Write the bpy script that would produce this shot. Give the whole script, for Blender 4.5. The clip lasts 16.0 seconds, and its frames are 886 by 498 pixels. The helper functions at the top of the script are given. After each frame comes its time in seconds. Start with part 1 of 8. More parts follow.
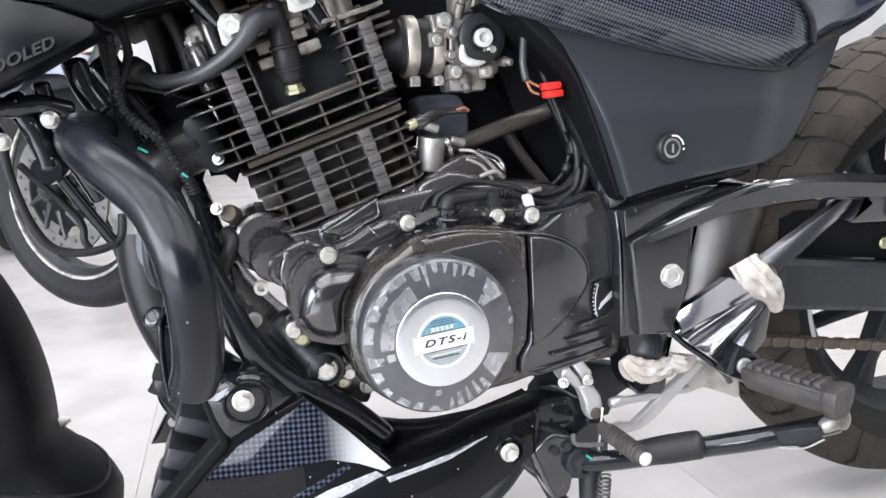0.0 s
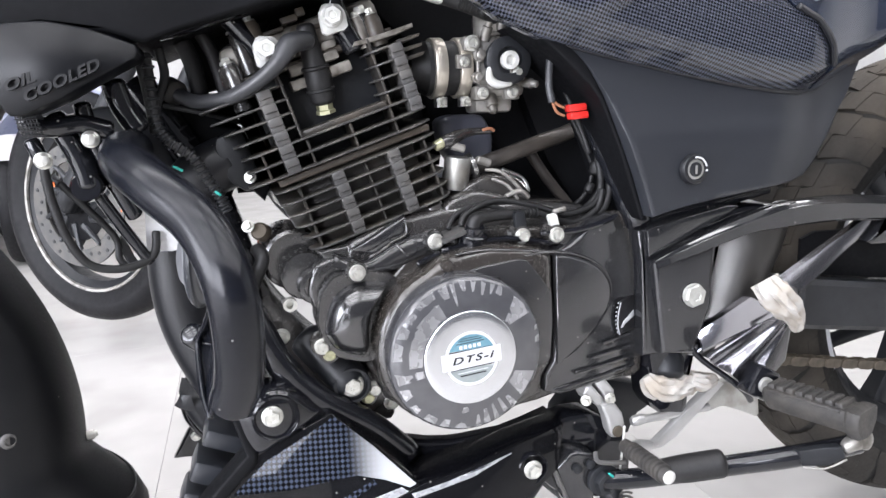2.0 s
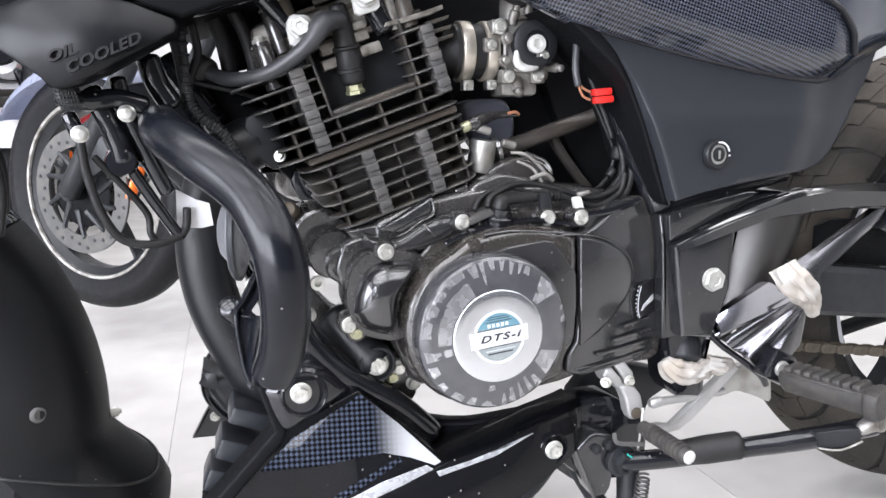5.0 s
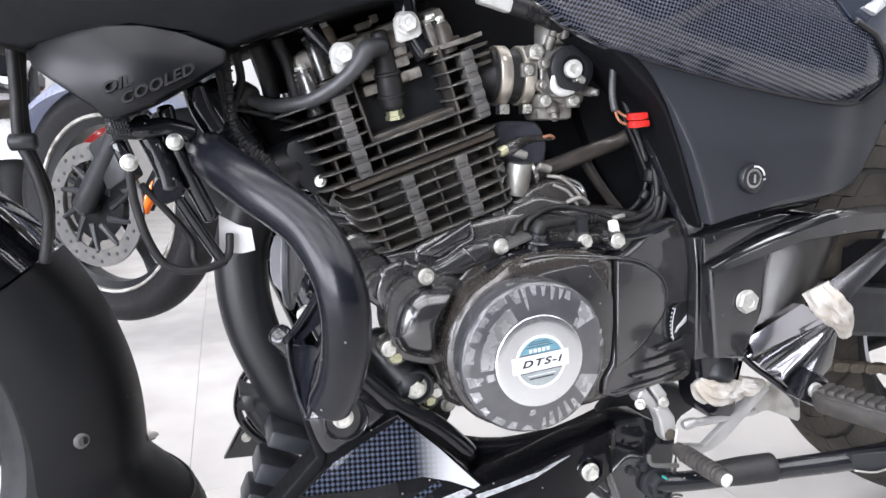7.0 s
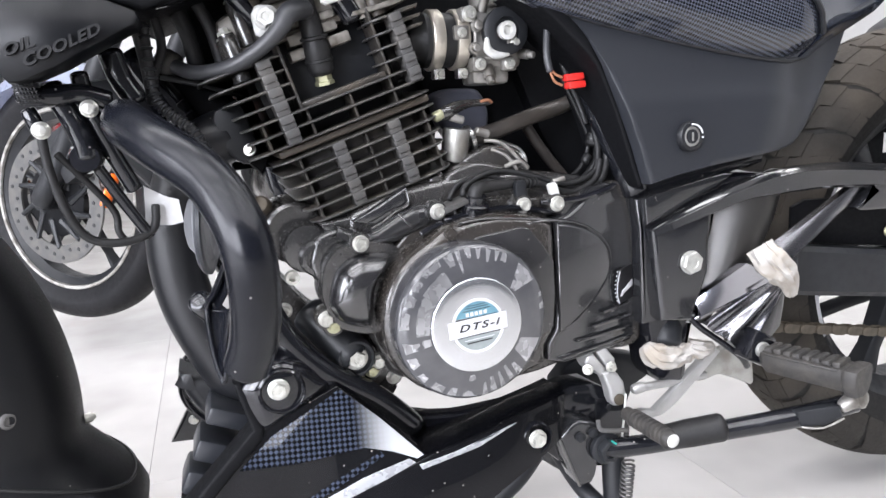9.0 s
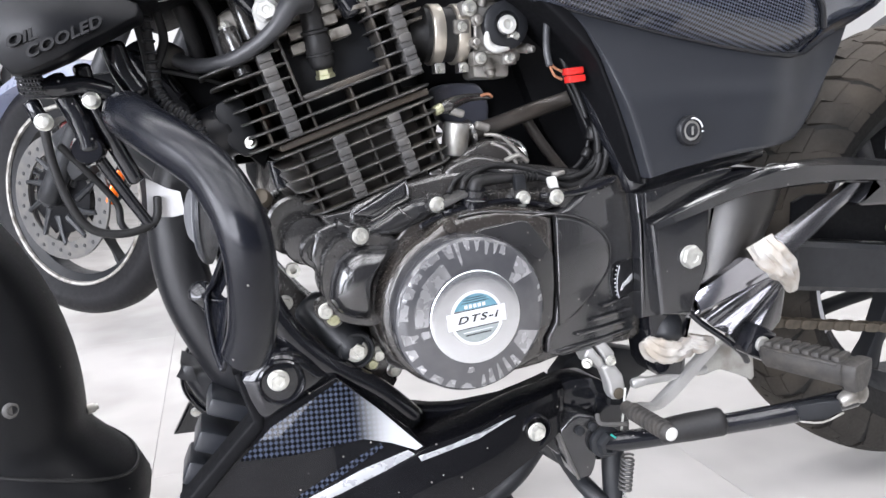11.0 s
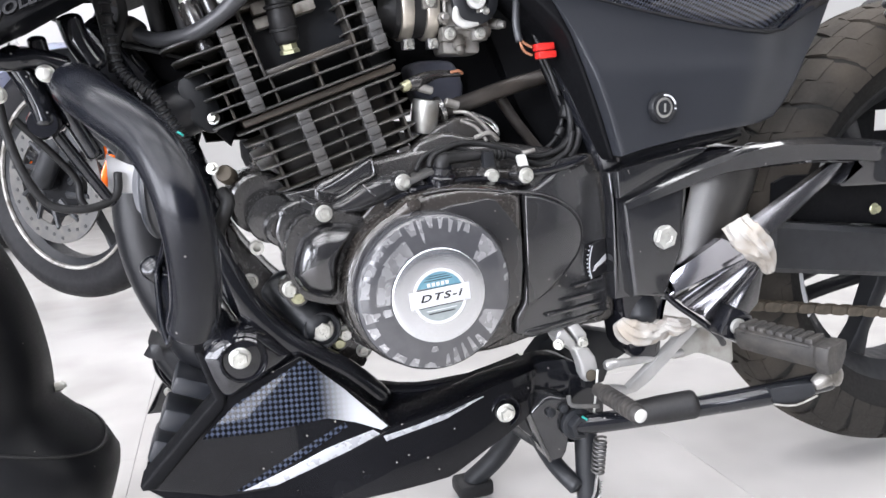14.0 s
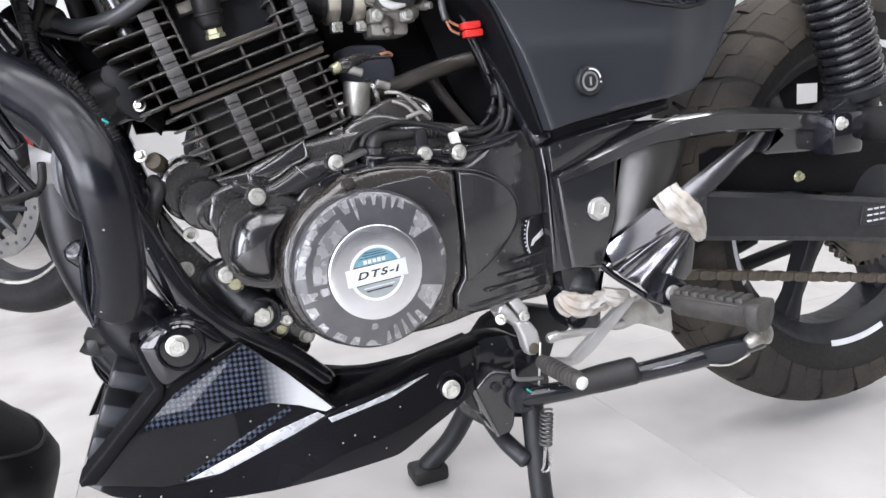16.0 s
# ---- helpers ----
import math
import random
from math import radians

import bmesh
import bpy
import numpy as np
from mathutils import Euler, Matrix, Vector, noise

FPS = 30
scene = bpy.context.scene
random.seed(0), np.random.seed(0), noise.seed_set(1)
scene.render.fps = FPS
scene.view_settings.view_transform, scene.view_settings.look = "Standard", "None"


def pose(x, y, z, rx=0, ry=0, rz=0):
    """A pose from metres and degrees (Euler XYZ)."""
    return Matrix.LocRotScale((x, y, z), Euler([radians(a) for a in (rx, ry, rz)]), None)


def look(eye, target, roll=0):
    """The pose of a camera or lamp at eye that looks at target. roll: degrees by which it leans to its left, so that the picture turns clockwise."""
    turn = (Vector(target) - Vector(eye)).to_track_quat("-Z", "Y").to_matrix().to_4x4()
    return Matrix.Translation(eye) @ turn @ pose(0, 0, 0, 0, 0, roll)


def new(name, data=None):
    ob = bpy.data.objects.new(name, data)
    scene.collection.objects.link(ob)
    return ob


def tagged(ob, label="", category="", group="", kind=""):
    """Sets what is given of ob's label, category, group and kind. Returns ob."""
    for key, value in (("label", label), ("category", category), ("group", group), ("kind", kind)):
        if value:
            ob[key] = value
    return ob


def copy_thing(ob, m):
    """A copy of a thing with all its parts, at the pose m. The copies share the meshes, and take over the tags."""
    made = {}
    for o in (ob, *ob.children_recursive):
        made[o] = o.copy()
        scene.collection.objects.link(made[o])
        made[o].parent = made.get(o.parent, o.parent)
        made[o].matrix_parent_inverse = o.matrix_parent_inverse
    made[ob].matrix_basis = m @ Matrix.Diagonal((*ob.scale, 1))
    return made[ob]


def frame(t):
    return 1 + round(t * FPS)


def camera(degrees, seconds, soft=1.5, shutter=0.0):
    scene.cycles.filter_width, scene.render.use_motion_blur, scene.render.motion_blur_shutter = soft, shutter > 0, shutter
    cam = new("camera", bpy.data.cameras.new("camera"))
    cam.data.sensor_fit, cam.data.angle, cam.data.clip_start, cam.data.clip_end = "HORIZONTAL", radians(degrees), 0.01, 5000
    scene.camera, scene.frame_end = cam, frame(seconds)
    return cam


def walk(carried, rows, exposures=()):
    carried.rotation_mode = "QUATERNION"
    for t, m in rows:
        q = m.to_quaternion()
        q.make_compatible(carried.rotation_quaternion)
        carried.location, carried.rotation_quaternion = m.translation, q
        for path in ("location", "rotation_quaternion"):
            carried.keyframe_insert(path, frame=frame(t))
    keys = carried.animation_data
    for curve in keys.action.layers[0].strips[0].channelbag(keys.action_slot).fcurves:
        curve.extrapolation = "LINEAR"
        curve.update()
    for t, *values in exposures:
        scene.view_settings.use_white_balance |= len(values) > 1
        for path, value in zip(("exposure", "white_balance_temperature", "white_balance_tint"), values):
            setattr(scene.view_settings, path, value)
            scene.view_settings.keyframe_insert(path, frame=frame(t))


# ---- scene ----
# ---------------------------------------------------------------- camera
cam = camera(65.2, 16.0, soft=1.5)
METRES = 0.4920
START = pose(-0.1582, -0.7022, 0.5634, -12, 2.5, -17)
ROWS = [
    (0.0, 0.0, 0.0, 0.0, 0.0, 0.0, -0.0),
    (0.5, -0.0785, 0.0019, 0.0548, -0.4, 0.4, 0.01),
    (1.0, -0.0973, 0.0104, 0.0425, 0.15, 1.03, -0.25),
    (1.5, -0.0707, -0.0017, 0.026, 0.86, 0.78, -0.45),
    (2.0, -0.0446, -0.0182, 0.0096, 0.26, 1.09, -0.41),
    (2.5, -0.0243, -0.0365, -0.0166, -0.59, 1.7, 0.64),
    (3.0, -0.0625, -0.0471, -0.0312, -1.55, 1.89, 0.86),
    (3.5, -0.1254, -0.032, -0.0352, -1.66, 0.98, 0.25),
    (6.0, -0.1027, -0.0286, -0.0149, 0.01, 0.83, -1.25),
    (6.5, -0.0973, -0.0386, -0.0143, 0.01, 0.96, -0.81),
    (7.0, -0.1932, -0.0372, 0.0093, -0.72, 1.39, -0.98),
    (7.5, -0.2157, -0.035, 0.0094, 0.21, 1.91, -2.28),
    (8.0, -0.156, -0.031, -0.0211, 0.58, 2.11, -1.47),
    (8.5, -0.0843, -0.0193, -0.0432, -0.89, 1.83, -0.36),
    (9.0, -0.0973, -0.0161, -0.0475, -1.79, 1.1, 0.83),
    (11.5, -0.0796, -0.0219, -0.0672, -1.23, 1.12, 0.61),
    (12.0, -0.0759, -0.0135, -0.0708, -1.55, 0.93, 0.7),
    (12.5, -0.0709, -0.0118, -0.0724, -1.31, 0.85, 0.75),
    (13.0, -0.0756, -0.0096, -0.0716, -1.39, 0.56, 0.7),
    (13.5, -0.042, -0.0029, -0.0807, -0.2, 0.55, 0.74),
    (14.0, -0.0031, -0.0072, -0.0842, -0.52, 0.3, 0.43),
    (14.5, 0.0156, -0.0137, -0.0911, -0.7, 0.07, 0.55),
    (15.0, 0.0781, -0.027, -0.0937, -1.4, -0.1, 1.19),
    (15.5, 0.0949, -0.0291, -0.109, -3.24, 0.4, 1.79),
    (16.0, 0.0391, -0.0182, -0.1413, -3.78, 0.75, 3.17),
]

walk(cam, [(t, START @ pose(METRES * x, METRES * y, METRES * z, 90 + pitch, roll, yaw))
           for t, x, y, z, yaw, pitch, roll in ROWS],
     exposures=[(0.0, 0.04), (14.0, 0.04), (15.0, -0.03), (15.5, -0.1), (16.0, -0.12)])

# ---------------------------------------------------------------- world and light
world = bpy.data.worlds.new("world")
scene.world = world
world.use_nodes = True
world.node_tree.nodes["Background"].inputs[0].default_value = (0.75, 0.82, 1.0, 1)
world.node_tree.nodes["Background"].inputs[1].default_value = 0.3
scene.view_settings.exposure = 0.0
LAMP_STRENGTH = 10.5
WINDOW_WATTS = 370.0
SPOT_STRENGTH = 14.0


# ---------------------------------------------------------------- materials
def material(name, base, rough=0.5, metal=0.0, second=None, amount=0.5, scale=8.0, fine=90.0,
             bump=0.15, coat=0.0, rough_vary=0.12, spec=0.5, coat_rough=0.04):
    """A surface with two scales of variation: broad stains and fine grain."""
    m = bpy.data.materials.new(name)
    m.use_nodes = True
    nt = m.node_tree
    n, l = nt.nodes, nt.links
    b = n["Principled BSDF"]
    co = n.new("ShaderNodeTexCoord")
    broad = n.new("ShaderNodeTexNoise")
    broad.inputs["Scale"].default_value = scale
    broad.inputs["Detail"].default_value = 2.5
    grain = n.new("ShaderNodeTexNoise")
    grain.inputs["Scale"].default_value = fine
    grain.inputs["Detail"].default_value = 3
    l.new(co.outputs["Object"], broad.inputs["Vector"])
    l.new(co.outputs["Object"], grain.inputs["Vector"])
    ramp = n.new("ShaderNodeMapRange")
    ramp.inputs[1].default_value, ramp.inputs[2].default_value = 0.42, 0.68
    ramp.inputs[3].default_value, ramp.inputs[4].default_value = 0.0, amount
    l.new(broad.outputs[0], ramp.inputs[0])
    mix = n.new("ShaderNodeMix")
    mix.data_type = "RGBA"
    mix.inputs[6].default_value = (*base, 1)
    mix.inputs[7].default_value = (*(second or [c * 1.5 + 0.002 for c in base]), 1)
    l.new(ramp.outputs[0], mix.inputs[0])
    l.new(mix.outputs[2], b.inputs["Base Color"])
    rr = n.new("ShaderNodeMapRange")
    rr.inputs[1].default_value, rr.inputs[2].default_value = 0.3, 0.7
    rr.inputs[3].default_value = max(0.02, rough - rough_vary * 0.5)
    rr.inputs[4].default_value = min(1.0, rough + rough_vary)
    l.new(grain.outputs[0], rr.inputs[0])
    l.new(rr.outputs[0], b.inputs["Roughness"])
    b.inputs["Metallic"].default_value = metal
    b.inputs["Coat Weight"].default_value = coat
    b.inputs["Coat Roughness"].default_value = coat_rough
    b.inputs["Specular IOR Level"].default_value = spec
    if bump:
        bp = n.new("ShaderNodeBump")
        bp.inputs["Strength"].default_value = bump
        bp.inputs["Distance"].default_value = 0.00004
        l.new(grain.outputs[0], bp.inputs["Height"])
        l.new(bp.outputs[0], b.inputs["Normal"])
    return m


def weave(m, size, dark, light, soft=0.25, slant=0.0, shift=0.0):
    """Lays a fine two-way weave of two colours into a material's base colour."""
    nt = m.node_tree
    n, l = nt.nodes, nt.links
    b = n["Principled BSDF"]
    co = n.new("ShaderNodeTexCoord")
    mp = n.new("ShaderNodeMapping")
    mp.inputs["Rotation"].default_value = (0, slant, 0)
    sep = n.new("ShaderNodeSeparateXYZ")
    l.new(co.outputs["Object"], mp.inputs[0])
    l.new(mp.outputs[0], sep.inputs[0])
    waves = []
    for axis in (0, 2):
        k = n.new("ShaderNodeMath")
        k.operation = "MULTIPLY"
        k.inputs[1].default_value = math.tau / size
        l.new(sep.outputs[axis], k.inputs[0])
        s = n.new("ShaderNodeMath")
        s.operation = "SINE"
        l.new(k.outputs[0], s.inputs[0])
        waves.append(s)
    p = n.new("ShaderNodeMath")
    p.operation = "MULTIPLY"
    l.new(waves[0].outputs[0], p.inputs[0])
    l.new(waves[1].outputs[0], p.inputs[1])
    r = n.new("ShaderNodeMapRange")
    r.inputs[1].default_value, r.inputs[2].default_value = shift - soft, shift + soft
    l.new(p.outputs[0], r.inputs[0])
    mix = n.new("ShaderNodeMix")
    mix.data_type = "RGBA"
    mix.inputs[6].default_value = (*dark, 1)
    mix.inputs[7].default_value = (*light, 1)
    l.new(r.outputs[0], mix.inputs[0])
    l.new(mix.outputs[2], b.inputs["Base Color"])
    return m


def fade(m, x0, x1, colour):
    """Lets a printed pattern run out along x into one colour, used for a painted reflection."""
    nt = m.node_tree
    n, l = nt.nodes, nt.links
    b = n["Principled BSDF"]
    old = b.inputs["Base Color"].links[0].from_socket
    co = n.new("ShaderNodeTexCoord")
    sep = n.new("ShaderNodeSeparateXYZ")
    l.new(co.outputs["Object"], sep.inputs[0])
    r = n.new("ShaderNodeMapRange")
    r.interpolation_type = "SMOOTHSTEP"
    r.inputs[1].default_value, r.inputs[2].default_value = x0, x1
    l.new(sep.outputs[0], r.inputs[0])
    mix = n.new("ShaderNodeMix")
    mix.data_type = "RGBA"
    mix.inputs[7].default_value = (*colour, 1)
    l.new(r.outputs[0], mix.inputs[0])
    l.new(old, mix.inputs[6])
    l.new(mix.outputs[2], b.inputs["Base Color"])
    return m


def dusted(m, cell=0.011, size=0.055, share=0.8, colour=(0.2, 0.19, 0.175)):
    """Strews a few small specks of pale dust over a material."""
    nt = m.node_tree
    n, l = nt.nodes, nt.links
    b = n["Principled BSDF"]
    old = b.inputs["Base Color"].links[0].from_socket
    co = n.new("ShaderNodeTexCoord")
    vo = n.new("ShaderNodeTexVoronoi")
    vo.inputs["Scale"].default_value = 1.0 / cell
    l.new(co.outputs["Object"], vo.inputs["Vector"])
    near = n.new("ShaderNodeMapRange")
    near.inputs[1].default_value, near.inputs[2].default_value = size, size * 1.6
    near.inputs[3].default_value, near.inputs[4].default_value = 1.0, 0.0
    l.new(vo.outputs["Distance"], near.inputs[0])
    sep = n.new("ShaderNodeSeparateColor")
    l.new(vo.outputs["Color"], sep.inputs[0])
    few = n.new("ShaderNodeMath")
    few.operation = "GREATER_THAN"
    few.inputs[1].default_value = share
    l.new(sep.outputs[0], few.inputs[0])
    both = n.new("ShaderNodeMath")
    both.operation = "MULTIPLY"
    l.new(near.outputs[0], both.inputs[0])
    l.new(few.outputs[0], both.inputs[1])
    mix = n.new("ShaderNodeMix")
    mix.data_type = "RGBA"
    mix.inputs[7].default_value = (*colour, 1)
    l.new(both.outputs[0], mix.inputs[0])
    l.new(old, mix.inputs[6])
    l.new(mix.outputs[2], b.inputs["Base Color"])
    return m


SHEEN_FROM, SHEEN_TO = -0.108, -0.07
GLOSS = material("gloss_black", (0.006, 0.0063, 0.0085), 0.10, coat=1.0, scale=14, amount=0.4, bump=0.0, rough_vary=0.01, spec=0.12)
COWL = dusted(material("cowl_gloss_black", (0.0055, 0.0056, 0.0066), 0.14, coat=0.46, scale=14, amount=0.4, bump=0.0, rough_vary=0.02, spec=0.05), 0.010, 0.07, 0.6)
CHROME_BLACK = material("polished_black_chrome", (0.4, 0.4, 0.43), 0.16, metal=1.0, second=(0.34, 0.34, 0.36), amount=0.4, scale=30, bump=0.0, rough_vary=0.03)
SHEEN = material("polished_black_sheen", (0.165, 0.162, 0.157), 0.44, metal=1.0, scale=14, second=(0.22, 0.215, 0.21), amount=0.4, fine=40, bump=0.0, rough_vary=0.02)
HOLLOW = material("satin_gloss_black", (0.013, 0.013, 0.0145), 0.2, scale=14, amount=0.4, fine=40, bump=0.0, rough_vary=0.02, spec=0.9, coat=0.6, coat_rough=0.12)
FRAME_PAINT = dusted(material("frame_black", (0.0065, 0.007, 0.009), 0.16, coat=0.9, scale=20, amount=0.4, bump=0.0, rough_vary=0.01, spec=0.1, coat_rough=0.08), 0.010, 0.06, 0.6)
HANGER = dusted(material("dusty_gloss_black", (0.013, 0.0135, 0.0155), 0.14, second=(0.027, 0.0267, 0.0265), amount=0.6, scale=16, coat=0.9, bump=0.0, rough_vary=0.02, spec=0.3, coat_rough=0.07), 0.010, 0.055, 0.7)
COIL = material("coil_satin_black", (0.008, 0.0085, 0.0105), 0.27, scale=25, bump=0.05, spec=0.45)
SATIN = material("satin_black", (0.010, 0.011, 0.013), 0.40, scale=25, bump=0.12, spec=0.35)
ENGINE = dusted(material("engine_black", (0.023, 0.0227, 0.023), 0.25, second=(0.052, 0.0465, 0.041), amount=0.5, scale=11, fine=300, bump=0.15, coat=1.0, rough_vary=0.03, spec=0.55, coat_rough=0.14), 0.009, 0.05, 0.8)
COVER = dusted(material("cover_gloss_black", (0.020, 0.0203, 0.0222), 0.2, second=(0.034, 0.033, 0.0325), amount=0.6, scale=10, fine=300, bump=0.0, coat=1.0, rough_vary=0.02, spec=0.3, coat_rough=0.1), 0.009, 0.06, 0.6)
BROWNED = dusted(material("dust_browned_black", (0.025, 0.0228, 0.021), 0.24, second=(0.052, 0.0435, 0.0365), amount=0.7, scale=9, fine=300, bump=0.15, coat=0.8, rough_vary=0.05, spec=0.5, coat_rough=0.16), 0.009, 0.05, 0.85)
MIRROR_BLACK = material("polished_dark_metal", (0.26, 0.26, 0.28), 0.24, metal=1.0, second=(0.2, 0.2, 0.21), amount=0.4, scale=30, bump=0.0, rough_vary=0.01)
DUSTY = material("dusty_engine_black", (0.03, 0.026, 0.021), 0.45, second=(0.075, 0.06, 0.045), amount=0.8, scale=12, fine=300, bump=0.5)
FIN = material("fin_black", (0.03, 0.0275, 0.0245), 0.38, second=(0.10, 0.084, 0.066), amount=0.55, scale=30, fine=400, bump=0.6)
FIN_EDGE = material("fin_edge_grey", (0.08, 0.079, 0.078), 0.3, second=(0.21, 0.198, 0.178), amount=0.6, scale=40, fine=400, bump=0.6, metal=0.4)
PLASTIC = material("panel_plastic", (0.0165, 0.0183, 0.0225), 0.34, second=(0.022, 0.0238, 0.028), amount=0.5, scale=5, fine=900, bump=0.1, rough_vary=0.05)
MATTE = dusted(material("matte_plastic", (0.0062, 0.0067, 0.0085), 0.4, scale=10, fine=800, bump=0.2), 0.014, 0.04, 0.6)
GUARD = dusted(material("guard_satin_black", (0.0042, 0.0048, 0.0075), 0.25, scale=9, fine=40, bump=0.0, amount=0.3, rough_vary=0.02, spec=0.3), 0.012, 0.05, 0.75)
RUBBER = material("black_rubber", (0.0095, 0.0095, 0.010), 0.5, scale=30, fine=300, bump=0.25, spec=0.4)
HOSE = material("hose_grey_rubber", (0.03, 0.031, 0.034), 0.4, scale=25, bump=0.15)
PEG = material("worn_peg_rubber", (0.028, 0.0265, 0.025), 0.62, second=(0.06, 0.054, 0.047), amount=0.6, scale=60, fine=300, bump=0.35)
TYRE = material("dusty_tyre", (0.010, 0.0097, 0.0093), 0.7, second=(0.022, 0.02, 0.017), amount=0.6, scale=9, fine=220, bump=0.8, spec=0.25)
TREAD = material("dusty_tread", (0.021, 0.019, 0.0165), 0.75, second=(0.06, 0.051, 0.0405), amount=0.85, scale=9, fine=260, bump=1.0, spec=0.25)
TYRE_NEW = material("clean_tyre", (0.0055, 0.0055, 0.0065), 0.55, scale=12, bump=0.2, spec=0.2)
ZINC = material("zinc_plated", (0.62, 0.62, 0.58), 0.32, metal=0.75, second=(0.4, 0.39, 0.34), amount=0.6, scale=120, fine=600, bump=0.2)
ZINC_YELLOW = material("passivated_zinc", (0.5, 0.5, 0.33), 0.34, metal=0.7, second=(0.3, 0.28, 0.18), amount=0.6, scale=120, bump=0.2)
PAINT_WHITE = material("white_marked_bolt", (0.55, 0.55, 0.53), 0.45, second=(0.36, 0.36, 0.32), amount=0.7, scale=80, bump=0.1)
HEX = material("dull_white_zinc", (0.4, 0.4, 0.375), 0.42, metal=0.35, second=(0.28, 0.28, 0.25), amount=0.7, scale=90, bump=0.15)
STEEL = material("brushed_steel", (0.55, 0.55, 0.55), 0.28, metal=1.0, second=(0.35, 0.34, 0.32), amount=0.4, scale=40, fine=500, bump=0.1)
POLISHED = material("polished_cap", (0.70, 0.715, 0.74), 0.25, metal=1.0, second=(0.62, 0.635, 0.67), amount=0.3, scale=20, fine=200, bump=0.0, rough_vary=0.0)
CLAMP = material("clamp_steel", (0.58, 0.54, 0.47), 0.36, metal=0.85, second=(0.4, 0.36, 0.3), amount=0.5, scale=50, bump=0.1)
ALLOY = material("cast_alloy", (0.42, 0.42, 0.4), 0.45, metal=0.8, second=(0.22, 0.2, 0.17), amount=0.7, scale=45, fine=400, bump=0.4)
GRIMY = material("oil_grimed_alloy", (0.27, 0.255, 0.23), 0.5, metal=0.5, second=(0.055, 0.046, 0.034), amount=1.0, scale=60, fine=300, bump=0.7)
CARB = material("carburettor_alloy", (0.33, 0.32, 0.3), 0.45, metal=0.7, second=(0.09, 0.08, 0.065), amount=0.8, scale=45, fine=400, bump=0.4)
BRIGHT = material("bright_alloy", (0.46, 0.46, 0.455), 0.36, metal=0.6, second=(0.3, 0.295, 0.28), amount=0.5, scale=30, fine=300, bump=0.15)
BRIDGE = material("bridge_grey", (0.07, 0.069, 0.068), 0.42, second=(0.12, 0.112, 0.1), amount=0.5, scale=40, fine=400, bump=0.6, metal=0.2)
SHROUD = material("satin_shroud", (0.0045, 0.005, 0.0062), 0.33, scale=9, fine=700, bump=0.0, amount=0.3, rough_vary=0.02, spec=0.21)
EMBOSS = material("embossed_black", (0.004, 0.0042, 0.005), 0.42, scale=40, bump=0.0, spec=0.35)
# for dull black parts, and for sheets that stand in for deep shade
DULL_BLACK = material("dull_black_and_shade", (0.003, 0.0032, 0.004), 0.6, scale=20, fine=200, bump=0.2, spec=0.12)
TRAY = material("blue_grey_plastic", (0.085, 0.09, 0.115), 0.33, second=(0.13, 0.132, 0.155), amount=0.6, scale=30, fine=200, bump=0.2)
HORN_GREY = material("horn_grey", (0.09, 0.092, 0.098), 0.4, scale=20, bump=0.1)
RUST = material("dusty_chain", (0.09, 0.075, 0.055), 0.65, metal=0.3, second=(0.05, 0.042, 0.032), amount=0.8, scale=60, bump=0.4)
BROWN_TUBE = material("heat_brown_tube", (0.036, 0.032, 0.029), 0.36, metal=0.2, second=(0.085, 0.073, 0.062), amount=0.6, scale=25, bump=0.15)
CLOTH = material("white_rag", (0.42, 0.405, 0.38), 0.95, second=(0.28, 0.235, 0.18), amount=0.7, scale=35, fine=260, bump=1.0)
PAPER = material("white_paper", (0.6, 0.6, 0.6), 0.8, second=(0.45, 0.45, 0.47), amount=0.5, scale=60, bump=0.1)
RED = material("red_connector", (0.62, 0.025, 0.02), 0.35, second=(0.45, 0.02, 0.02), amount=0.4, scale=60, bump=0.05)
ORANGE = material("orange_reflector", (0.9, 0.16, 0.01), 0.2, second=(0.8, 0.1, 0.01), amount=0.4, scale=40, bump=0.1, coat=0.6)
COPPER = material("orange_wire", (0.3, 0.13, 0.07), 0.5, bump=0)
WHITE_INK = material("white_ink", (0.55, 0.56, 0.58), 0.5, second=(0.45, 0.46, 0.48), amount=0.5, scale=60, bump=0)
DARK_INK = material("dark_ink", (0.01, 0.01, 0.012), 0.5, bump=0)
TEAL = material("teal_badge", (0.10, 0.22, 0.28), 0.3, second=(0.16, 0.32, 0.38), amount=0.6, scale=150, bump=0)
GREY_INK = material("grey_badge", (0.22, 0.25, 0.25), 0.3, second=(0.3, 0.33, 0.33), amount=0.5, scale=150, bump=0)
GREEN_MARK = material("green_mark", (0.02, 0.3, 0.26), 0.5, bump=0)
SILVER_TRIM = material("silver_trim", (0.42, 0.43, 0.45), 0.25, metal=0.4, second=(0.36, 0.37, 0.39), amount=0.3, scale=8, bump=0.0, coat=0.6)
CARBON = weave(material("carbon_weave_gloss", (0.01, 0.01, 0.012), 0.2, coat=0.9, bump=0.0, rough_vary=0.02, spec=0.15), 0.0046, (0.007, 0.0076, 0.0098), (0.05, 0.055, 0.072), 0.2, 0.5)
NAVY = material("navy_gloss", (0.014, 0.018, 0.03), 0.18, second=(0.02, 0.026, 0.042), amount=0.4, scale=8, coat=0.9, bump=0.0, rough_vary=0.03, spec=0.2)
DOTS = weave(material("dotted_decal", (0.01, 0.01, 0.012), 0.16, coat=0.29, bump=0.0, spec=0.05), 0.0066, (0.004, 0.0045, 0.006), (0.036, 0.044, 0.066), 0.2, 0.75, 0.12)
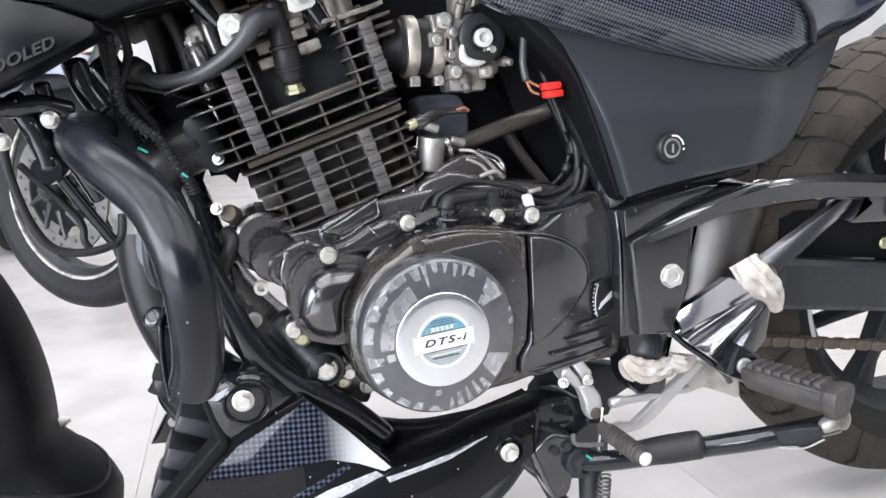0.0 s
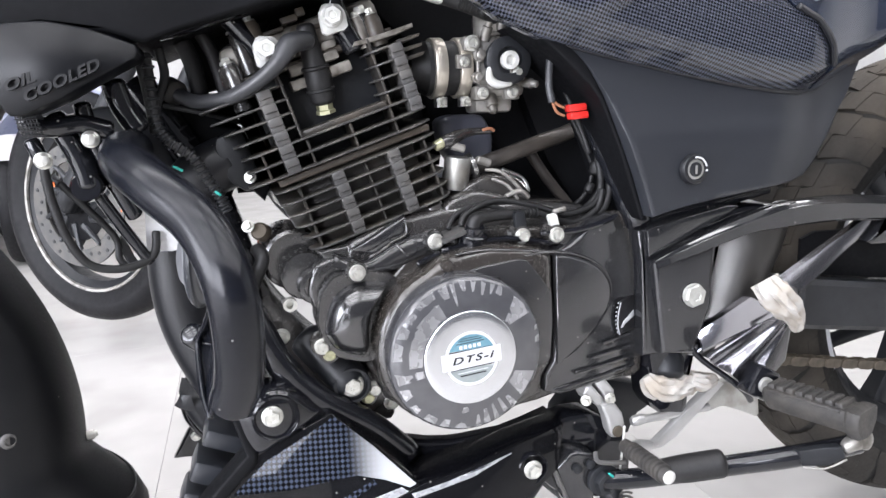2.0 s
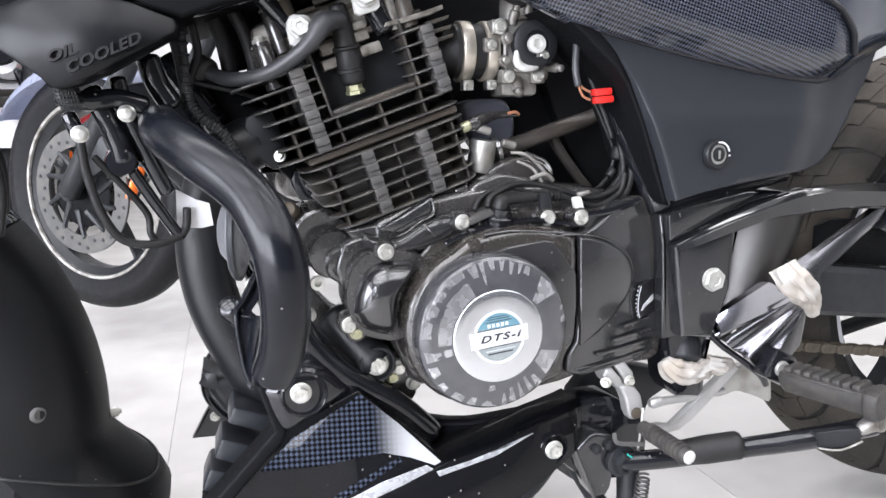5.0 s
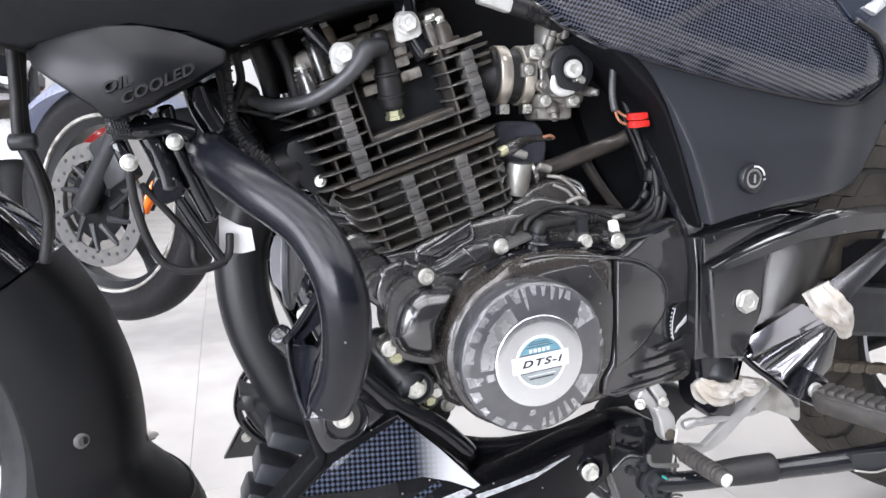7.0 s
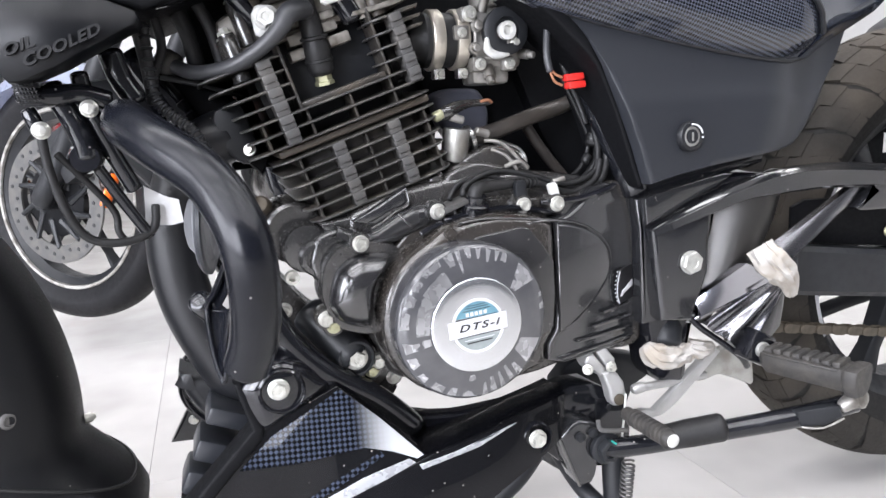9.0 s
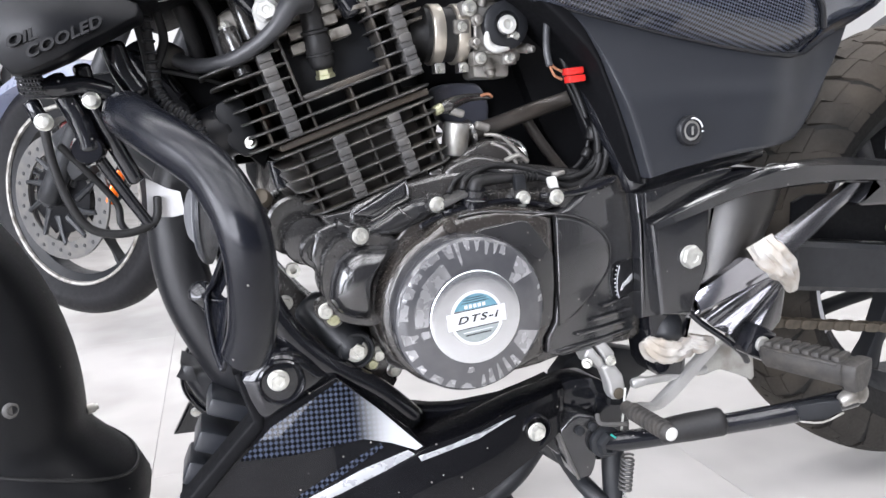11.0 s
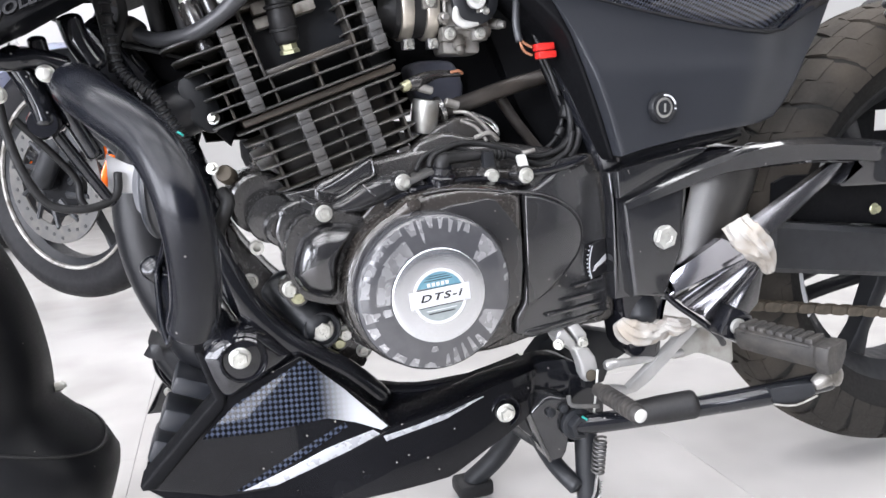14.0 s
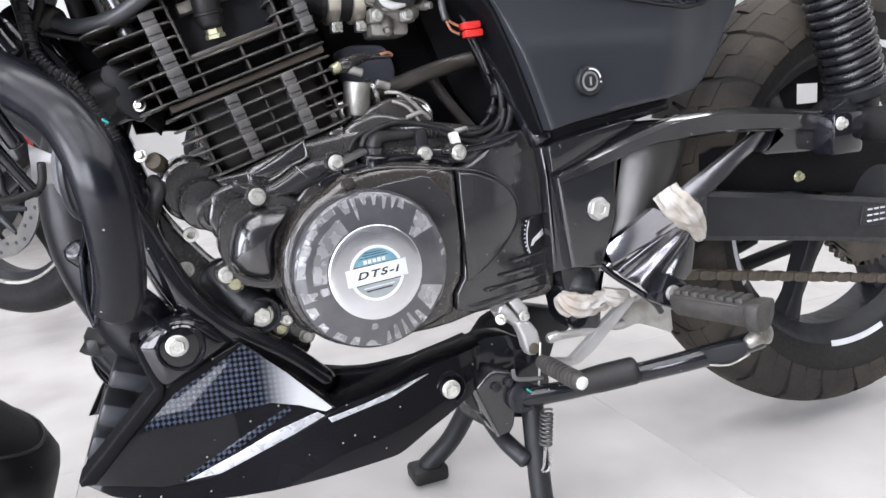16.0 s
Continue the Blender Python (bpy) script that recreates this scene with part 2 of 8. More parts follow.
DECAL_SHEEN = fade(weave(material("decal_with_reflection", (0.01, 0.01, 0.012), 0.16, coat=0.29, bump=0.0, spec=0.05), 0.0066, (0.004, 0.0045, 0.006), (0.036, 0.044, 0.066), 0.2, 0.75, 0.12), SHEEN_FROM, SHEEN_TO, (0.4, 0.41, 0.42))
WALL_PAINT = material("white_wall_paint", (0.66, 0.66, 0.65), 0.7, second=(0.6, 0.6, 0.59), amount=0.4, scale=1.5, fine=120, bump=0.1)
DARK_WALL = material("dark_wall_paint", (0.07, 0.072, 0.08), 0.6, second=(0.1, 0.1, 0.11), amount=0.5, scale=1.2, fine=120, bump=0.1)
CEILING_PAINT = material("ceiling_paint", (0.5, 0.5, 0.5), 0.8, second=(0.46, 0.46, 0.46), amount=0.3, scale=1.5, bump=0.05)
TILE = material("polished_tile", (0.5, 0.487, 0.468), 0.24, second=(0.405, 0.393, 0.374), amount=0.85, scale=5.5, fine=9, bump=0.0, rough_vary=0.01)
GROUT = material("grout", (0.5, 0.487, 0.468), 0.8)
SILVER_PAINT = material("silver_blue_paint", (0.36, 0.39, 0.5), 0.3, second=(0.34, 0.37, 0.48), amount=0.3, scale=4, bump=0, coat=0.8)
RED_PAINT = material("red_paint", (0.5, 0.02, 0.025), 0.2, second=(0.4, 0.015, 0.02), amount=0.4, scale=4, bump=0, coat=0.8)
WHITE_PAINT = material("white_paint", (0.75, 0.75, 0.76), 0.25, second=(0.7, 0.7, 0.72), amount=0.4, scale=4, bump=0, coat=0.8)


RING = material("lacquered_ring", (0.05, 0.051, 0.056), 0.16, second=(0.075, 0.075, 0.079), amount=0.5, scale=60, coat=0.8, bump=0.0, rough_vary=0.08, spec=0.5, coat_rough=0.1)
FILM = material("torn_clear_film", (0.2, 0.2, 0.205), 0.22, metal=0.4, second=(0.4, 0.4, 0.41), amount=0.8, scale=24, fine=120, coat=0.5, bump=0.4, rough_vary=0.2, spec=0.5)


def brushed_round(m, amount):
    """Draws the gloss of a turned part out into rays round the y axis."""
    nt = m.node_tree
    t = nt.nodes.new("ShaderNodeTangent")
    t.direction_type, t.axis = "RADIAL", "Y"
    b = nt.nodes["Principled BSDF"]
    b.inputs["Anisotropic"].default_value = amount
    nt.links.new(t.outputs[0], b.inputs["Tangent"])
    return m


brushed_round(POLISHED, 0.75)


def glass_material():
    m = bpy.data.materials.new("window_glass")
    m.use_nodes = True
    b = m.node_tree.nodes["Principled BSDF"]
    b.inputs["Transmission Weight"].default_value = 1.0
    b.inputs["Roughness"].default_value = 0.02
    return m


GLASS = glass_material()


def lamp_material(name, strength):
    m = bpy.data.materials.new(name)
    m.use_nodes = True
    b = m.node_tree.nodes["Principled BSDF"]
    b.inputs["Base Color"].default_value = (0.9, 0.9, 0.9, 1)
    b.inputs["Emission Color"].default_value = (0.985, 0.975, 1.02, 1)
    b.inputs["Emission Strength"].default_value = strength
    return m


LAMP = lamp_material("lamp_panel", LAMP_STRENGTH)
SPOT = lamp_material("spot_lens", SPOT_STRENGTH)


# ---------------------------------------------------------------- mesh helpers
def finish(bm, mat, sharp=38, smooth=True, name="mesh"):
    bmesh.ops.recalc_face_normals(bm, faces=bm.faces)
    me = bpy.data.meshes.new(name)
    bm.to_mesh(me)
    bm.free()
    if smooth:
        me.polygons.foreach_set("use_smooth", [True] * len(me.polygons))
        me.set_sharp_from_angle(angle=radians(sharp))
    for k in (mat if isinstance(mat, (list, tuple)) else [mat]):
        me.materials.append(k)
    return me


def part(name, bm, mat, parent=None, label="", sharp=38, smooth=True):
    ob = new(name, finish(bm, mat, sharp, smooth, name))
    if parent is not None:
        ob.parent = parent
    if label:
        tagged(ob, label)
    return ob


def thing(name, label, category, group="", at=(0, 0, 0)):
    ob = new(name)
    ob.empty_display_size = 0.1
    ob.location = at
    return tagged(ob, label, category, group)


def rounded(points, steps=2):
    """Cuts the corners of a closed outline."""
    for step in range(steps):
        keep = 0.16 if step == 0 else 0.25
        out = []
        for i, a in enumerate(points):
            b = points[(i + 1) % len(points)]
            out.append((a[0] + (b[0] - a[0]) * keep, a[1] + (b[1] - a[1]) * keep))
            out.append((b[0] + (a[0] - b[0]) * keep, b[1] + (a[1] - b[1]) * keep))
        points = out
    return points


def inset(points, d):
    """Moves a closed outline inwards by d."""
    n = len(points)
    area = sum(points[i][0] * points[(i + 1) % n][1] - points[(i + 1) % n][0] * points[i][1] for i in range(n))
    sign = 1 if area > 0 else -1
    out = []
    for i in range(n):
        a, b, c = Vector(points[i - 1]), Vector(points[i]), Vector(points[(i + 1) % n])
        e, f = (b - a), (c - b)
        e = e.normalized() if e.length > 1e-9 else f.normalized()
        f = f.normalized() if f.length > 1e-9 else e
        na, nb = Vector((-e.y, e.x)) * sign, Vector((-f.y, f.x)) * sign
        k = na + nb
        k = k / max(0.5, k.length_squared / 2) if k.length > 1e-6 else na
        out.append((b.x + k.x * d, b.y + k.y * d))
    return out


def rings_mesh(bm, rings, cap_start=True, cap_end=True, closed=True):
    made = [[bm.verts.new(p) for p in ring] for ring in rings]
    n = len(made[0])
    for a, b in zip(made, made[1:]):
        for i in range(n if closed else n - 1):
            j = (i + 1) % n
            bm.faces.new((a[i], a[j], b[j], b[i]))
    caps = []
    if cap_start:
        caps.append(bm.faces.new(made[0]))
    if cap_end:
        caps.append(bm.faces.new(made[-1]))
    if caps and n > 4:
        bmesh.ops.triangulate(bm, faces=caps)
    return made


def slab(bm, outline, back, front, edge=0.002, steps=3, soft=0, axis="y", lay=None):
    """A plate of an outline in x and z, from the depth back to front, with a rounded front edge."""
    pts = rounded(outline, soft) if soft else list(outline)
    put = lay or (lambda a, b, d: (a, d, b))
    side = 1 if front > back else -1
    rings = [[put(a, b, back) for a, b in pts]]
    for i in range(steps + 1):
        q = math.pi / 2 * i / steps
        rings.append([put(a, b, front - side * edge * (1 - math.sin(q))) for a, b in inset(pts, edge * (1 - math.cos(q)))])
    rings_mesh(bm, rings)
    return bm


def dome(bm, outline, back, front, levels, soft=2):
    """A bulging plate: levels are pairs of (share of the way to the middle, share of the height)."""
    pts = rounded(outline, soft)
    cx, cz = sum(p[0] for p in pts) / len(pts), sum(p[1] for p in pts) / len(pts)
    rings = [[(a, back, b) for a, b in pts]]
    for s, h in levels:
        rings.append([(a + (cx - a) * s, back + (front - back) * h, b + (cz - b) * s) for a, b in pts])
    rings_mesh(bm, rings)
    return bm


def smooth_path(points, per=6):
    """A soft curve through points."""
    p = [Vector(q) for q in points]
    if len(p) < 3:
        return p
    out = []
    for i in range(len(p) - 1):
        a, b, c, d = p[max(i - 1, 0)], p[i], p[i + 1], p[min(i + 2, len(p) - 1)]
        for k in range(per):
            t = k / per
            out.append(0.5 * ((2 * b) + (c - a) * t + (2 * a - 5 * b + 4 * c - d) * t * t + (3 * b - a - 3 * c + d) * t ** 3))
    out.append(p[-1])
    return out


def tube(bm, points, r, segs=12, per=6, round_end=True, flat=1.0):
    """A round bar along a soft curve; r is one radius or one for each point."""
    line = smooth_path(points, per)
    n = len(line)
    rad = [r] * n if isinstance(r, (int, float)) else [float(np.interp(i / (n - 1), np.linspace(0, 1, len(r)), r)) for i in range(n)]
    way = (line[1] - line[0]).normalized()
    side = way.orthogonal().normalized()
    rings = []
    for i, c in enumerate(line):
        w = (line[min(i + 1, n - 1)] - line[max(i - 1, 0)]).normalized()
        side = (side - w * side.dot(w)).normalized()
        up = w.cross(side)
        def ring(cc, rr):
            return [cc + (side * math.cos(math.tau * k / segs) + up * math.sin(math.tau * k / segs) * flat) * rr for k in range(segs)]
        if i == 0 and round_end:
            rings += [ring(c - w * rad[0] * 0.35, rad[0] * 0.55), ring(c - w * rad[0] * 0.22, rad[0] * 0.85)]
        rings.append(ring(c, rad[i]))
        if i == n - 1 and round_end:
            rings += [ring(c + w * rad[i] * 0.22, rad[i] * 0.85), ring(c + w * rad[i] * 0.35, rad[i] * 0.55)]
    rings_mesh(bm, rings)
    return bm


def lathe(bm, profile, centre, axis=(0, -1, 0), segs=32, start=True, end=True):
    """A turned form; profile holds pairs of (radius, way along the axis)."""
    ax = Vector(axis).normalized()
    s = ax.orthogonal().normalized()
    u = ax.cross(s)
    c = Vector(centre)
    rings = [[c + ax * h + (s * math.cos(math.tau * k / segs) + u * math.sin(math.tau * k / segs)) * max(r, 1e-4) for k in range(segs)]
             for r, h in profile]
    rings_mesh(bm, rings, start, end)
    return bm


def box(bm, centre, size, turn=None, edge=0.0):
    made = bmesh.ops.create_cube(bm, size=1.0)
    m = Matrix.Translation(centre) @ (turn or Matrix.Identity(4)) @ Matrix.Diagonal((*size, 1))
    bmesh.ops.transform(bm, matrix=m, verts=made["verts"])
    if edge:
        edges = list({e for v in made["verts"] for e in v.link_edges})
        bmesh.ops.bevel(bm, geom=edges, offset=edge, segments=2, affect="EDGES", profile=0.5)
    return bm


def B():
    return bmesh.new()


def bolt_mesh(name, r, height, mat, flange=1.45):
    bm = B()
    lathe(bm, [(r * flange, 0), (r * flange, r * 0.22), (r * flange * 0.93, r * 0.34), (r * 1.05, r * 0.42)], (0, 0, 0), segs=20)
    lathe(bm, [(r * 1.06, r * 0.3), (r * 1.06, height * 0.82), (r * 0.93, height), (r * 0.5, height), (r * 0.42, height * 0.9)], (0, 0, 0), segs=6)
    return finish(bm, mat, 30, True, name)


BOLTS = {
    "small": bolt_mesh("bolt_small", 0.0040, 0.006, ZINC),
    "middle": bolt_mesh("bolt_middle", 0.0053, 0.007, ZINC),
    "tiny": bolt_mesh("bolt_tiny", 0.0034, 0.005, ZINC),
    "large": bolt_mesh("bolt_large", 0.0118, 0.010, HEX, 1.02),
    "yellow": bolt_mesh("bolt_yellow", 0.0048, 0.0065, ZINC_YELLOW),
    "cowl": bolt_mesh("bolt_cowl", 0.0068, 0.0075, ZINC, 1.42),
    "mount": bolt_mesh("bolt_mount", 0.0082, 0.008, ZINC, 1.4),
    "painted": bolt_mesh("bolt_painted", 0.0082, 0.009, PAINT_WHITE, 1.25),
}


def bolt(kind, at, parent, axis=(0, -1, 0), spin=0.0, label=""):
    ob = new("bolt", BOLTS[kind])
    q = Vector((0, -1, 0)).rotation_difference(Vector(axis).normalized()).to_matrix().to_4x4()
    ob.matrix_basis = Matrix.Translation(at) @ q @ Matrix.Rotation(spin, 4, "Y")
    ob.parent = parent
    if label:
        tagged(ob, label)
    return ob


def lettering(body, size, mat, m, parent, depth=0.0006, name="lettering", shear=0.0, bold=0.0, space=1.0):
    """Raised words in the built-in font, turned into a mesh."""
    cu = bpy.data.curves.new("words", "FONT")
    cu.body, cu.size, cu.extrude, cu.shear, cu.offset, cu.space_character = body, size, depth, shear, bold, space
    cu.align_x, cu.align_y = "CENTER", "CENTER"
    tmp = bpy.data.objects.new("words", cu)
    scene.collection.objects.link(tmp)
    bpy.context.view_layer.update()
    me = bpy.data.meshes.new_from_object(tmp.evaluated_get(bpy.context.evaluated_depsgraph_get()))
    bpy.data.objects.remove(tmp)
    me.materials.clear()
    me.materials.append(mat)
    me.transform(m)
    ob = new(name, me)
    ob.parent = parent
    return ob


FACING = Matrix.Rotation(radians(90), 4, "X")   # words that face the near side


# ---------------------------------------------------------------- the room
def room():
    x0, x1, y0, y1, h = -5.0, 5.5, -3.6, 6.0, 3.1
    bm = B()
    box(bm, ((x0 + x1) / 2, (y0 + y1) / 2, -0.07), (x1 - x0 + 0.4, y1 - y0 + 0.4, 0.13))
    floor = tagged(new("floor", finish(bm, GROUT, smooth=False)), "pale grey polished tile floor with thin joints", "floor", kind="structure")
    for name, c, s in (("wall_north", ((x0 + x1) / 2, y1 + 0.1, h / 2), (x1 - x0 + 0.4, 0.2, h)),
                       ("wall_east", (x1 + 0.1, (y0 + y1) / 2, h / 2), (0.2, y1 - y0, h))):
        bm = B()
        box(bm, c, s)
        tagged(new(name, finish(bm, WALL_PAINT, smooth=False)), "plain white painted showroom wall", "wall", kind="structure")
    # glazed shop front round the south-west corner
    wz0, wz1 = 0.35, 2.75
    for name, wall, a0, a1, b0, b1, put in (
            ("window_1", "wall_west", y0, y1, -3.4, 0.0, lambda a, d, z: (x0 - d, a, z)),
            ("window_2", "wall_south", x0 - 0.2, x1 + 0.2, -4.8, -1.8, lambda a, d, z: (a, y0 - d, z))):
        def size(a, d, z):
            return (d, a, z) if name == "window_1" else (a, d, z)
        bm = B()
        for a, z, la, lz in (((a0 + a1) / 2, wz0 / 2, a1 - a0, wz0), ((a0 + a1) / 2, (wz1 + h) / 2, a1 - a0, h - wz1),
                             ((a0 + b0) / 2, (wz0 + wz1) / 2, b0 - a0, wz1 - wz0), ((a1 + b1) / 2, (wz0 + wz1) / 2, a1 - b1, wz1 - wz0)):
            box(bm, put(a, 0.1, z), size(la, 0.2, lz))
        tagged(new(wall, finish(bm, WALL_PAINT if name == "window_1" else DARK_WALL, smooth=False)), "plain wall with a wide glazed shop front", "wall", kind="structure")
        win = tagged(new(name), "wide shop front window with dark mullions", "window", kind="structure")
        for k in range(4):
            box(bm := B(), put(b0 + (b1 - b0) * k / 3, 0.1, (wz0 + wz1) / 2), size(0.07, 0.1, wz1 - wz0))
            part("mullion", bm, SATIN, win, smooth=False)
        for k in range(3):
            box(bm := B(), put(b0 + (b1 - b0) * (k + 0.5) / 3, 0.14, (wz0 + wz1) / 2), size((b1 - b0) / 3 - 0.08, 0.008, wz1 - wz0))
            part("pane", bm, GLASS, win, smooth=False).visible_shadow = False
        day = bpy.data.lights.new("daylight", "AREA")
        day.shape, day.size, day.size_y, day.energy, day.color = "RECTANGLE", b1 - b0, wz1 - wz0, WINDOW_WATTS, (0.9, 0.92, 1.02)
        new("daylight", day).matrix_basis = look(put((b0 + b1) / 2, -0.02, (wz0 + wz1) / 2), put((b0 + b1) / 2, -3.0, (wz0 + wz1) / 2))
    bm = B()
    box(bm, ((x0 + x1) / 2, (y0 + y1) / 2, h + 0.1), (x1 - x0 + 0.4, y1 - y0 + 0.4, 0.2))
    tagged(new("ceiling", finish(bm, CEILING_PAINT, smooth=False)), "plain white showroom ceiling", "ceiling", kind="structure")
    return floor, h


def ceiling_light(x, y, h):
    lamp = thing("ceiling_light", "slim white rectangular ceiling light, switched on", "ceiling light", "ceiling lights", (x, y, h))
    bm = B()
    for dx, dy, sx, sy in ((0, 0.155, 1.7, 0.03), (0, -0.155, 1.7, 0.03), (0.835, 0, 0.03, 0.28), (-0.835, 0, 0.03, 0.28)):
        box(bm, (dx, dy, -0.025), (sx, sy, 0.05))
    part("light_frame", bm, WALL_PAINT, lamp, smooth=False)
    bm = B()
    box(bm, (0, 0, -0.02), (1.64, 0.28, 0.03))
    bm.normal_update()
    for f in bm.faces:
        f.material_index = 0 if f.normal.z < -0.5 else 1
    part("diffuser", bm, [LAMP, WALL_PAINT], lamp, "glowing white diffuser", smooth=False)
    return lamp


floor, ROOM_H = room()
first = ceiling_light(-2.9, -2.6, ROOM_H)
for ix in range(4):
    for iy, y in enumerate((-2.6, -1.9, -1.2, -0.4, 0.8, 2.6, 4.6)):
        if ix or iy:
            copy_thing(first, Matrix.Translation((-2.9 + 2.0 * ix, y, ROOM_H)))


# unseen ceiling spots, added to put small glints on the gloss parts
def glint_lamp(x, y, h):
    lamp = thing("glint_lamp", "small round ceiling spot added for glints, switched on", "ceiling spot", "ceiling spots", (x, y, h))
    lathe(bm := B(), [(0.05, 0.0), (0.075, 0.0), (0.075, 0.012), (0.05, 0.016)], (0, 0, 0), (0, 0, -1), 28, False, False)
    part("spot_ring", bm, STEEL, lamp)
    lathe(bm := B(), [(0.049, 0.004), (0.049, 0.008)], (0, 0, 0), (0, 0, -1), 8)
    part("spot_lens", bm, SPOT, lamp, "glowing spot lens")
    return lamp


spot = glint_lamp(-1.5, -1.3, ROOM_H)
for ix in range(3):
    for iy in range(2):
        if ix or iy:
            copy_thing(spot, Matrix.Translation((-1.5 + 1.1 * ix, -1.3 + 1.1 * iy, ROOM_H)))


# ---------------------------------------------------------------- wheels
def tyre_point(axle, R, half, s, ang, lift=0.0):
    """A point of a tyre's outer face: s runs from shoulder to shoulder, ang round the axle."""
    r = R - 0.03 * abs(s) ** 2.4 + lift
    y = half * math.sin(s * 1.25) / math.sin(1.25)
    return (axle[0] + r * math.cos(ang), axle[1] + y, axle[2] + r * math.sin(ang))


def tyre_mesh(axle, R, half, bead):
    bm = B()
    prof = [(bead, half * 0.72), (bead + 0.012, half * 0.86), (bead + 0.03, half * 1.0), (R - 0.042, half * 1.04)]
    side = [(R - 0.03 * abs(s) ** 2.4, half * math.sin(s * 1.25) / math.sin(1.25)) for s in (1, 0.8, 0.55, 0.28, 0)]
    full = prof + side + [(r, -y) for r, y in reversed(side[:-1])] + [(r, -y) for r, y in reversed(prof)]
    lathe(bm, [(r, -y) for r, y in full], axle, (0, 1, 0), 96, False, False)
    return bm


def tread_mesh(axle, R, half, count=50):
    """Raised, slanted tread blocks with open grooves between them."""
    bm = B()
    step = math.tau / count
    for side in (-1, 1):
        for k in range(count):
            inner, outer = ((0.34, 0.74), (0.22, 0.56))[k % 2]
            for s0, s1, slant, shift in ((0.0, inner, 0.25, 0.0), (inner + 0.02, outer, -0.22, 0.02), (outer + 0.02, 1.27, -0.75, -0.4)):
                a0 = (k + shift + (0.5 if side > 0 else 0)) * step
                cells = []
                for i in range(4):
                    f = i / 3
                    s = s0 + (s1 - s0) * f
                    lean = slant * (f - 0.5) * step
                    gap = 0.055 * step
                    ring = []
                    for j in range(3):
                        ring.append((a0 + gap + lean + (step - 2 * gap) * j / 2, s * side))
                    cells.append(ring)
                top = [[bm.verts.new(tyre_point(axle, R, half, s, a, 0.0035)) for a, s in ring] for ring in cells]
                low = [[bm.verts.new(tyre_point(axle, R, half, s, a, -0.003)) for a, s in ring] for ring in cells]
                for i in range(3):
                    for j in range(2):
                        bm.faces.new((top[i][j], top[i + 1][j], top[i + 1][j + 1], top[i][j + 1]))
                for i in range(3):
                    for j in (0, 2):
                        bm.faces.new((top[i][j], top[i + 1][j], low[i + 1][j], low[i][j]))
                for j in range(2):
                    for i in (0, 3):
                        bm.faces.new((top[i][j], top[i][j + 1], low[i][j + 1], low[i][j]))
    return bm


def wheel(parent, name, axle, R, half, bead, spokes, tyre_mat, rim_mat, tread=None, lean=0.0, stripe=None, slim=1.0, edge=None):
    hub = new(name, None)
    hub.parent = parent
    bm = tyre_mesh(axle, R, half, bead)
    tyre = part("tyre", bm, tyre_mat, hub, "black rubber tyre")
    if tread:
        part("tread", tread_mesh(axle, R, half), tread, tyre, "dusty block tread", sharp=30)
    bm = B()
    w = half * 0.74
    lathe(bm, [(bead + 0.004, -w), (bead - 0.004, -w + 0.003), (bead - 0.012, -w * 0.72), (bead - 0.024, -w * 0.5), (bead - 0.026, 0),
               (bead - 0.024, w * 0.5), (bead - 0.012, w * 0.72), (bead - 0.004, w - 0.003), (bead + 0.004, w)], axle, (0, 1, 0), 80, False, False)
    part("rim", bm, rim_mat, hub)
    if stripe:
        for a0 in (262, 298, 22, 58, 142, 178):
            bm = B()
            for d in range(0, 28, 4):
                p = [radians(a0 + d), radians(a0 + d + 4)]
                quad = [(bead + 0.0035, -w - 0.0015, p[0]), (bead + 0.0035, -w - 0.0015, p[1]), (bead - 0.0045, -w + 0.001, p[1]), (bead - 0.0045, -w + 0.001, p[0])]
                bm.faces.new([bm.verts.new((axle[0] + r * math.cos(a), axle[1] + y, axle[2] + r * math.sin(a))) for r, y, a in quad])
            bmesh.ops.remove_doubles(bm, verts=bm.verts, dist=1e-5)
            part("rim_stripe", bm, stripe, hub, "thin white rim stripe")
    if edge:
        lathe(bm := B(), [(bead + 0.002, -w - 0.002), (bead, -w - 0.004), (bead - 0.006, -w - 0.003), (bead - 0.008, -w + 0.002)], axle, (0, 1, 0), 64, False, False)
        part("rim_edge", bm, edge, hub, "thin pale rim edge")
    for k in range(spokes):
        a = math.tau * k / spokes + lean
        bm = B()
        pts = []
        for r, h, t in ((0.03, 0.020, 0.016), (0.09, 0.012, 0.012), (bead - 0.06, 0.010, 0.010), (bead - 0.02, 0.017, 0.013)):
            pts.append([(axle[0] + r * math.cos(a) - q * math.sin(a), axle[1] + d, axle[2] + r * math.sin(a) + q * math.cos(a))
                        for q, d in ((-h * slim, -t), (-h * 0.6 * slim, -t * 1.35), (h * 0.6 * slim, -t * 1.35), (h * slim, -t), (h * slim, t), (-h * slim, t))])
        rings_mesh(bm, pts)
        part("spoke", bm, rim_mat, hub)
    bm = B()
    lathe(bm, [(0.02, -0.05), (0.036, -0.048), (0.042, -0.035), (0.042, 0.035), (0.036, 0.048), (0.02, 0.05)], axle, (0, 1, 0), 32)
    part("hub", bm, rim_mat, hub)
    return hub


# ---------------------------------------------------------------- the motorcycle
bike = thing("motorcycle", "black naked motorcycle with dusty engine standing on its centre stand", "motorcycle")
REAR_AXLE = (0.709, 0.0, 0.331)
FRONT_AXLE = (-0.665, 0.0, 0.292)


def sub(name, label=""):
    ob = new(name)
    ob.parent = bike
    if label:
        tagged(ob, label)
    return ob


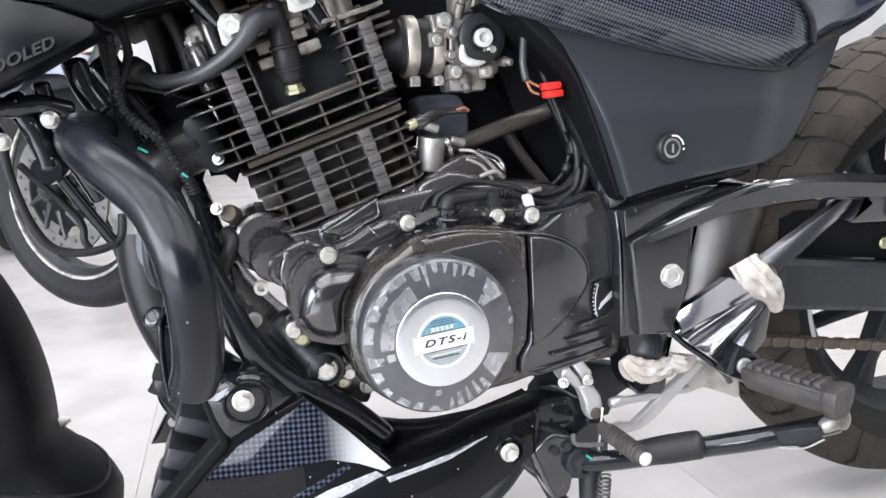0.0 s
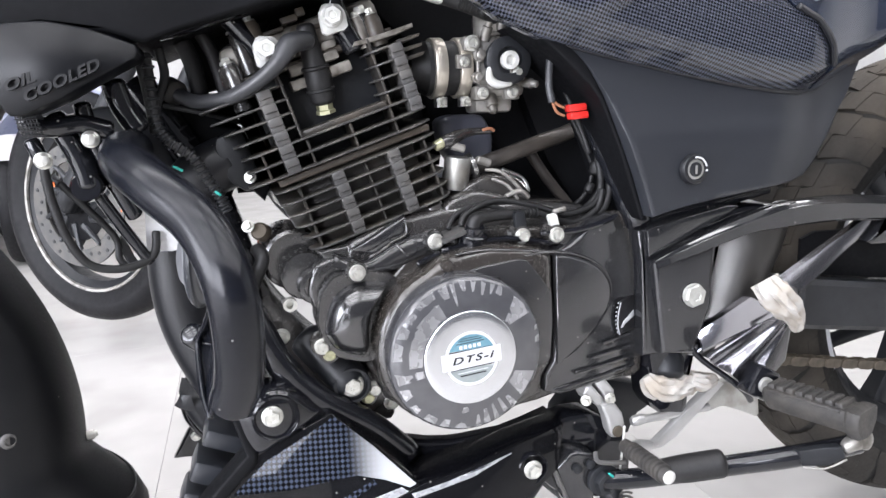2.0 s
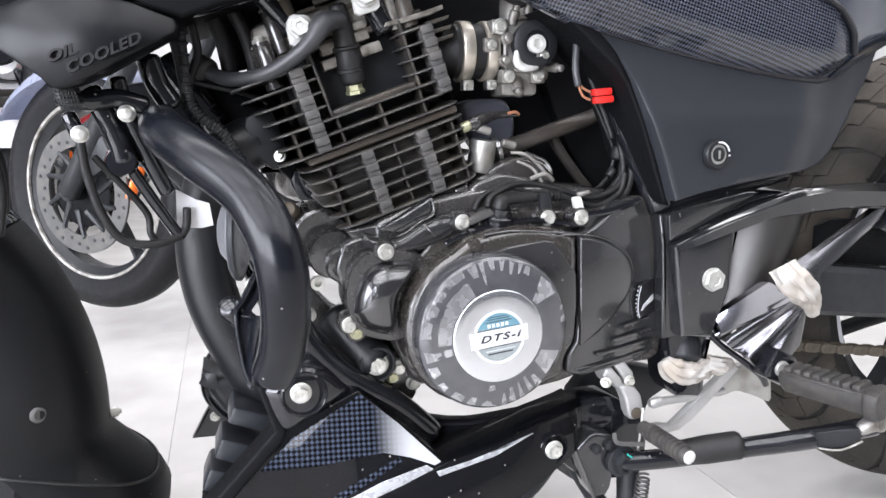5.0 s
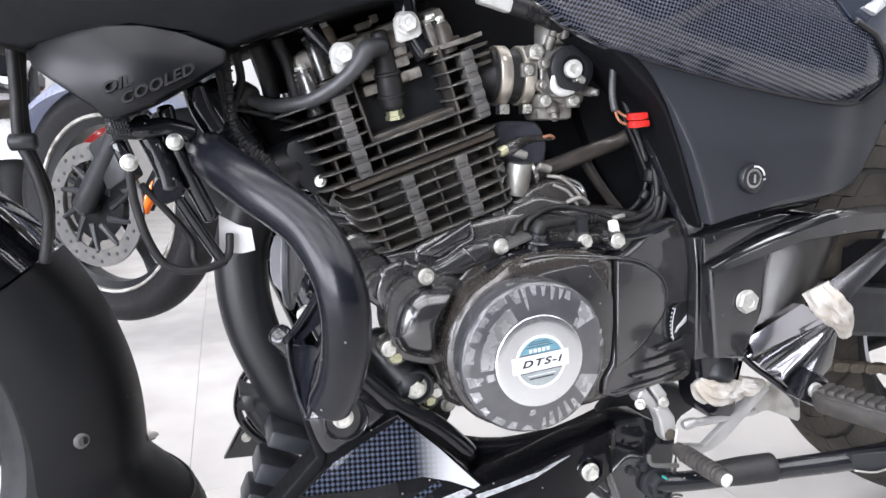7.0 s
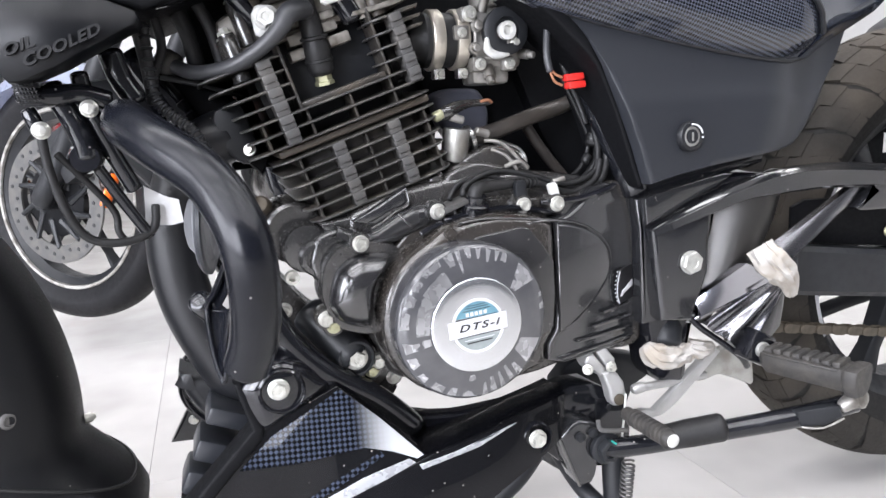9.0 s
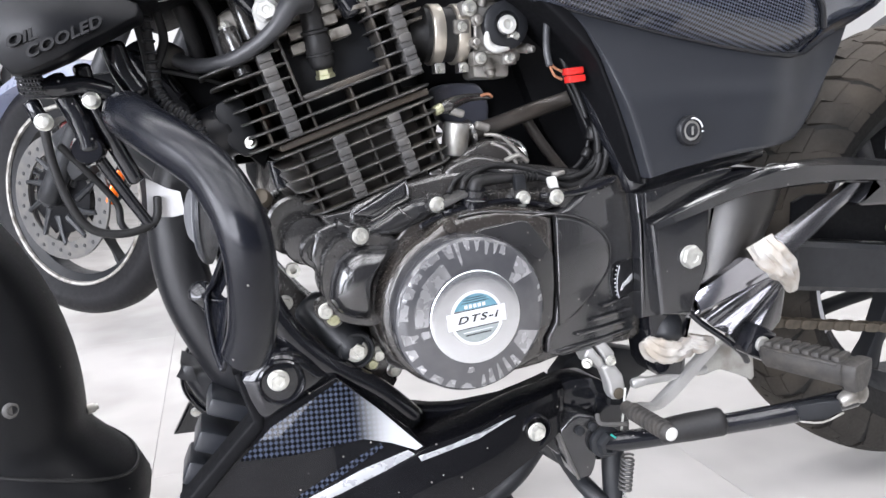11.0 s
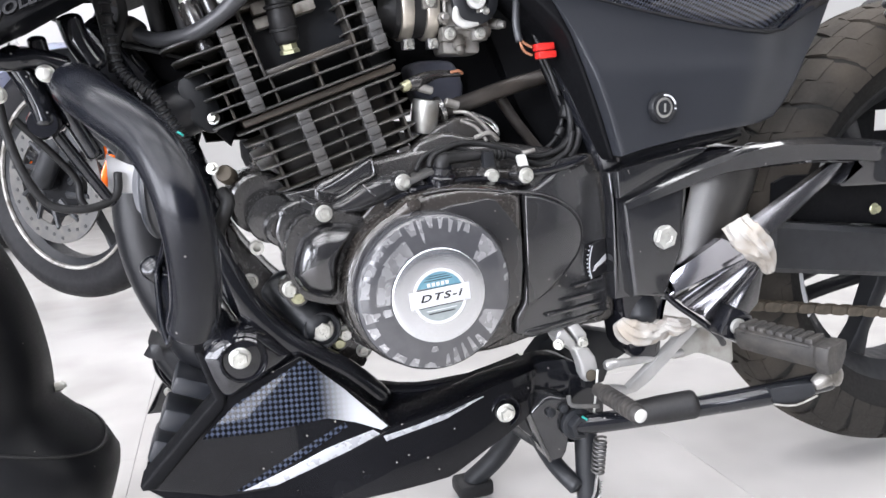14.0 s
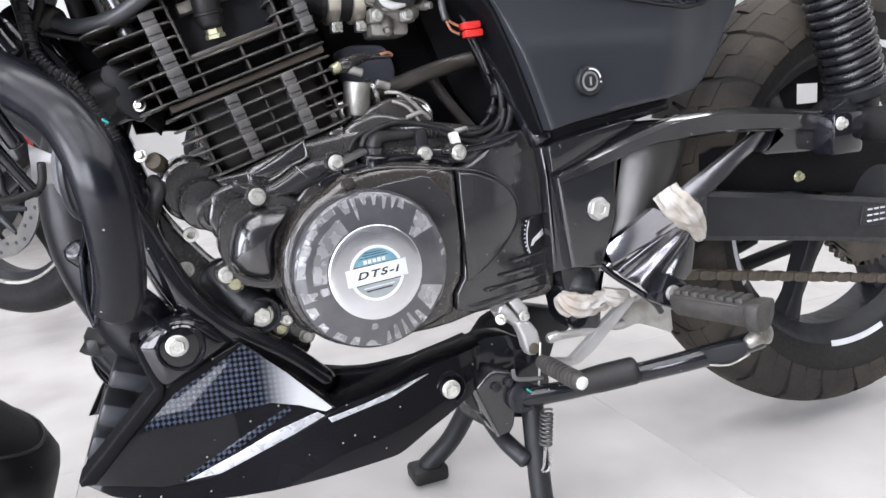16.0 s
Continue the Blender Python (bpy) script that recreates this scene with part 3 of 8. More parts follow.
def plate3(bm, pts, depth, edge=0.002, steps=2):
    """A plate whose front outline is given in space; depth goes to the far side."""
    flat = [(p[0], p[2]) for p in pts]
    rings = [[(x, p[1] + depth, z) for (x, z), p in zip(flat, pts)]]
    for i in range(steps + 1):
        q = math.pi / 2 * i / steps
        rings.append([(x, p[1] + edge * (1 - math.sin(q)), z) for (x, z), p in zip(inset(flat, edge * (1 - math.cos(q))), pts)])
    rings_mesh(bm, rings)
    return bm


def skin(bm, pts, lift):
    """A thin sheet lying lift in front of an outline in space."""
    plate3(bm, [(x, y - lift, z) for x, y, z in pts], lift + 0.001, 0.0003, 1)
    return bm


def along(points, n):
    """n + 1 points evenly spread along a polyline of pairs."""
    p = [Vector(q) for q in points]
    d = np.cumsum([0.0] + [(b - a).length for a, b in zip(p, p[1:])])
    return [(float(np.interp(k, d, [q.x for q in p])), float(np.interp(k, d, [q.y for q in p]))) for k in np.linspace(0, d[-1], n + 1)]


def shell(bm, bottom, right, top, left, depth, nu=28, nv=14, back=0.02):
    """A moulded panel spanned between four edges in x and z (bottom and top run rearwards, left and right upwards); depth gives its y."""
    lo, hi, le, ri = along(bottom, nu), along(top, nu), along(left, nv), along(right, nv)
    rows = []
    for j in range(nv + 1):
        v = j / nv
        row = []
        for i in range(nu + 1):
            u = i / nu
            p = [(1 - v) * lo[i][k] + v * hi[i][k] + (1 - u) * le[j][k] + u * ri[j][k]
                 - (1 - u) * (1 - v) * lo[0][k] - u * (1 - v) * lo[nu][k] - (1 - u) * v * hi[0][k] - u * v * hi[nu][k] for k in (0, 1)]
            row.append(bm.verts.new((p[0], depth(*p), p[1])))
        rows.append(row)
    for a, b in zip(rows, rows[1:]):
        for i in range(nu):
            bm.faces.new((a[i], a[i + 1], b[i + 1], b[i]))
    rim = rows[0] + [r[-1] for r in rows[1:]] + rows[-1][-2::-1] + [r[0] for r in rows[-2:0:-1]]
    c = sum((v.co for v in rim), Vector()) / len(rim)
    skirts = [rim]
    for out, dy in ((0.0012, 0.0012), (0.0014, back)):
        ring = []
        for v in rim:
            d = Vector((v.co.x - c.x, 0, v.co.z - c.z)).normalized()
            ring.append(bm.verts.new(v.co + d * out + Vector((0, dy, 0))))
        skirts.append(ring)
    for a, b in zip(skirts, skirts[1:]):
        for i in range(len(rim)):
            j = (i + 1) % len(rim)
            bm.faces.new((a[i], a[j], b[j], b[i]))
    return bm


def ease(x, a, b):
    t = min(1.0, max(0.0, (x - a) / (b - a)))
    return t * t * (3 - 2 * t)


def bend(bm, lift=0.0):
    """Rolls the covers back towards their rear, top and bottom edges."""
    for v in bm.verts:
        v.co.y += 1.1 * max(0, v.co.x - 0.02) ** 2 + 2.2 * max(0, v.co.z - 0.40) ** 2 + 2.0 * max(0, 0.325 - v.co.z) ** 2 - lift
    return bm




# ---- cylinder and head: u runs along the fins to the rear, v up the bore
LEANED = radians(18)
BORE = Matrix.Translation((-0.096, 0, 0.524)) @ Matrix.Rotation(-LEANED, 4, "Y")


def block(bm, u0, u1, y0, y1, v0, v1, edge=0.0015):
    return box(bm, BORE @ Vector(((u0 + u1) / 2, (y0 + y1) / 2, (v0 + v1) / 2)), (u1 - u0, y1 - y0, v1 - v0), Matrix.Rotation(-LEANED, 4, "Y"), edge)


def crankcase():
    case = part("crankcase", slab(B(), [(-0.08, 0.342), (-0.069, 0.39), (-0.093, 0.437), (-0.091, 0.458), (-0.048, 0.475), (0.018, 0.486), (0.099, 0.486), (0.186, 0.464), (0.215, 0.447), (0.221, 0.284), (0.094, 0.277), (0.008, 0.281), (-0.06, 0.292)], 0.085, -0.072, 0.008, 3, 1), ENGINE, bike)
    # raised left cover, drum-shaped behind the cap, with a rolled rim
    drum = [(0.002 + 0.0785 * math.cos(radians(d)), 0.361 + 0.0785 * math.sin(radians(d))) for d in range(112, 262, 10)]
    drum += [(0.0, 0.2835), (0.03, 0.285), (0.06, 0.291), (0.086, 0.300), (0.0865, 0.318), (0.0965, 0.332), (0.099, 0.36), (0.0995, 0.39), (0.0995, 0.42), (0.0995, 0.437), (0.088, 0.444), (0.067, 0.449), (0.039, 0.452), (0.012, 0.450), (-0.012, 0.444)]
    part("generator_cover", bend(slab(B(), drum, -0.06, -0.1235, 0.009, 6)), BROWNED, case, "glossy black generator cover with brown dust", sharp=50)
    part("cover_flange", slab(B(), [(-0.066, 0.352), (-0.065, 0.384), (-0.055, 0.421), (-0.027, 0.449), (0.011, 0.464), (0.067, 0.463), (0.108, 0.458), (0.15, 0.465), (0.187, 0.47), (0.199, 0.462), (0.207, 0.421), (0.213, 0.361), (0.219, 0.295), (0.205, 0.287), (0.142, 0.288), (0.085, 0.276), (0.013, 0.275), (-0.032, 0.283), (-0.063, 0.312)], -0.05, -0.083, 0.004, 3, 1), BROWNED, case)
    # flat field beside the cap, stepped up from the dusty rim
    part("cover_field", bend(slab(B(), [(-0.008, 0.427), (0.024, 0.4345), (0.062, 0.438), (0.0705, 0.436), (0.084, 0.419), (0.0955, 0.402), (0.0965, 0.37), (0.0935, 0.337), (0.071, 0.325), (0.03, 0.33), (0.0, 0.36)], -0.115, -0.1252, 0.0016, 3)), COVER, case, "glossy black field of the cover", sharp=40)
    part("sprocket_cover", bend(slab(B(), [(0.1015, 0.438), (0.118, 0.444), (0.134, 0.452), (0.150, 0.464), (0.172, 0.469), (0.188, 0.466), (0.196, 0.452), (0.201, 0.43), (0.206, 0.381), (0.212, 0.304), (0.205, 0.2945), (0.164, 0.293), (0.107, 0.293), (0.0885, 0.301), (0.0885, 0.318), (0.0985, 0.332), (0.101, 0.36), (0.1015, 0.39)], -0.06, -0.1225, 0.005, 5)), COVER, case, "glossy black front sprocket cover", sharp=40)
    swell = smooth_path([(0.1015, 0, 0.437), (0.118, 0, 0.4345), (0.137, 0, 0.4275), (0.155, 0, 0.417), (0.167, 0, 0.403), (0.1705, 0, 0.388), (0.163, 0, 0.37), (0.138, 0, 0.348), (0.110, 0, 0.331), (0.1015, 0, 0.328)], 5)
    part("cover_swell", bend(slab(B(), [(p.x, p.z) for p in swell], -0.115, -0.1255, 0.0035, 5)), COVER, case, "raised oval field of the cover", sharp=60)
    for pts in ([(0.069, 0.4395), (0.09, 0.4405), (0.118, 0.4365), (0.145, 0.426), (0.164, 0.411), (0.1715, 0.393), (0.167, 0.375), (0.15, 0.357), (0.126, 0.339), (0.106, 0.3305)],
                [(0.0015, 0.447), (0.03, 0.449), (0.07, 0.4445), (0.096, 0.4405)]):
        part("cover_ridge", bend(tube(B(), [(x, -0.1226, z) for x, z in pts], 0.0013, 8, 5)), COVER, case)
    for a, b in ([(0.159, 0.337), (0.200, 0.338)], [(0.144, 0.325), (0.204, 0.325)], [(0.124, 0.314), (0.206, 0.313)], [(0.099, 0.302), (0.208, 0.302)]):
        tube(bm := B(), [(a[0] + (b[0] - a[0]) * q, -0.1225, a[1] + (b[1] - a[1]) * q) for q in (0, 0.25, 0.5, 0.75, 1)], 0.0017, 8, 4)
        part("rib", bend(bm), COVER, case)
    slab(bm := B(), [(0.184, 0.376), (0.2045, 0.380), (0.207, 0.3435), (0.183, 0.340), (0.180, 0.358)], -0.12, -0.1229, 0.0003, 1)
    part("sticker", bend(bm), DARK_INK, case, "black scale sticker with white marks")
    tube(bm := B(), [(x, -0.1231, z) for x, z in [(0.185, 0.375), (0.1815, 0.364), (0.181, 0.351), (0.184, 0.341)]], 0.0007, 6, 4)
    part("sticker_arc", bend(bm), WHITE_INK, case)
    slab(bm := B(), [(0.1855, 0.348), (0.1885, 0.354), (0.195, 0.3575), (0.205, 0.3635), (0.206, 0.357), (0.198, 0.3535), (0.192, 0.351), (0.189, 0.348)], -0.12, -0.1233, 0.0003, 1)
    part("sticker_mark", bend(bm), WHITE_INK, case)
    for k in range(8):
        box(bm := B(), (0.1812 - 0.0035 * math.sin(k * 0.42), -0.1231, 0.3755 - 0.0044 * k), (0.0017, 0.0006, 0.0014))
        part("sticker_dot", bend(bm), WHITE_INK, case)
    # round cover over the starter clutch
    dome(bm := B(), [(-0.125, 0.389), (-0.12, 0.417), (-0.105, 0.434), (-0.075, 0.435), (-0.047, 0.429), (-0.044, 0.392), (-0.054, 0.349), (-0.081, 0.344), (-0.114, 0.355)], -0.05, -0.088, [(0, 0.8), (0.02, 0.95), (0.05, 1.0), (0.9, 1.0)], 2)
    part("clutch_flange", bm, ENGINE, case)
    swell = smooth_path([(-0.118, 0, 0.379), (-0.1135, 0, 0.4), (-0.105, 0, 0.415), (-0.09, 0, 0.4235), (-0.073, 0, 0.4245), (-0.057, 0, 0.421), (-0.0645, 0, 0.408), (-0.0745, 0, 0.388), (-0.079, 0, 0.357), (-0.092, 0, 0.3545), (-0.110, 0, 0.364), (-0.118, 0, 0.379)], 5)[:-1]
    dome(bm := B(), [(p.x, p.z) for p in swell], -0.082, -0.1095, [(0, 0.1), (0.03, 0.28), (0.08, 0.43), (0.16, 0.58), (0.27, 0.72), (0.4, 0.84), (0.55, 0.92), (0.75, 0.98), (0.95, 1.0)], 0)
    part("clutch_cover", bm, HOLLOW, case, "small glossy black domed cover", sharp=70)
    # starter motor, in steps
    ax = Vector((0.06, -1.0, -0.03)).normalized()
    st = B()
    lathe(st, [(0.026, -0.06), (0.0305, -0.055), (0.0305, -0.006), (0.029, 0.0), (0.0262, 0.002), (0.0262, -0.004)], (-0.136, -0.045, 0.442), ax, 44)
    lathe(st, [(0.0235, -0.02), (0.0235, 0.006), (0.022, 0.010), (0.0185, 0.011)], (-0.1285, -0.052, 0.429), ax, 40)
    lathe(st, [(0.0165, -0.02), (0.0165, 0.007), (0.0148, 0.011), (0.011, 0.012), (0.010, 0.009)], (-0.1215, -0.062, 0.42), ax, 36)
    part("starter_motor", st, ENGINE, case, "black stepped starter motor")
    slab(bm := B(), [(-0.123, 0.44), (-0.107, 0.446), (-0.092, 0.447), (-0.083, 0.43), (-0.104, 0.422), (-0.116, 0.407), (-0.124, 0.397), (-0.13, 0.414)], -0.03, -0.075, 0.005, 3, 1)
    part("starter_arm", bm, ENGINE, case)
    lathe(bm := B(), [(0.0065, 0), (0.0065, 0.008), (0.0035, 0.0082), (0.003, 0.002)], (-0.145, -0.06, 0.404), (0, -1, 0), 16)
    part("starter_ear", bm, ZINC, case)
    # upper case between cylinder and covers
    part("case_neck", slab(B(), [(-0.118, 0.452), (-0.081, 0.457), (-0.049, 0.464), (-0.02, 0.476), (0.005, 0.484), (0.012, 0.47), (-0.004, 0.455), (-0.03, 0.436), (-0.055, 0.424), (-0.09, 0.428), (-0.11, 0.442)], 0.06, -0.07, 0.004, 4, 0), ENGINE, case, sharp=40)
    web = smooth_path([(-0.104, 0, 0.451), (-0.09, 0, 0.4455), (-0.074, 0, 0.4425), (-0.06, 0, 0.448), (-0.048, 0, 0.4545), (-0.024, 0, 0.462), (-0.004, 0, 0.458), (-0.012, 0, 0.443), (-0.05, 0, 0.429), (-0.079, 0, 0.424), (-0.098, 0, 0.434)], 4)
    part("neck_web", slab(B(), [(p.x, p.z) for p in web], -0.05, -0.0865, 0.010, 6), COVER, case, sharp=60)
    part("neck_pocket", slab(B(), [(-0.088, 0.452), (-0.065, 0.464), (-0.034, 0.481), (-0.030, 0.462), (-0.047, 0.454), (-0.066, 0.445)], -0.05, -0.078, 0.004, 3), HOLLOW, case, sharp=50)
    for pts in ([(-0.036, -0.080, 0.478), (-0.0355, -0.082, 0.464), (-0.050, -0.086, 0.458), (-0.062, -0.088, 0.4505), (-0.072, -0.086, 0.446)], [(-0.0475, -0.090, 0.4565), (-0.043, -0.095, 0.451), (-0.038, -0.097, 0.446)]):
        part("casting_edge", tube(B(), pts, 0.0012, 8, 4), ENGINE, case)
    block(bm := B(), -0.042, 0.09, -0.058, 0.058, -0.092, -0.062, 0.006)
    part("cylinder_foot", bm, ENGINE, case)
    for u in (-0.03, 0.03, 0.078):
        block(bm := B(), u - 0.008, u + 0.008, -0.066, -0.04, -0.086, -0.064, 0.005)
        part("foot_boss", bm, ENGINE, case)
    part("case_step", slab(B(), [(0.001, 0.479), (0.013, 0.491), (0.041, 0.5), (0.087, 0.487), (0.117, 0.482), (0.16, 0.475), (0.186, 0.464), (0.185, 0.443), (0.098, 0.448), (0.016, 0.448)], 0.05, -0.07, 0.006, 3, 1), ENGINE, case)
    part("breather_cover", slab(B(), [(0.022, 0.486), (0.034, 0.502), (0.062, 0.513), (0.089, 0.506), (0.106, 0.488), (0.095, 0.476), (0.04, 0.476)], 0.04, -0.055, 0.004, 3, 1), ENGINE, case)
    # ledge coloured grey for its highlight beside the hose fitting, and the mount barrel below the clutch cover
    part("case_ledge", slab(B(), [(-0.006, 0.459), (0.019, 0.4665), (0.019, 0.4625), (-0.005, 0.454)], -0.07, -0.101, 0.001, 2), BRIDGE, case, "grey ledge painted as a highlight line")
    tube(bm := B(), [(-0.131, -0.04, 0.362), (-0.113, -0.052, 0.342), (-0.094, -0.066, 0.321)], [0.0175, 0.0185, 0.0185], 28, 5)
    part("mount_barrel", bm, SATIN, case, "black mounting barrel")
    lathe(bm := B(), [(0.0185, -0.02), (0.0185, 0.002), (0.0172, 0.0045), (0.0148, 0.0045), (0.0138, 0.001)], (-0.094, -0.0735, 0.321), (0, -1, 0), 32)
    part("mounting_bush", bm, SATIN, case)
    slab(bm := B(), [(-0.175, 0.438), (-0.155, 0.402), (-0.127, 0.364), (-0.096, 0.337), (-0.052, 0.306), (-0.043, 0.26), (-0.079, 0.263), (-0.122, 0.292), (-0.152, 0.327), (-0.174, 0.371)], 0.03, -0.035, 0.005, 2, 1)
    part("front_mount", bm, ENGINE, case, "black front engine mount")
    bolt("middle", (-0.154, -0.05, 0.37), case)
    slab(bm := B(), [(0.1015, 0.473), (0.1105, 0.4745), (0.114, 0.461), (0.113, 0.451), (0.1065, 0.452), (0.104, 0.463)], -0.094, -0.1, 0.0015, 2, 1)
    part("hose_clip", bm, PAINT_WHITE, case, "white hose clip")
    slab(bm := B(), [(0.068, 0.478), (0.079, 0.479), (0.081, 0.462), (0.078, 0.452), (0.071, 0.452), (0.069, 0.462)], -0.09, -0.096, 0.0015, 2, 1)
    part("hose_clip", bm, SATIN, case, "black hose clip")
    lathe(bm := B(), [(0.0135, -0.01), (0.0135, 0.004), (0.012, 0.0055), (0.0095, 0.006), (0.0095, 0.012)], (0.026, -0.095, 0.457), (0.05, -0.3, 1), 28)
    part("hose_fitting", bm, GLOSS, case)
    for pts in ([(-0.006, 0.448), (0.03, 0.453), (0.063, 0.454), (0.103, 0.446)], [(-0.03, 0.438), (-0.019, 0.443), (-0.009, 0.446)], [(0.093, 0.456), (0.126, 0.456), (0.153, 0.46), (0.175, 0.467)]):
        tube(bm := B(), [(x, -0.1, z) for x, z in pts], 0.003, 8, 4)
        part("case_ledge", bm, GLOSS, case)
    # bolts on their bosses
    for (x, z), y, kind in (((-0.010, 0.456), -0.092, "middle"), ((0.075, 0.455), -0.098, "middle"), ((0.109, 0.454), -0.1015, "middle"), ((0.0172, 0.485), -0.036, "middle"),
                            ((-0.085, 0.434), -0.093, "middle"), ((-0.120, 0.366), -0.084, "middle"), ((-0.1135, 0.3575), -0.082, "yellow"),
                            ((-0.071, 0.311), -0.066, "middle"), ((-0.0775, 0.302), -0.064, "yellow"), ((-0.049, 0.280), -0.034, "middle")):
        lathe(bm := B(), [(0.0105, 0.0), (0.0105, 0.012), (0.0092, 0.016)], (x, y + 0.016, z), (0, -1, 0), 20)
        part("boss", bm, ENGINE, case)
        bolt(kind, (x, y, z), case, spin=x * 50)
    bolt("mount", (-0.094, -0.0745, 0.321), case, spin=0.3, label="large flanged mounting bolt")
    lathe(bm := B(), [(0.0062, 0.0), (0.0062, 0.006), (0.0048, 0.0085), (0.002, 0.009)], (-0.008, -0.115, 0.438), (0, -1, 0), 20)
    part("cover_boss", bm, BROWNED, case)
    return case


def film_patch(bm, a0, a1, r0, r1, seed, taper=0.0, cone=None):
    """A torn scrap of clear film on the cap's ring: angles in degrees, a ragged rim, thickness of its own."""
    rng = random.Random(seed)
    n = max(3, int((a1 - a0) / 4.0))
    mid = (a0 + a1) / 2
    inner, outer = [], []
    for i in range(n + 1):
        a = a0 + (a1 - a0) * i / n
        inner.append((r0 + rng.uniform(-0.0006, 0.0006), mid + (a - mid) * (1 - taper) + rng.uniform(-0.5, 0.5)))
        outer.append((r1 + rng.uniform(-0.0011, 0.0005), a + rng.uniform(-0.5, 0.5)))
    top, low = [], []
    for ring in (inner, outer):
        for rows, lift in ((top, 0.00045), (low, -0.0004)):
            rows.append([bm.verts.new((min(r, 0.0688) * math.cos(radians(a)), -cone(min(r, 0.0688)) - lift, min(r, 0.0688) * math.sin(radians(a)))) for r, a in ring])
    for i in range(n):
        bm.faces.new((top[0][i], top[0][i + 1], top[1][i + 1], top[1][i]))
        bm.faces.new((top[0][i], top[0][i + 1], low[0][i + 1], low[0][i]))
        bm.faces.new((top[1][i], top[1][i + 1], low[1][i + 1], low[1][i]))
    for i in (0, n):
        bm.faces.new((top[0][i], top[1][i], low[1][i], low[0][i]))


def generator_cap():
    cap = sub("generator_cap", "round polished cap with torn clear film and white badge")
    cx, cz = 0.001, 0.3615
    cap.location = (cx, 0, cz)
    profile = [(0.0718, 0.100), (0.0718, 0.1385), (0.0714, 0.1425), (0.0700, 0.1452), (0.0675, 0.1470), (0.0600, 0.1494), (0.0520, 0.1516), (0.0432, 0.1534)]
    lathe(bm := B(), profile, (0, 0, 0), (0, -1, 0), 96)
    part("cap_ring", bm, RING, cap, "glossy dark ring", sharp=60)
    def cone(r):
        return float(np.interp(r, [p[0] for p in reversed(profile[3:])], [p[1] for p in reversed(profile[3:])]))
    scraps = [(29, 48, 0.0445, 0.067, 0.6), (-42, -20, 0.045, 0.066, 0.3), (188, 197, 0.0445, 0.0685, 0.2), (118, 146, 0.044, 0.0575, 0.0), (146, 184, 0.044, 0.056, 0.0),
              (150, 160, 0.060, 0.068, 0.2), (163, 178, 0.0615, 0.0688, 0.2), (201, 210, 0.061, 0.0688, 0.2), (216, 224, 0.0635, 0.0688, 0.2), (230, 241, 0.0625, 0.0688, 0.1), (245, 252, 0.060, 0.0688, 0.3),
              (257, 269, 0.0465, 0.0688, 0.5), (274, 278, 0.056, 0.0688, 0.4), (281, 286, 0.052, 0.068, 0.4), (290, 294, 0.050, 0.068, 0.4), (298, 303, 0.049, 0.066, 0.4), (306, 312, 0.0535, 0.0688, 0.3),
              (60, 64, 0.060, 0.0675, -0.2), (67, 71, 0.0585, 0.0675, 0.5), (74, 79, 0.0565, 0.0675, 0.6), (83, 87, 0.059, 0.0675, 0.5), (91, 96, 0.060, 0.0685, 0.4),
              (100, 104, 0.049, 0.068, 0.6), (106, 113, 0.058, 0.0685, 0.3), (117, 134, 0.0625, 0.0682, 0.1), (137, 147, 0.062, 0.068, 0.2), (4, 9, 0.064, 0.0688, 0.2), (14, 18, 0.0655, 0.0688, 0.2)]
    for k, (a0, a1, r0, r1, taper) in enumerate(scraps):
        film_patch(bm := B(), a0, a1, r0, r1, k + 5, taper, cone)
        part("film_scrap", bm, FILM, cap, "scrap of torn clear film", sharp=40)
    lathe(bm := B(), [(0.0428, 0.1505), (0.0426, 0.1538), (0.0416, 0.1544), (0.036, 0.1549), (0.030, 0.1553), (0.0262, 0.1554)], (0, 0, 0), (0, -1, 0), 80)
    part("cap_centre", bm, POLISHED, cap, "brushed bright metal centre", sharp=60)
    turn = Matrix.Rotation(radians(-4.5), 4, "Y")
    def lay(a, b, d):
        return turn @ Vector((a, d, b))
    for a0, a1 in ((20, 160), (200, 340)):
        arc = [(0.0248 * math.cos(radians(a)), 0.0248 * math.sin(radians(a))) for a in range(a0, a1 + 1, 7)] + [(0.0222 * math.cos(radians(a)), 0.0222 * math.sin(radians(a))) for a in range(a1, a0 - 1, -7)]
        slab(bm := B(), arc, -0.154, -0.1562, 0.0004, 2, lay=lay)
        part("badge_ring", bm, WHITE_INK, cap, "white arc of the badge")
    for a0, a1, mt, nm, lb in ((19, 162, TEAL, "badge_top", "teal upper half of the badge"), (199, 342, GREY_INK, "badge_bottom", "grey lower half of the badge")):
        arc = [(0.0222 * math.cos(radians(a)), 0.0222 * math.sin(radians(a))) for a in range(a0, a1, 8)]
        slab(bm := B(), arc, -0.154, -0.1557, 0.0003, 1, lay=lay)
        part(nm, bm, mt, cap, lb)
    slab(bm := B(), [(-0.0275, -0.0076), (0.0275, -0.0076), (0.0275, 0.0076), (-0.0275, 0.0076)], -0.154, -0.1563, 0.0005, 2, lay=lay)
    part("badge_band", bm, WHITE_INK, cap, "white band with black letters")
    for q in (-0.0085, 0.0079):
        slab(bm := B(), [(-0.0205, q), (0.0205, q), (0.0205, q + 0.0007), (-0.0205, q + 0.0007)], -0.154, -0.1558, 0.0002, 1, lay=lay)
        part("band_outline", bm, DARK_INK, cap)
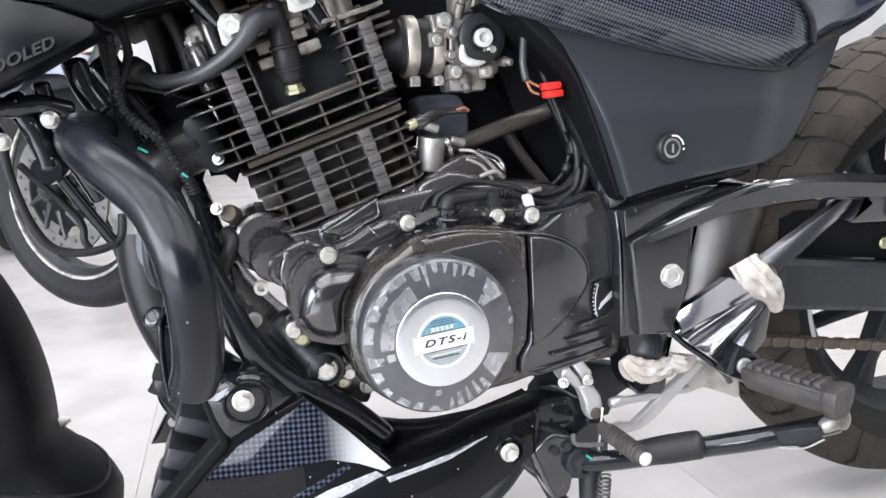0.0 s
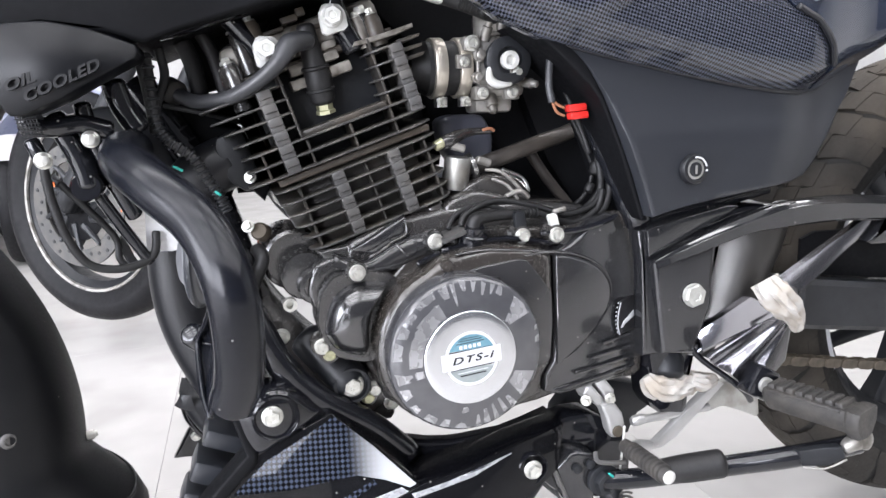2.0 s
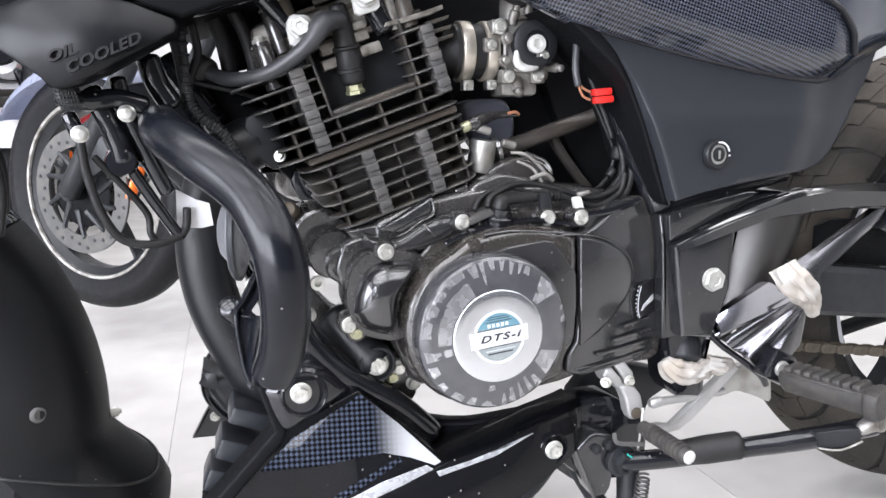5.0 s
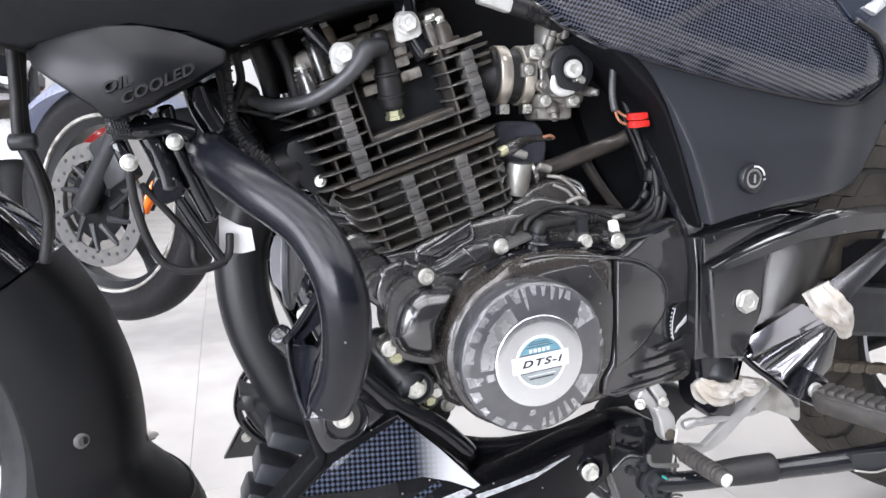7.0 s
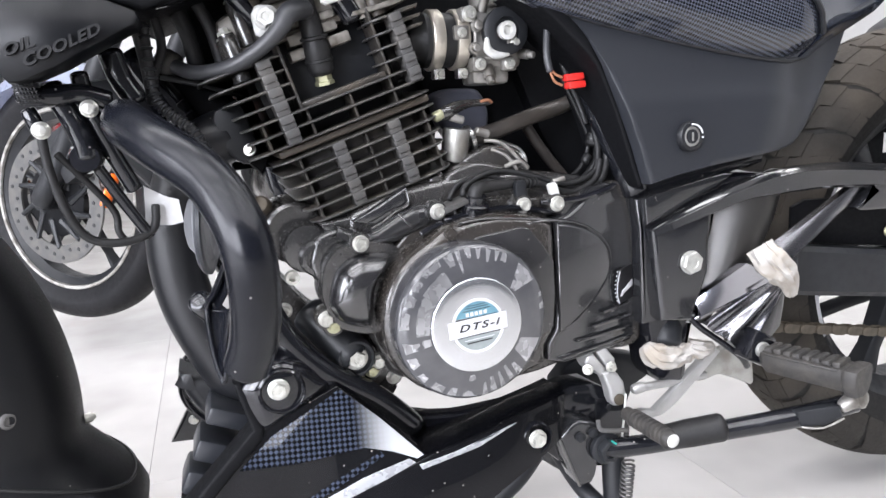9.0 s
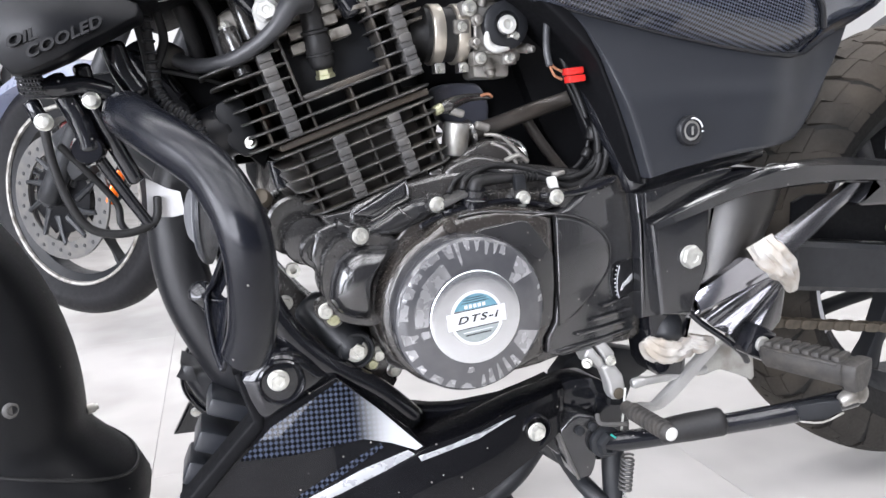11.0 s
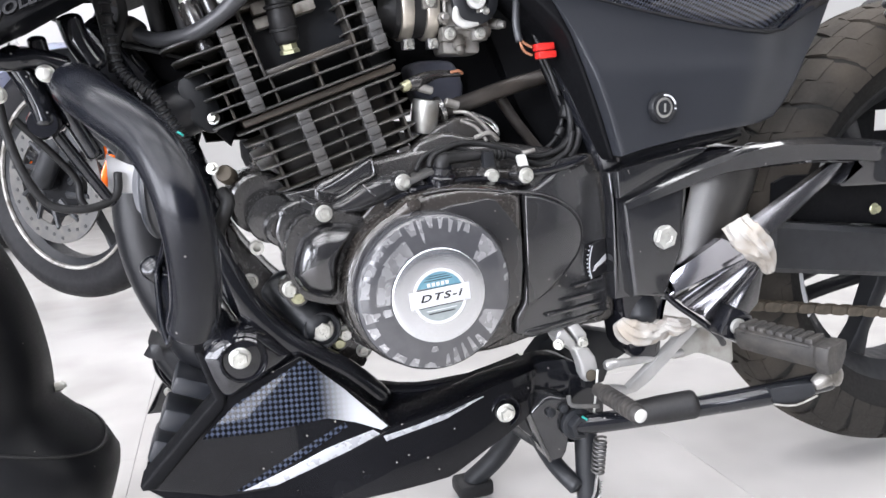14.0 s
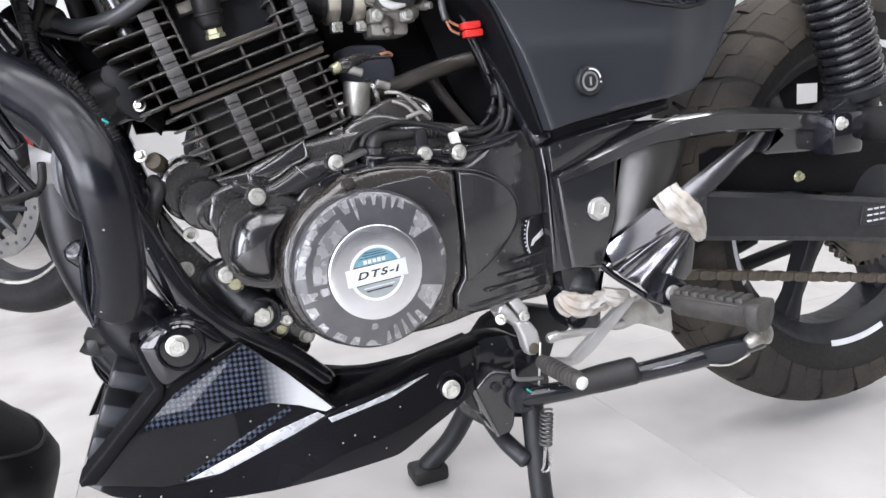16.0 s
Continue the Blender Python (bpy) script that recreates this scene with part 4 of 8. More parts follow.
    lettering("DTS-i", 0.0088, DARK_INK, Matrix.Translation((0, -0.1564, 0.0002)) @ turn @ FACING @ Matrix.Diagonal((1.5, 1, 1, 1)), cap, 0.0002, "badge_letters", 0.3, 0.0002, 1.25)
    for half, q, h, mt in ((0.0105, 0.0098, 0.0034, WHITE_INK), (0.013, 0.0146, 0.0008, DARK_INK), (0.011, 0.0168, 0.0008, DARK_INK), (0.0085, 0.0188, 0.0007, DARK_INK), (0.014, -0.0120, 0.0008, WHITE_INK), (0.012, -0.0150, 0.0012, DARK_INK)):
        n = 5 if h > 0.003 else 1
        for i in range(n):
            w = 2 * half / n
            x0 = -half + i * w
            slab(bm := B(), [(x0, q), (x0 + w * (0.72 if n > 1 else 1), q), (x0 + w * (0.72 if n > 1 else 1), q + h), (x0, q + h)], -0.154, -0.1559, 0.0002, 1, lay=lay)
            part("badge_mark", bm, mt, cap)
    return cap


def fin_plate(u0, u1, y0, y1, v, thick=0.0023, corner=0.022):
    """A cooling fin with rounded corners and a thin rounded rim."""
    out = []
    for cx, cy, a0 in ((u1 - corner, y1 - corner, 0), (u0 + corner, y1 - corner, 90), (u0 + corner, y0 + corner, 180), (u1 - corner, y0 + corner, 270)):
        for k in range(5):
            a = radians(a0 + 22.5 * k)
            out.append((cx + corner * math.cos(a), cy + corner * math.sin(a)))
    bm = B()
    rings = []
    for d, t in ((0.0012, -0.5), (0.0, -0.2), (0.0, 0.2), (0.0012, 0.5)):
        rings.append([BORE @ Vector((a, b, v + thick * t)) for a, b in inset(out, d)])
    made = rings_mesh(bm, rings)
    rim = {v for ring in made for v in ring}
    for f in bm.faces:
        if len(f.verts) == 4 and abs((BORE.to_3x3().transposed() @ f.normal).z) < 0.9 and all(v in rim for v in f.verts):
            f.material_index = 1
    return bm


def cylinder():
    cyl = part("cylinder", block(B(), -0.035, 0.085, -0.05, 0.05, -0.075, 0.012, 0.012), FIN, bike, "black finned cylinder with lighter grey fin rims")
    pitch = 0.0121
    for k in range(6):
        v = -0.0005 - pitch * k
        part("fin", fin_plate(-0.058 + 0.0022 * k, 0.106 - 0.001 * k, -0.069, 0.069, v), [FIN, FIN_EDGE], cyl)
    for u in (0.002, 0.057):
        for k in range(5):
            v = -0.0005 - pitch * (k + 0.5)
            block(bm := B(), u - 0.006, u + 0.006, -0.0722, -0.05, v - 0.0006, v + pitch * 0.5 + 0.0008, 0.0012)
            block(bm, u - 0.006, u + 0.006, -0.0702, -0.05, v - pitch * 0.5 + 0.0004, v + 0.0002, 0.0012)
            part("fin_bridge", bm, BRIDGE, cyl, "grey fin bridge")
    for u in (-0.035, 0.03, 0.09):
        for k in range(5):
            v = -0.0005 - pitch * (k + 0.5)
            block(bm := B(), u - 0.0011, u + 0.0011, -0.0635, -0.045, v - pitch * 0.5, v + pitch * 0.5, 0.0004)
            part("fin_web", bm, FIN, cyl)
    block(bm := B(), -0.05, 0.1, -0.062, 0.06, 0.0035, 0.0105, 0.002)
    part("head_gasket", bm, DUSTY, cyl, "dusty brown head joint")
    return cyl


def cylinder_head():
    head = part("cylinder_head", block(B(), -0.045, 0.088, -0.03, 0.055, 0.005, 0.1, 0.01), SATIN, bike, "black finned cylinder head")
    pitch = 0.0125
    for k in range(7):
        v = 0.0125 + pitch * k
        u0 = (-0.076, -0.073, -0.073, -0.075, -0.079, -0.085, -0.09)[k]
        if k < 3:
            part("fin", fin_plate(u0, 0.106, -0.069, 0.069, v), [FIN, FIN_EDGE], head)
        else:
            part("fin", fin_plate(u0, -0.012, -0.069, 0.069, v, corner=0.018), [FIN, FIN_EDGE], head)
            part("fin", fin_plate(0.066, 0.104, -0.069, 0.069, v, corner=0.015), [FIN, FIN_EDGE], head)
            part("fin", fin_plate(-0.02, 0.075, -0.022, 0.069, v, corner=0.015), [FIN, FIN_EDGE], head)
        if k < 6:
            block(bm := B(), -0.039, -0.026, -0.0724, -0.05, v + pitch * 0.45, v + pitch + 0.0008, 0.0012)
            block(bm, -0.039, -0.026, -0.0704, -0.05, v + 0.0004, v + pitch * 0.55, 0.0012)
            part("fin_bridge", bm, BRIDGE, head, "grey fin bridge")
        if 1 <= k < 6:
            block(bm := B(), 0.087, 0.099, -0.0724, -0.05, v + pitch * 0.45, v + pitch + 0.0008, 0.0012)
            block(bm, 0.087, 0.099, -0.0704, -0.05, v + 0.0004, v + pitch * 0.55, 0.0012)
            part("fin_bridge", bm, BRIDGE, head, "grey fin bridge")
        for u in ((-0.054, -0.012, 0.03, 0.07) if k < 2 else (-0.015, 0.072)):
            block(bm := B(), u - 0.0011, u + 0.0011, -0.0635, -0.03, v, v + pitch, 0.0004)
            part("fin_web", bm, FIN, head)
    block(bm := B(), 0.05, 0.1, -0.02, 0.05, 0.03, 0.1, 0.002)
    part("rear_port", bm, FIN, head)
    # plug seat, recess floor and rocker cover
    block(bm := B(), -0.015, 0.07, -0.06, 0.0, 0.038, 0.044, 0.002)
    part("plug_seat", bm, FIN, head, "dusty brown plug seat")
    block(bm := B(), -0.06, 0.1, -0.05, 0.055, 0.098, 0.104, 0.002)
    part("cover_joint", bm, DUSTY, head)
    block(bm := B(), -0.055, 0.095, -0.045, 0.05, 0.104, 0.135, 0.008)
    part("rocker_cover", bm, GRIMY, head, "cast alloy rocker cover")
    slope = Matrix.Rotation(-LEANED, 4, "Y")
    for x, z, w, h in ((-0.12, 0.617, 0.017, 0.0105), (-0.119, 0.604, 0.017, 0.0095), (-0.092, 0.638, 0.014, 0.0075), (-0.091, 0.628, 0.016, 0.0085), (-0.082, 0.617, 0.021, 0.010), (-0.127, 0.63, 0.012, 0.008)):
        box(bm := B(), (x, -0.04, z), (w, 0.024, h), slope, 0.0018)
        part("cover_lug", bm, GRIMY, head)
    # dark blocks whose colour stands in for the shaded gaps in the cover
    for x, z, w, h in ((-0.125, 0.66, 0.015, 0.006), (-0.115, 0.6665, 0.008, 0.007), (-0.14, 0.6495, 0.02, 0.0035), (-0.103, 0.6535, 0.012, 0.004)):
        box(bm := B(), (x, -0.046, z), (w, 0.01, h), slope, 0.001)
        part("cover_gap", bm, DUSTY, head, "dark block painted as a shaded gap in the cover")
    # rear bank of short fin ends beside the bridge
    for x0, z0, x1, z1 in ((-0.03, 0.6385, -0.008, 0.6465), (-0.027, 0.6305, -0.0055, 0.638), (-0.0245, 0.6225, -0.004, 0.63)):
        slab(bm := B(), [(x0, z0 - 0.002), (x1, z1 - 0.0022), (x1 + 0.001, z1 + 0.001), (x0, z0 + 0.0025)], 0.03, -0.056, 0.001, 2)
        part("fin_end", bm, FIN, head)
    # grimy studs, a brass-coloured collar and small cover screws
    up = (BORE.to_3x3() @ Vector((0, 0, 1))).normalized()
    for x, z, r, h, mt, kind in ((-0.157, 0.648, 0.0078, 0.010, RUST, "small"), (-0.049, 0.652, 0.0085, 0.012, DUSTY, "small"), (-0.062, 0.650, 0.006, 0.012, GRIMY, "tiny"), (-0.178, 0.612, 0.0085, 0.010, ENGINE, "small")):
        lathe(bm := B(), [(r, -0.016), (r, h * 0.6), (r * 0.86, h * 0.75), (r * 0.86, h)], (x, -0.05, z), up, 18)
        part("stud_boss", bm, mt, head)
        bolt(kind, Vector((x, -0.05, z)) + up * h, head, up)
    for u, v, r in ((-0.052, 0.108, 0.009), (-0.034, 0.135, 0.0075), (0.078, 0.115, 0.009)):
        p = BORE @ Vector((u, -0.045, v))
        up = (BORE.to_3x3() @ Vector((0, 0, 1))).normalized()
        lathe(bm := B(), [(r, -0.03), (r, 0.006), (r * 0.85, 0.008)], p, up, 20)
        part("stud_boss", bm, ENGINE, head)
        bolt("middle", p + up * 0.008, head, up)
    # dusty right shoulder of the cover
    slab(bm := B(), [(-0.072, 0.6345), (-0.05, 0.6395), (-0.03, 0.6455), (-0.0145, 0.652), (-0.0155, 0.6555), (-0.032, 0.650), (-0.05, 0.6445), (-0.070, 0.639)], 0.04, -0.062, 0.0012, 2)
    part("cover_shoulder", bm, GRIMY, head, "dusty tan cover edge")
    # spark plug and its cap
    p = Vector((-0.097, -0.045, 0.577))
    q = Vector((-0.112, -0.055, 0.653))
    d = (q - p).normalized()
    plug = B()
    lathe(plug, [(0.0092, 0), (0.0092, 0.003), (0.0078, 0.004), (0.0078, 0.012), (0.006, 0.013)], p, d, 6)
    part("spark_plug", plug, ZINC_YELLOW, head, "yellow-plated spark plug")
    tube(bm := B(), [p + d * 0.012, p + d * 0.03, p + d * 0.045, p + d * 0.06, q], [0.0112, 0.0128, 0.0105, 0.0092, 0.008], 16, 5)
    part("plug_cap", bm, RUBBER, head, "black rubber plug cap")
    for h in (0.02, 0.04):
        lathe(bm := B(), [(0.011, 0), (0.0132, 0.001), (0.0132, 0.003), (0.011, 0.004)], p + d * h, d, 20)
        part("cap_ridge", bm, RUBBER, head)
    return head


def engine_mounts():
    m = sub("engine_mount", "black engine hangers with white-marked bolts")
    for x, y, z in ((-0.148, -0.07, 0.633), (-0.09, -0.07, 0.66)):
        pl = B()
        slab(pl, rounded([(x - 0.008, z - 0.0175), (x + 0.0145, z - 0.0105), (x + 0.0125, z + 0.004), (x + 0.007, z + 0.0105), (x - 0.007, z + 0.0105), (x - 0.0115, z + 0.002)], 1), y + 0.006, y, 0.001, 2)
        part("mount_plate", pl, PAINT_WHITE, m, "white-painted hanger plate")
        bolt("painted", (x, y, z), m, spin=0.4)
    tube(bm := B(), [(-0.192, -0.05, 0.675), (-0.173, -0.05, 0.657), (-0.153, -0.05, 0.633)], 0.009, 12)
    part("hanger", bm, FRAME_PAINT, m)
    tube(bm := B(), [(-0.09, -0.05, 0.704), (-0.086, -0.05, 0.679), (-0.082, -0.05, 0.66), (-0.068, -0.05, 0.635)], 0.011, 12)
    part("hanger", bm, FRAME_PAINT, m)
    return m


crankcase()
generator_cap()
cylinder()
cylinder_head()
engine_mounts()


def carburettor():
    carb = sub("carburettor", "grimy alloy carburettor with two steel clamps")
    a, b = Vector((0, -0.02, 0.617)), Vector((0.043, -0.02, 0.617))
    ax = (b - a).normalized()
    lathe(bm := B(), [(0.021, -0.012), (0.022, 0.0), (0.0265, 0.005), (0.0265, 0.05), (0.023, 0.055)], a, ax, 36)
    part("inlet_rubber", bm, RUBBER, carb)
    for h in (0.010, 0.035):
        lathe(bm := B(), [(0.0265, 0), (0.029, 0.0006), (0.0296, 0.0015), (0.0296, 0.0115), (0.029, 0.0125), (0.0265, 0.013)], a + ax * h, ax, 44)
        part("clamp", bm, CLAMP, carb, "bright steel band clamp")
        p = a + ax * (h + 0.0065) + Vector((0.003, -0.006, -0.033))
        box(bm := B(), p, (0.011, 0.012, 0.01), None, 0.001)
        part("clamp_ear", bm, STEEL, carb)
        bolt("tiny", p + Vector((0, -0.006, 0)), carb)
    bm = B()
    box(bm, a + ax * 0.078, (0.05, 0.05, 0.06), None, 0.006)
    lathe(bm, [(0.024, 0), (0.026, 0.02)], a + ax * 0.046, ax, 28)
    part("carburettor_body", bm, CARB, carb)
    lathe(bm := B(), [(0.016, 0), (0.016, 0.03), (0.013, 0.034)], a + ax * 0.075 + Vector((0, 0, 0.02)), (0, 0, 1), 24)
    part("slide_tower", bm, CARB, carb)
    box(bm := B(), a + ax * 0.07 + Vector((0, -0.005, -0.035)), (0.04, 0.036, 0.02), None, 0.005)
    part("float_bowl", bm, CARB, carb)
    d = Vector((0.08, -0.055, 0.621))
    lathe(bm := B(), [(0.022, -0.006), (0.023, 0.0), (0.023, 0.005), (0.019, 0.007), (0.013, 0.0075), (0.012, 0.003)], d, (0, -1, 0), 36)
    part("throttle_drum", bm, SATIN, carb, "black throttle drum")
    lathe(bm := B(), [(0.0088, 0.0), (0.0088, 0.009), (0.0048, 0.0095), (0.004, 0.006)], d, (0, -1, 0), 24)
    part("drum_nut", bm, PAINT_WHITE, carb, "pale drum nut")
    tube(bm := B(), [d + Vector((-0.020, -0.004, -0.006)), d + Vector((-0.0195, -0.004, -0.017)), d + Vector((-0.011, -0.004, -0.0225)), d + Vector((0.002, -0.004, -0.022))], [0.002, 0.0042, 0.004, 0.002], 12)
    part("cable_guide", bm, PAINT_WHITE, carb, "white cable guide")
    for (x, y, z), k in (((0.046, -0.05, 0.638), "middle"), ((0.056, -0.05, 0.591), "small"), ((0.087, -0.05, 0.591), "small"), ((0.089, -0.06, 0.61), "tiny"), ((0.038, -0.05, 0.621), "tiny")):
        box(bm := B(), (x, y + 0.008, z), (0.016, 0.016, 0.014), None, 0.002)
        part("lug", bm, CARB, carb)
        bolt(k, (x, y, z), carb)
    for x, z, r, h, axis in ((0.05, 0.606, 0.0055, 0.012, (0, -1, 0)), (0.0535, 0.627, 0.0065, 0.010, (0, -1, 0)), (0.062, 0.647, 0.005, 0.014, (0.2, -0.4, 1)),
                             (0.066, 0.583, 0.006, 0.012, (0, -0.6, -1)), (0.098, 0.646, 0.006, 0.013, (0.3, -1, 0.3)), (0.104, 0.6, 0.005, 0.012, (0.6, -1, -0.2)), (0.078, 0.657, 0.0045, 0.016, (0, -0.3, 1))):
        lathe(bm := B(), [(r, -0.006), (r, h * 0.5), (r * 0.72, h * 0.55), (r * 0.72, h), (r * 0.5, h + 0.001)], (x, -0.046, z), axis, 14)
        part("body_plug", bm, CARB, carb)
    for pts in ([(0.052, -0.049, 0.645), (0.052, -0.049, 0.6)], [(0.062, -0.048, 0.597), (0.095, -0.048, 0.594)], [(0.058, -0.047, 0.646), (0.092, -0.047, 0.65)]):
        part("casting_rib", tube(B(), pts, 0.0022, 8, 3), CARB, carb)
    return carb


def pipes_and_wires():
    w = sub("pipes_and_wires", "black hoses, a brown breather pipe and a few wires")
    def run(name, pts, r, mat, label="", segs=12):
        return part(name, tube(B(), pts, r, segs), mat, w, label)
    run("breather_pipe", [(0.036, -0.03, 0.515), (0.073, -0.03, 0.524), (0.119, -0.025, 0.537), (0.158, -0.01, 0.545), (0.196, 0.02, 0.552)], 0.0085, BROWN_TUBE, "heat-browned breather pipe", 18)
    a = (0.029, -0.04, 0.514)
    lathe(bm := B(), [(0.0125, -0.016), (0.0135, -0.014), (0.0135, 0.014), (0.0125, 0.016)], a, (0.12, -0.1, 1), 28)
    part("pipe_elbow", bm, ALLOY, w, "cast alloy pipe elbow")
    lathe(bm := B(), [(0.0115, 0), (0.0138, 0.0006), (0.0138, 0.005), (0.0115, 0.0056)], (0.045, -0.032, 0.518), (1, 0, 0.32), 28)
    part("pipe_clip", bm, STEEL, w)
    run("sensor_body", [(0.005, -0.05, 0.543), (0.018, -0.05, 0.546), (0.031, -0.045, 0.551), (0.047, -0.04, 0.554), (0.07, -0.035, 0.554)], [0.004, 0.0075, 0.006, 0.004, 0.003], ENGINE)
    run("sensor_tip", [(0.005, -0.052, 0.542), (0.012, -0.052, 0.545)], 0.0052, ZINC_YELLOW, "brass sensor tip")
    run("wire", [(0.058, -0.04, 0.555), (0.066, -0.04, 0.5565), (0.071, -0.038, 0.554)], 0.0016, COPPER)
    run("hose", [(0.018, -0.085, 0.468), (0.025, -0.08, 0.478), (0.058, -0.07, 0.487), (0.099, -0.07, 0.479), (0.133, -0.075, 0.469), (0.164, -0.075, 0.478), (0.174, -0.07, 0.496), (0.175, -0.06, 0.524)], 0.0032, RUBBER)
    run("hose", [(0.026, -0.095, 0.459), (0.028, -0.095, 0.473), (0.042, -0.09, 0.475), (0.069, -0.085, 0.475)], [0.0075, 0.007, 0.0058, 0.0045], RUBBER, "rubber elbow on the case")
    run("hose", [(0.069, -0.085, 0.475), (0.096, -0.083, 0.474), (0.114, -0.083, 0.467), (0.139, -0.08, 0.461), (0.165, -0.078, 0.472), (0.173, -0.075, 0.491)], 0.0032, RUBBER)
    run("wire_loop", [(0.006, -0.08, 0.465), (0.016, -0.075, 0.477), (0.041, -0.07, 0.484), (0.069, -0.07, 0.477), (0.087, -0.07, 0.468)], 0.0028, RUBBER)
    run("wire", [(0.072, -0.04, 0.514), (0.09, -0.04, 0.505), (0.1, -0.045, 0.497), (0.101, -0.05, 0.487), (0.087, -0.055, 0.483)], 0.0022, STEEL)
    run("wire", [(0.08, -0.035, 0.514), (0.101, -0.035, 0.505), (0.106, -0.04, 0.493), (0.098, -0.05, 0.484), (0.082, -0.055, 0.481)], 0.0022, STEEL)
    run("wire_clip", [(0.114, -0.085, 0.474), (0.126, -0.085, 0.476)], 0.0026, CARB)
    run("wire", [(0.166, -0.06, 0.528), (0.159, -0.055, 0.553), (0.146, -0.05, 0.587), (0.136, -0.04, 0.626)], 0.0028, RUBBER)
    run("wire", [(0.162, -0.075, 0.464), (0.176, -0.075, 0.474), (0.184, -0.07, 0.501), (0.176, -0.065, 0.524), (0.166, -0.06, 0.558)], 0.004, RUBBER)
    run("hose", [(0.122, 0, 0.535), (0.145, 0, 0.501), (0.172, 0, 0.468)], 0.006, BROWN_TUBE)
    # cables that rise to a taped joint beside the panel
    run("cable", [(0.123, -0.06, 0.466), (0.148, -0.055, 0.465), (0.171, -0.05, 0.472), (0.183, -0.05, 0.488), (0.185, -0.05, 0.506), (0.180, -0.05, 0.517), (0.181, -0.045, 0.54), (0.172, -0.04, 0.575)], 0.004, RUBBER)
    run("cable", [(0.135, -0.05, 0.472), (0.156, -0.045, 0.473), (0.171, -0.045, 0.486), (0.177, -0.045, 0.502), (0.178, -0.045, 0.513), (0.165, -0.04, 0.547), (0.152, -0.035, 0.578)], 0.0024, RUBBER)
    run("cable_tape", [(0.178, -0.052, 0.506), (0.180, -0.052, 0.516)], 0.0075, RUBBER, "taped cable joint", 14)
    run("cable_tape", [(0.169, -0.052, 0.488), (0.173, -0.052, 0.494)], 0.005, RUBBER)
    # red connector with two orange wires
    c = Vector((0.138, -0.085, 0.57))
    for dz in (-0.0037, 0.0037):
        box(bm := B(), c + Vector((0.002 * (dz < 0), 0, dz)), (0.019, 0.012, 0.007), Matrix.Rotation(radians(-4), 4, "Y"), 0.0018)
        part("connector", bm, RED, w, "red plastic wire connector")
        run("wire", [c + Vector((-0.012, 0, dz)), c + Vector((-0.02, 0, dz + 0.004)), c + Vector((-0.025, 0, 0.012 + dz * 0.4))], 0.0013, COPPER)
    run("wire", [c + Vector((-0.025, 0, 0.01)), c + Vector((-0.027, 0.002, 0.026)), c + Vector((-0.024, 0.006, 0.05))], 0.0036, HOSE)
    # ignition lead with its rubber end
    run("ignition_lead", [(-0.111, -0.06, 0.641), (-0.128, -0.075, 0.636), (-0.139, -0.08, 0.621), (-0.158, -0.075, 0.605), (-0.182, -0.065, 0.593), (-0.21, -0.045, 0.591), (-0.228, -0.025, 0.6)], [0.008, 0.0092, 0.0072, 0.0064, 0.0064, 0.0064, 0.0064], HOSE, "grey rubber ignition lead", 16)
    run("lead_end", [(-0.227, -0.026, 0.599), (-0.234, -0.018, 0.604)], 0.0115, PEG, "brown rubber lead end", 18)
    run("cable", [(-0.398, -0.06, 0.687), (-0.403, -0.06, 0.649), (-0.405, -0.06, 0.606), (-0.407, -0.06, 0.57), (-0.399, -0.06, 0.543), (-0.395, -0.055, 0.506), (-0.403, -0.05, 0.467)], 0.0045, RUBBER)
    run("cable", [(-0.398, -0.05, 0.65), (-0.403, -0.05, 0.597), (-0.402, -0.05, 0.561), (-0.393, -0.05, 0.524), (-0.397, -0.045, 0.485)], 0.0032, RUBBER)
    run("cable_band", [(-0.412, -0.062, 0.566), (-0.396, -0.062, 0.566)], 0.007, SATIN)
    run("horn_wire", [(-0.326, -0.09, 0.543), (-0.325, -0.085, 0.516), (-0.318, -0.08, 0.482), (-0.305, -0.075, 0.459), (-0.28, -0.07, 0.453), (-0.258, -0.06, 0.46), (-0.254, -0.055, 0.48)], 0.0036, RUBBER)
    run("horn_wire", [(-0.319, -0.08, 0.529), (-0.288, -0.06, 0.482), (-0.285, -0.06, 0.461), (-0.28, -0.06, 0.452)], 0.003, RUBBER)
    run("wire", [(-0.237, -0.04, 0.637), (-0.234, -0.04, 0.613), (-0.243, -0.045, 0.588), (-0.243, -0.05, 0.566)], 0.004, RUBBER)
    run("wire", [(-0.252, -0.05, 0.627), (-0.248, -0.05, 0.598), (-0.246, -0.05, 0.566)], 0.0045, RUBBER)
    run("wire", [(-0.238, -0.03, 0.589), (-0.204, -0.03, 0.581), (-0.171, -0.02, 0.571)], 0.0025, RUBBER)
    for k in range(7):
        a, b = (Vector(v) for v in [(0.07, -0.085, 0.475), (0.096, -0.083, 0.474)])
        lathe(bm := B(), [(0.0034, -0.0012), (0.0052, -0.0006), (0.0052, 0.0006), (0.0034, 0.0012)], a.lerp(b, k / 6), (b - a), 14)
        part("hose_ridge", bm, RUBBER, w)
    run("wire", [(0.053, -0.06, 0.663), (0.065, -0.06, 0.672), (0.081, -0.055, 0.675), (0.098, -0.05, 0.668)], 0.0038, RUBBER)
    for k in range(6):
        a, b = (Vector(v) for v in [(0.033, -0.058, 0.674), (0.06, -0.058, 0.667)])
        lathe(bm := B(), [(0.0045, -0.0014), (0.0066, -0.0007), (0.0066, 0.0007), (0.0045, 0.0014)], a.lerp(b, k / 5), (b - a), 14)
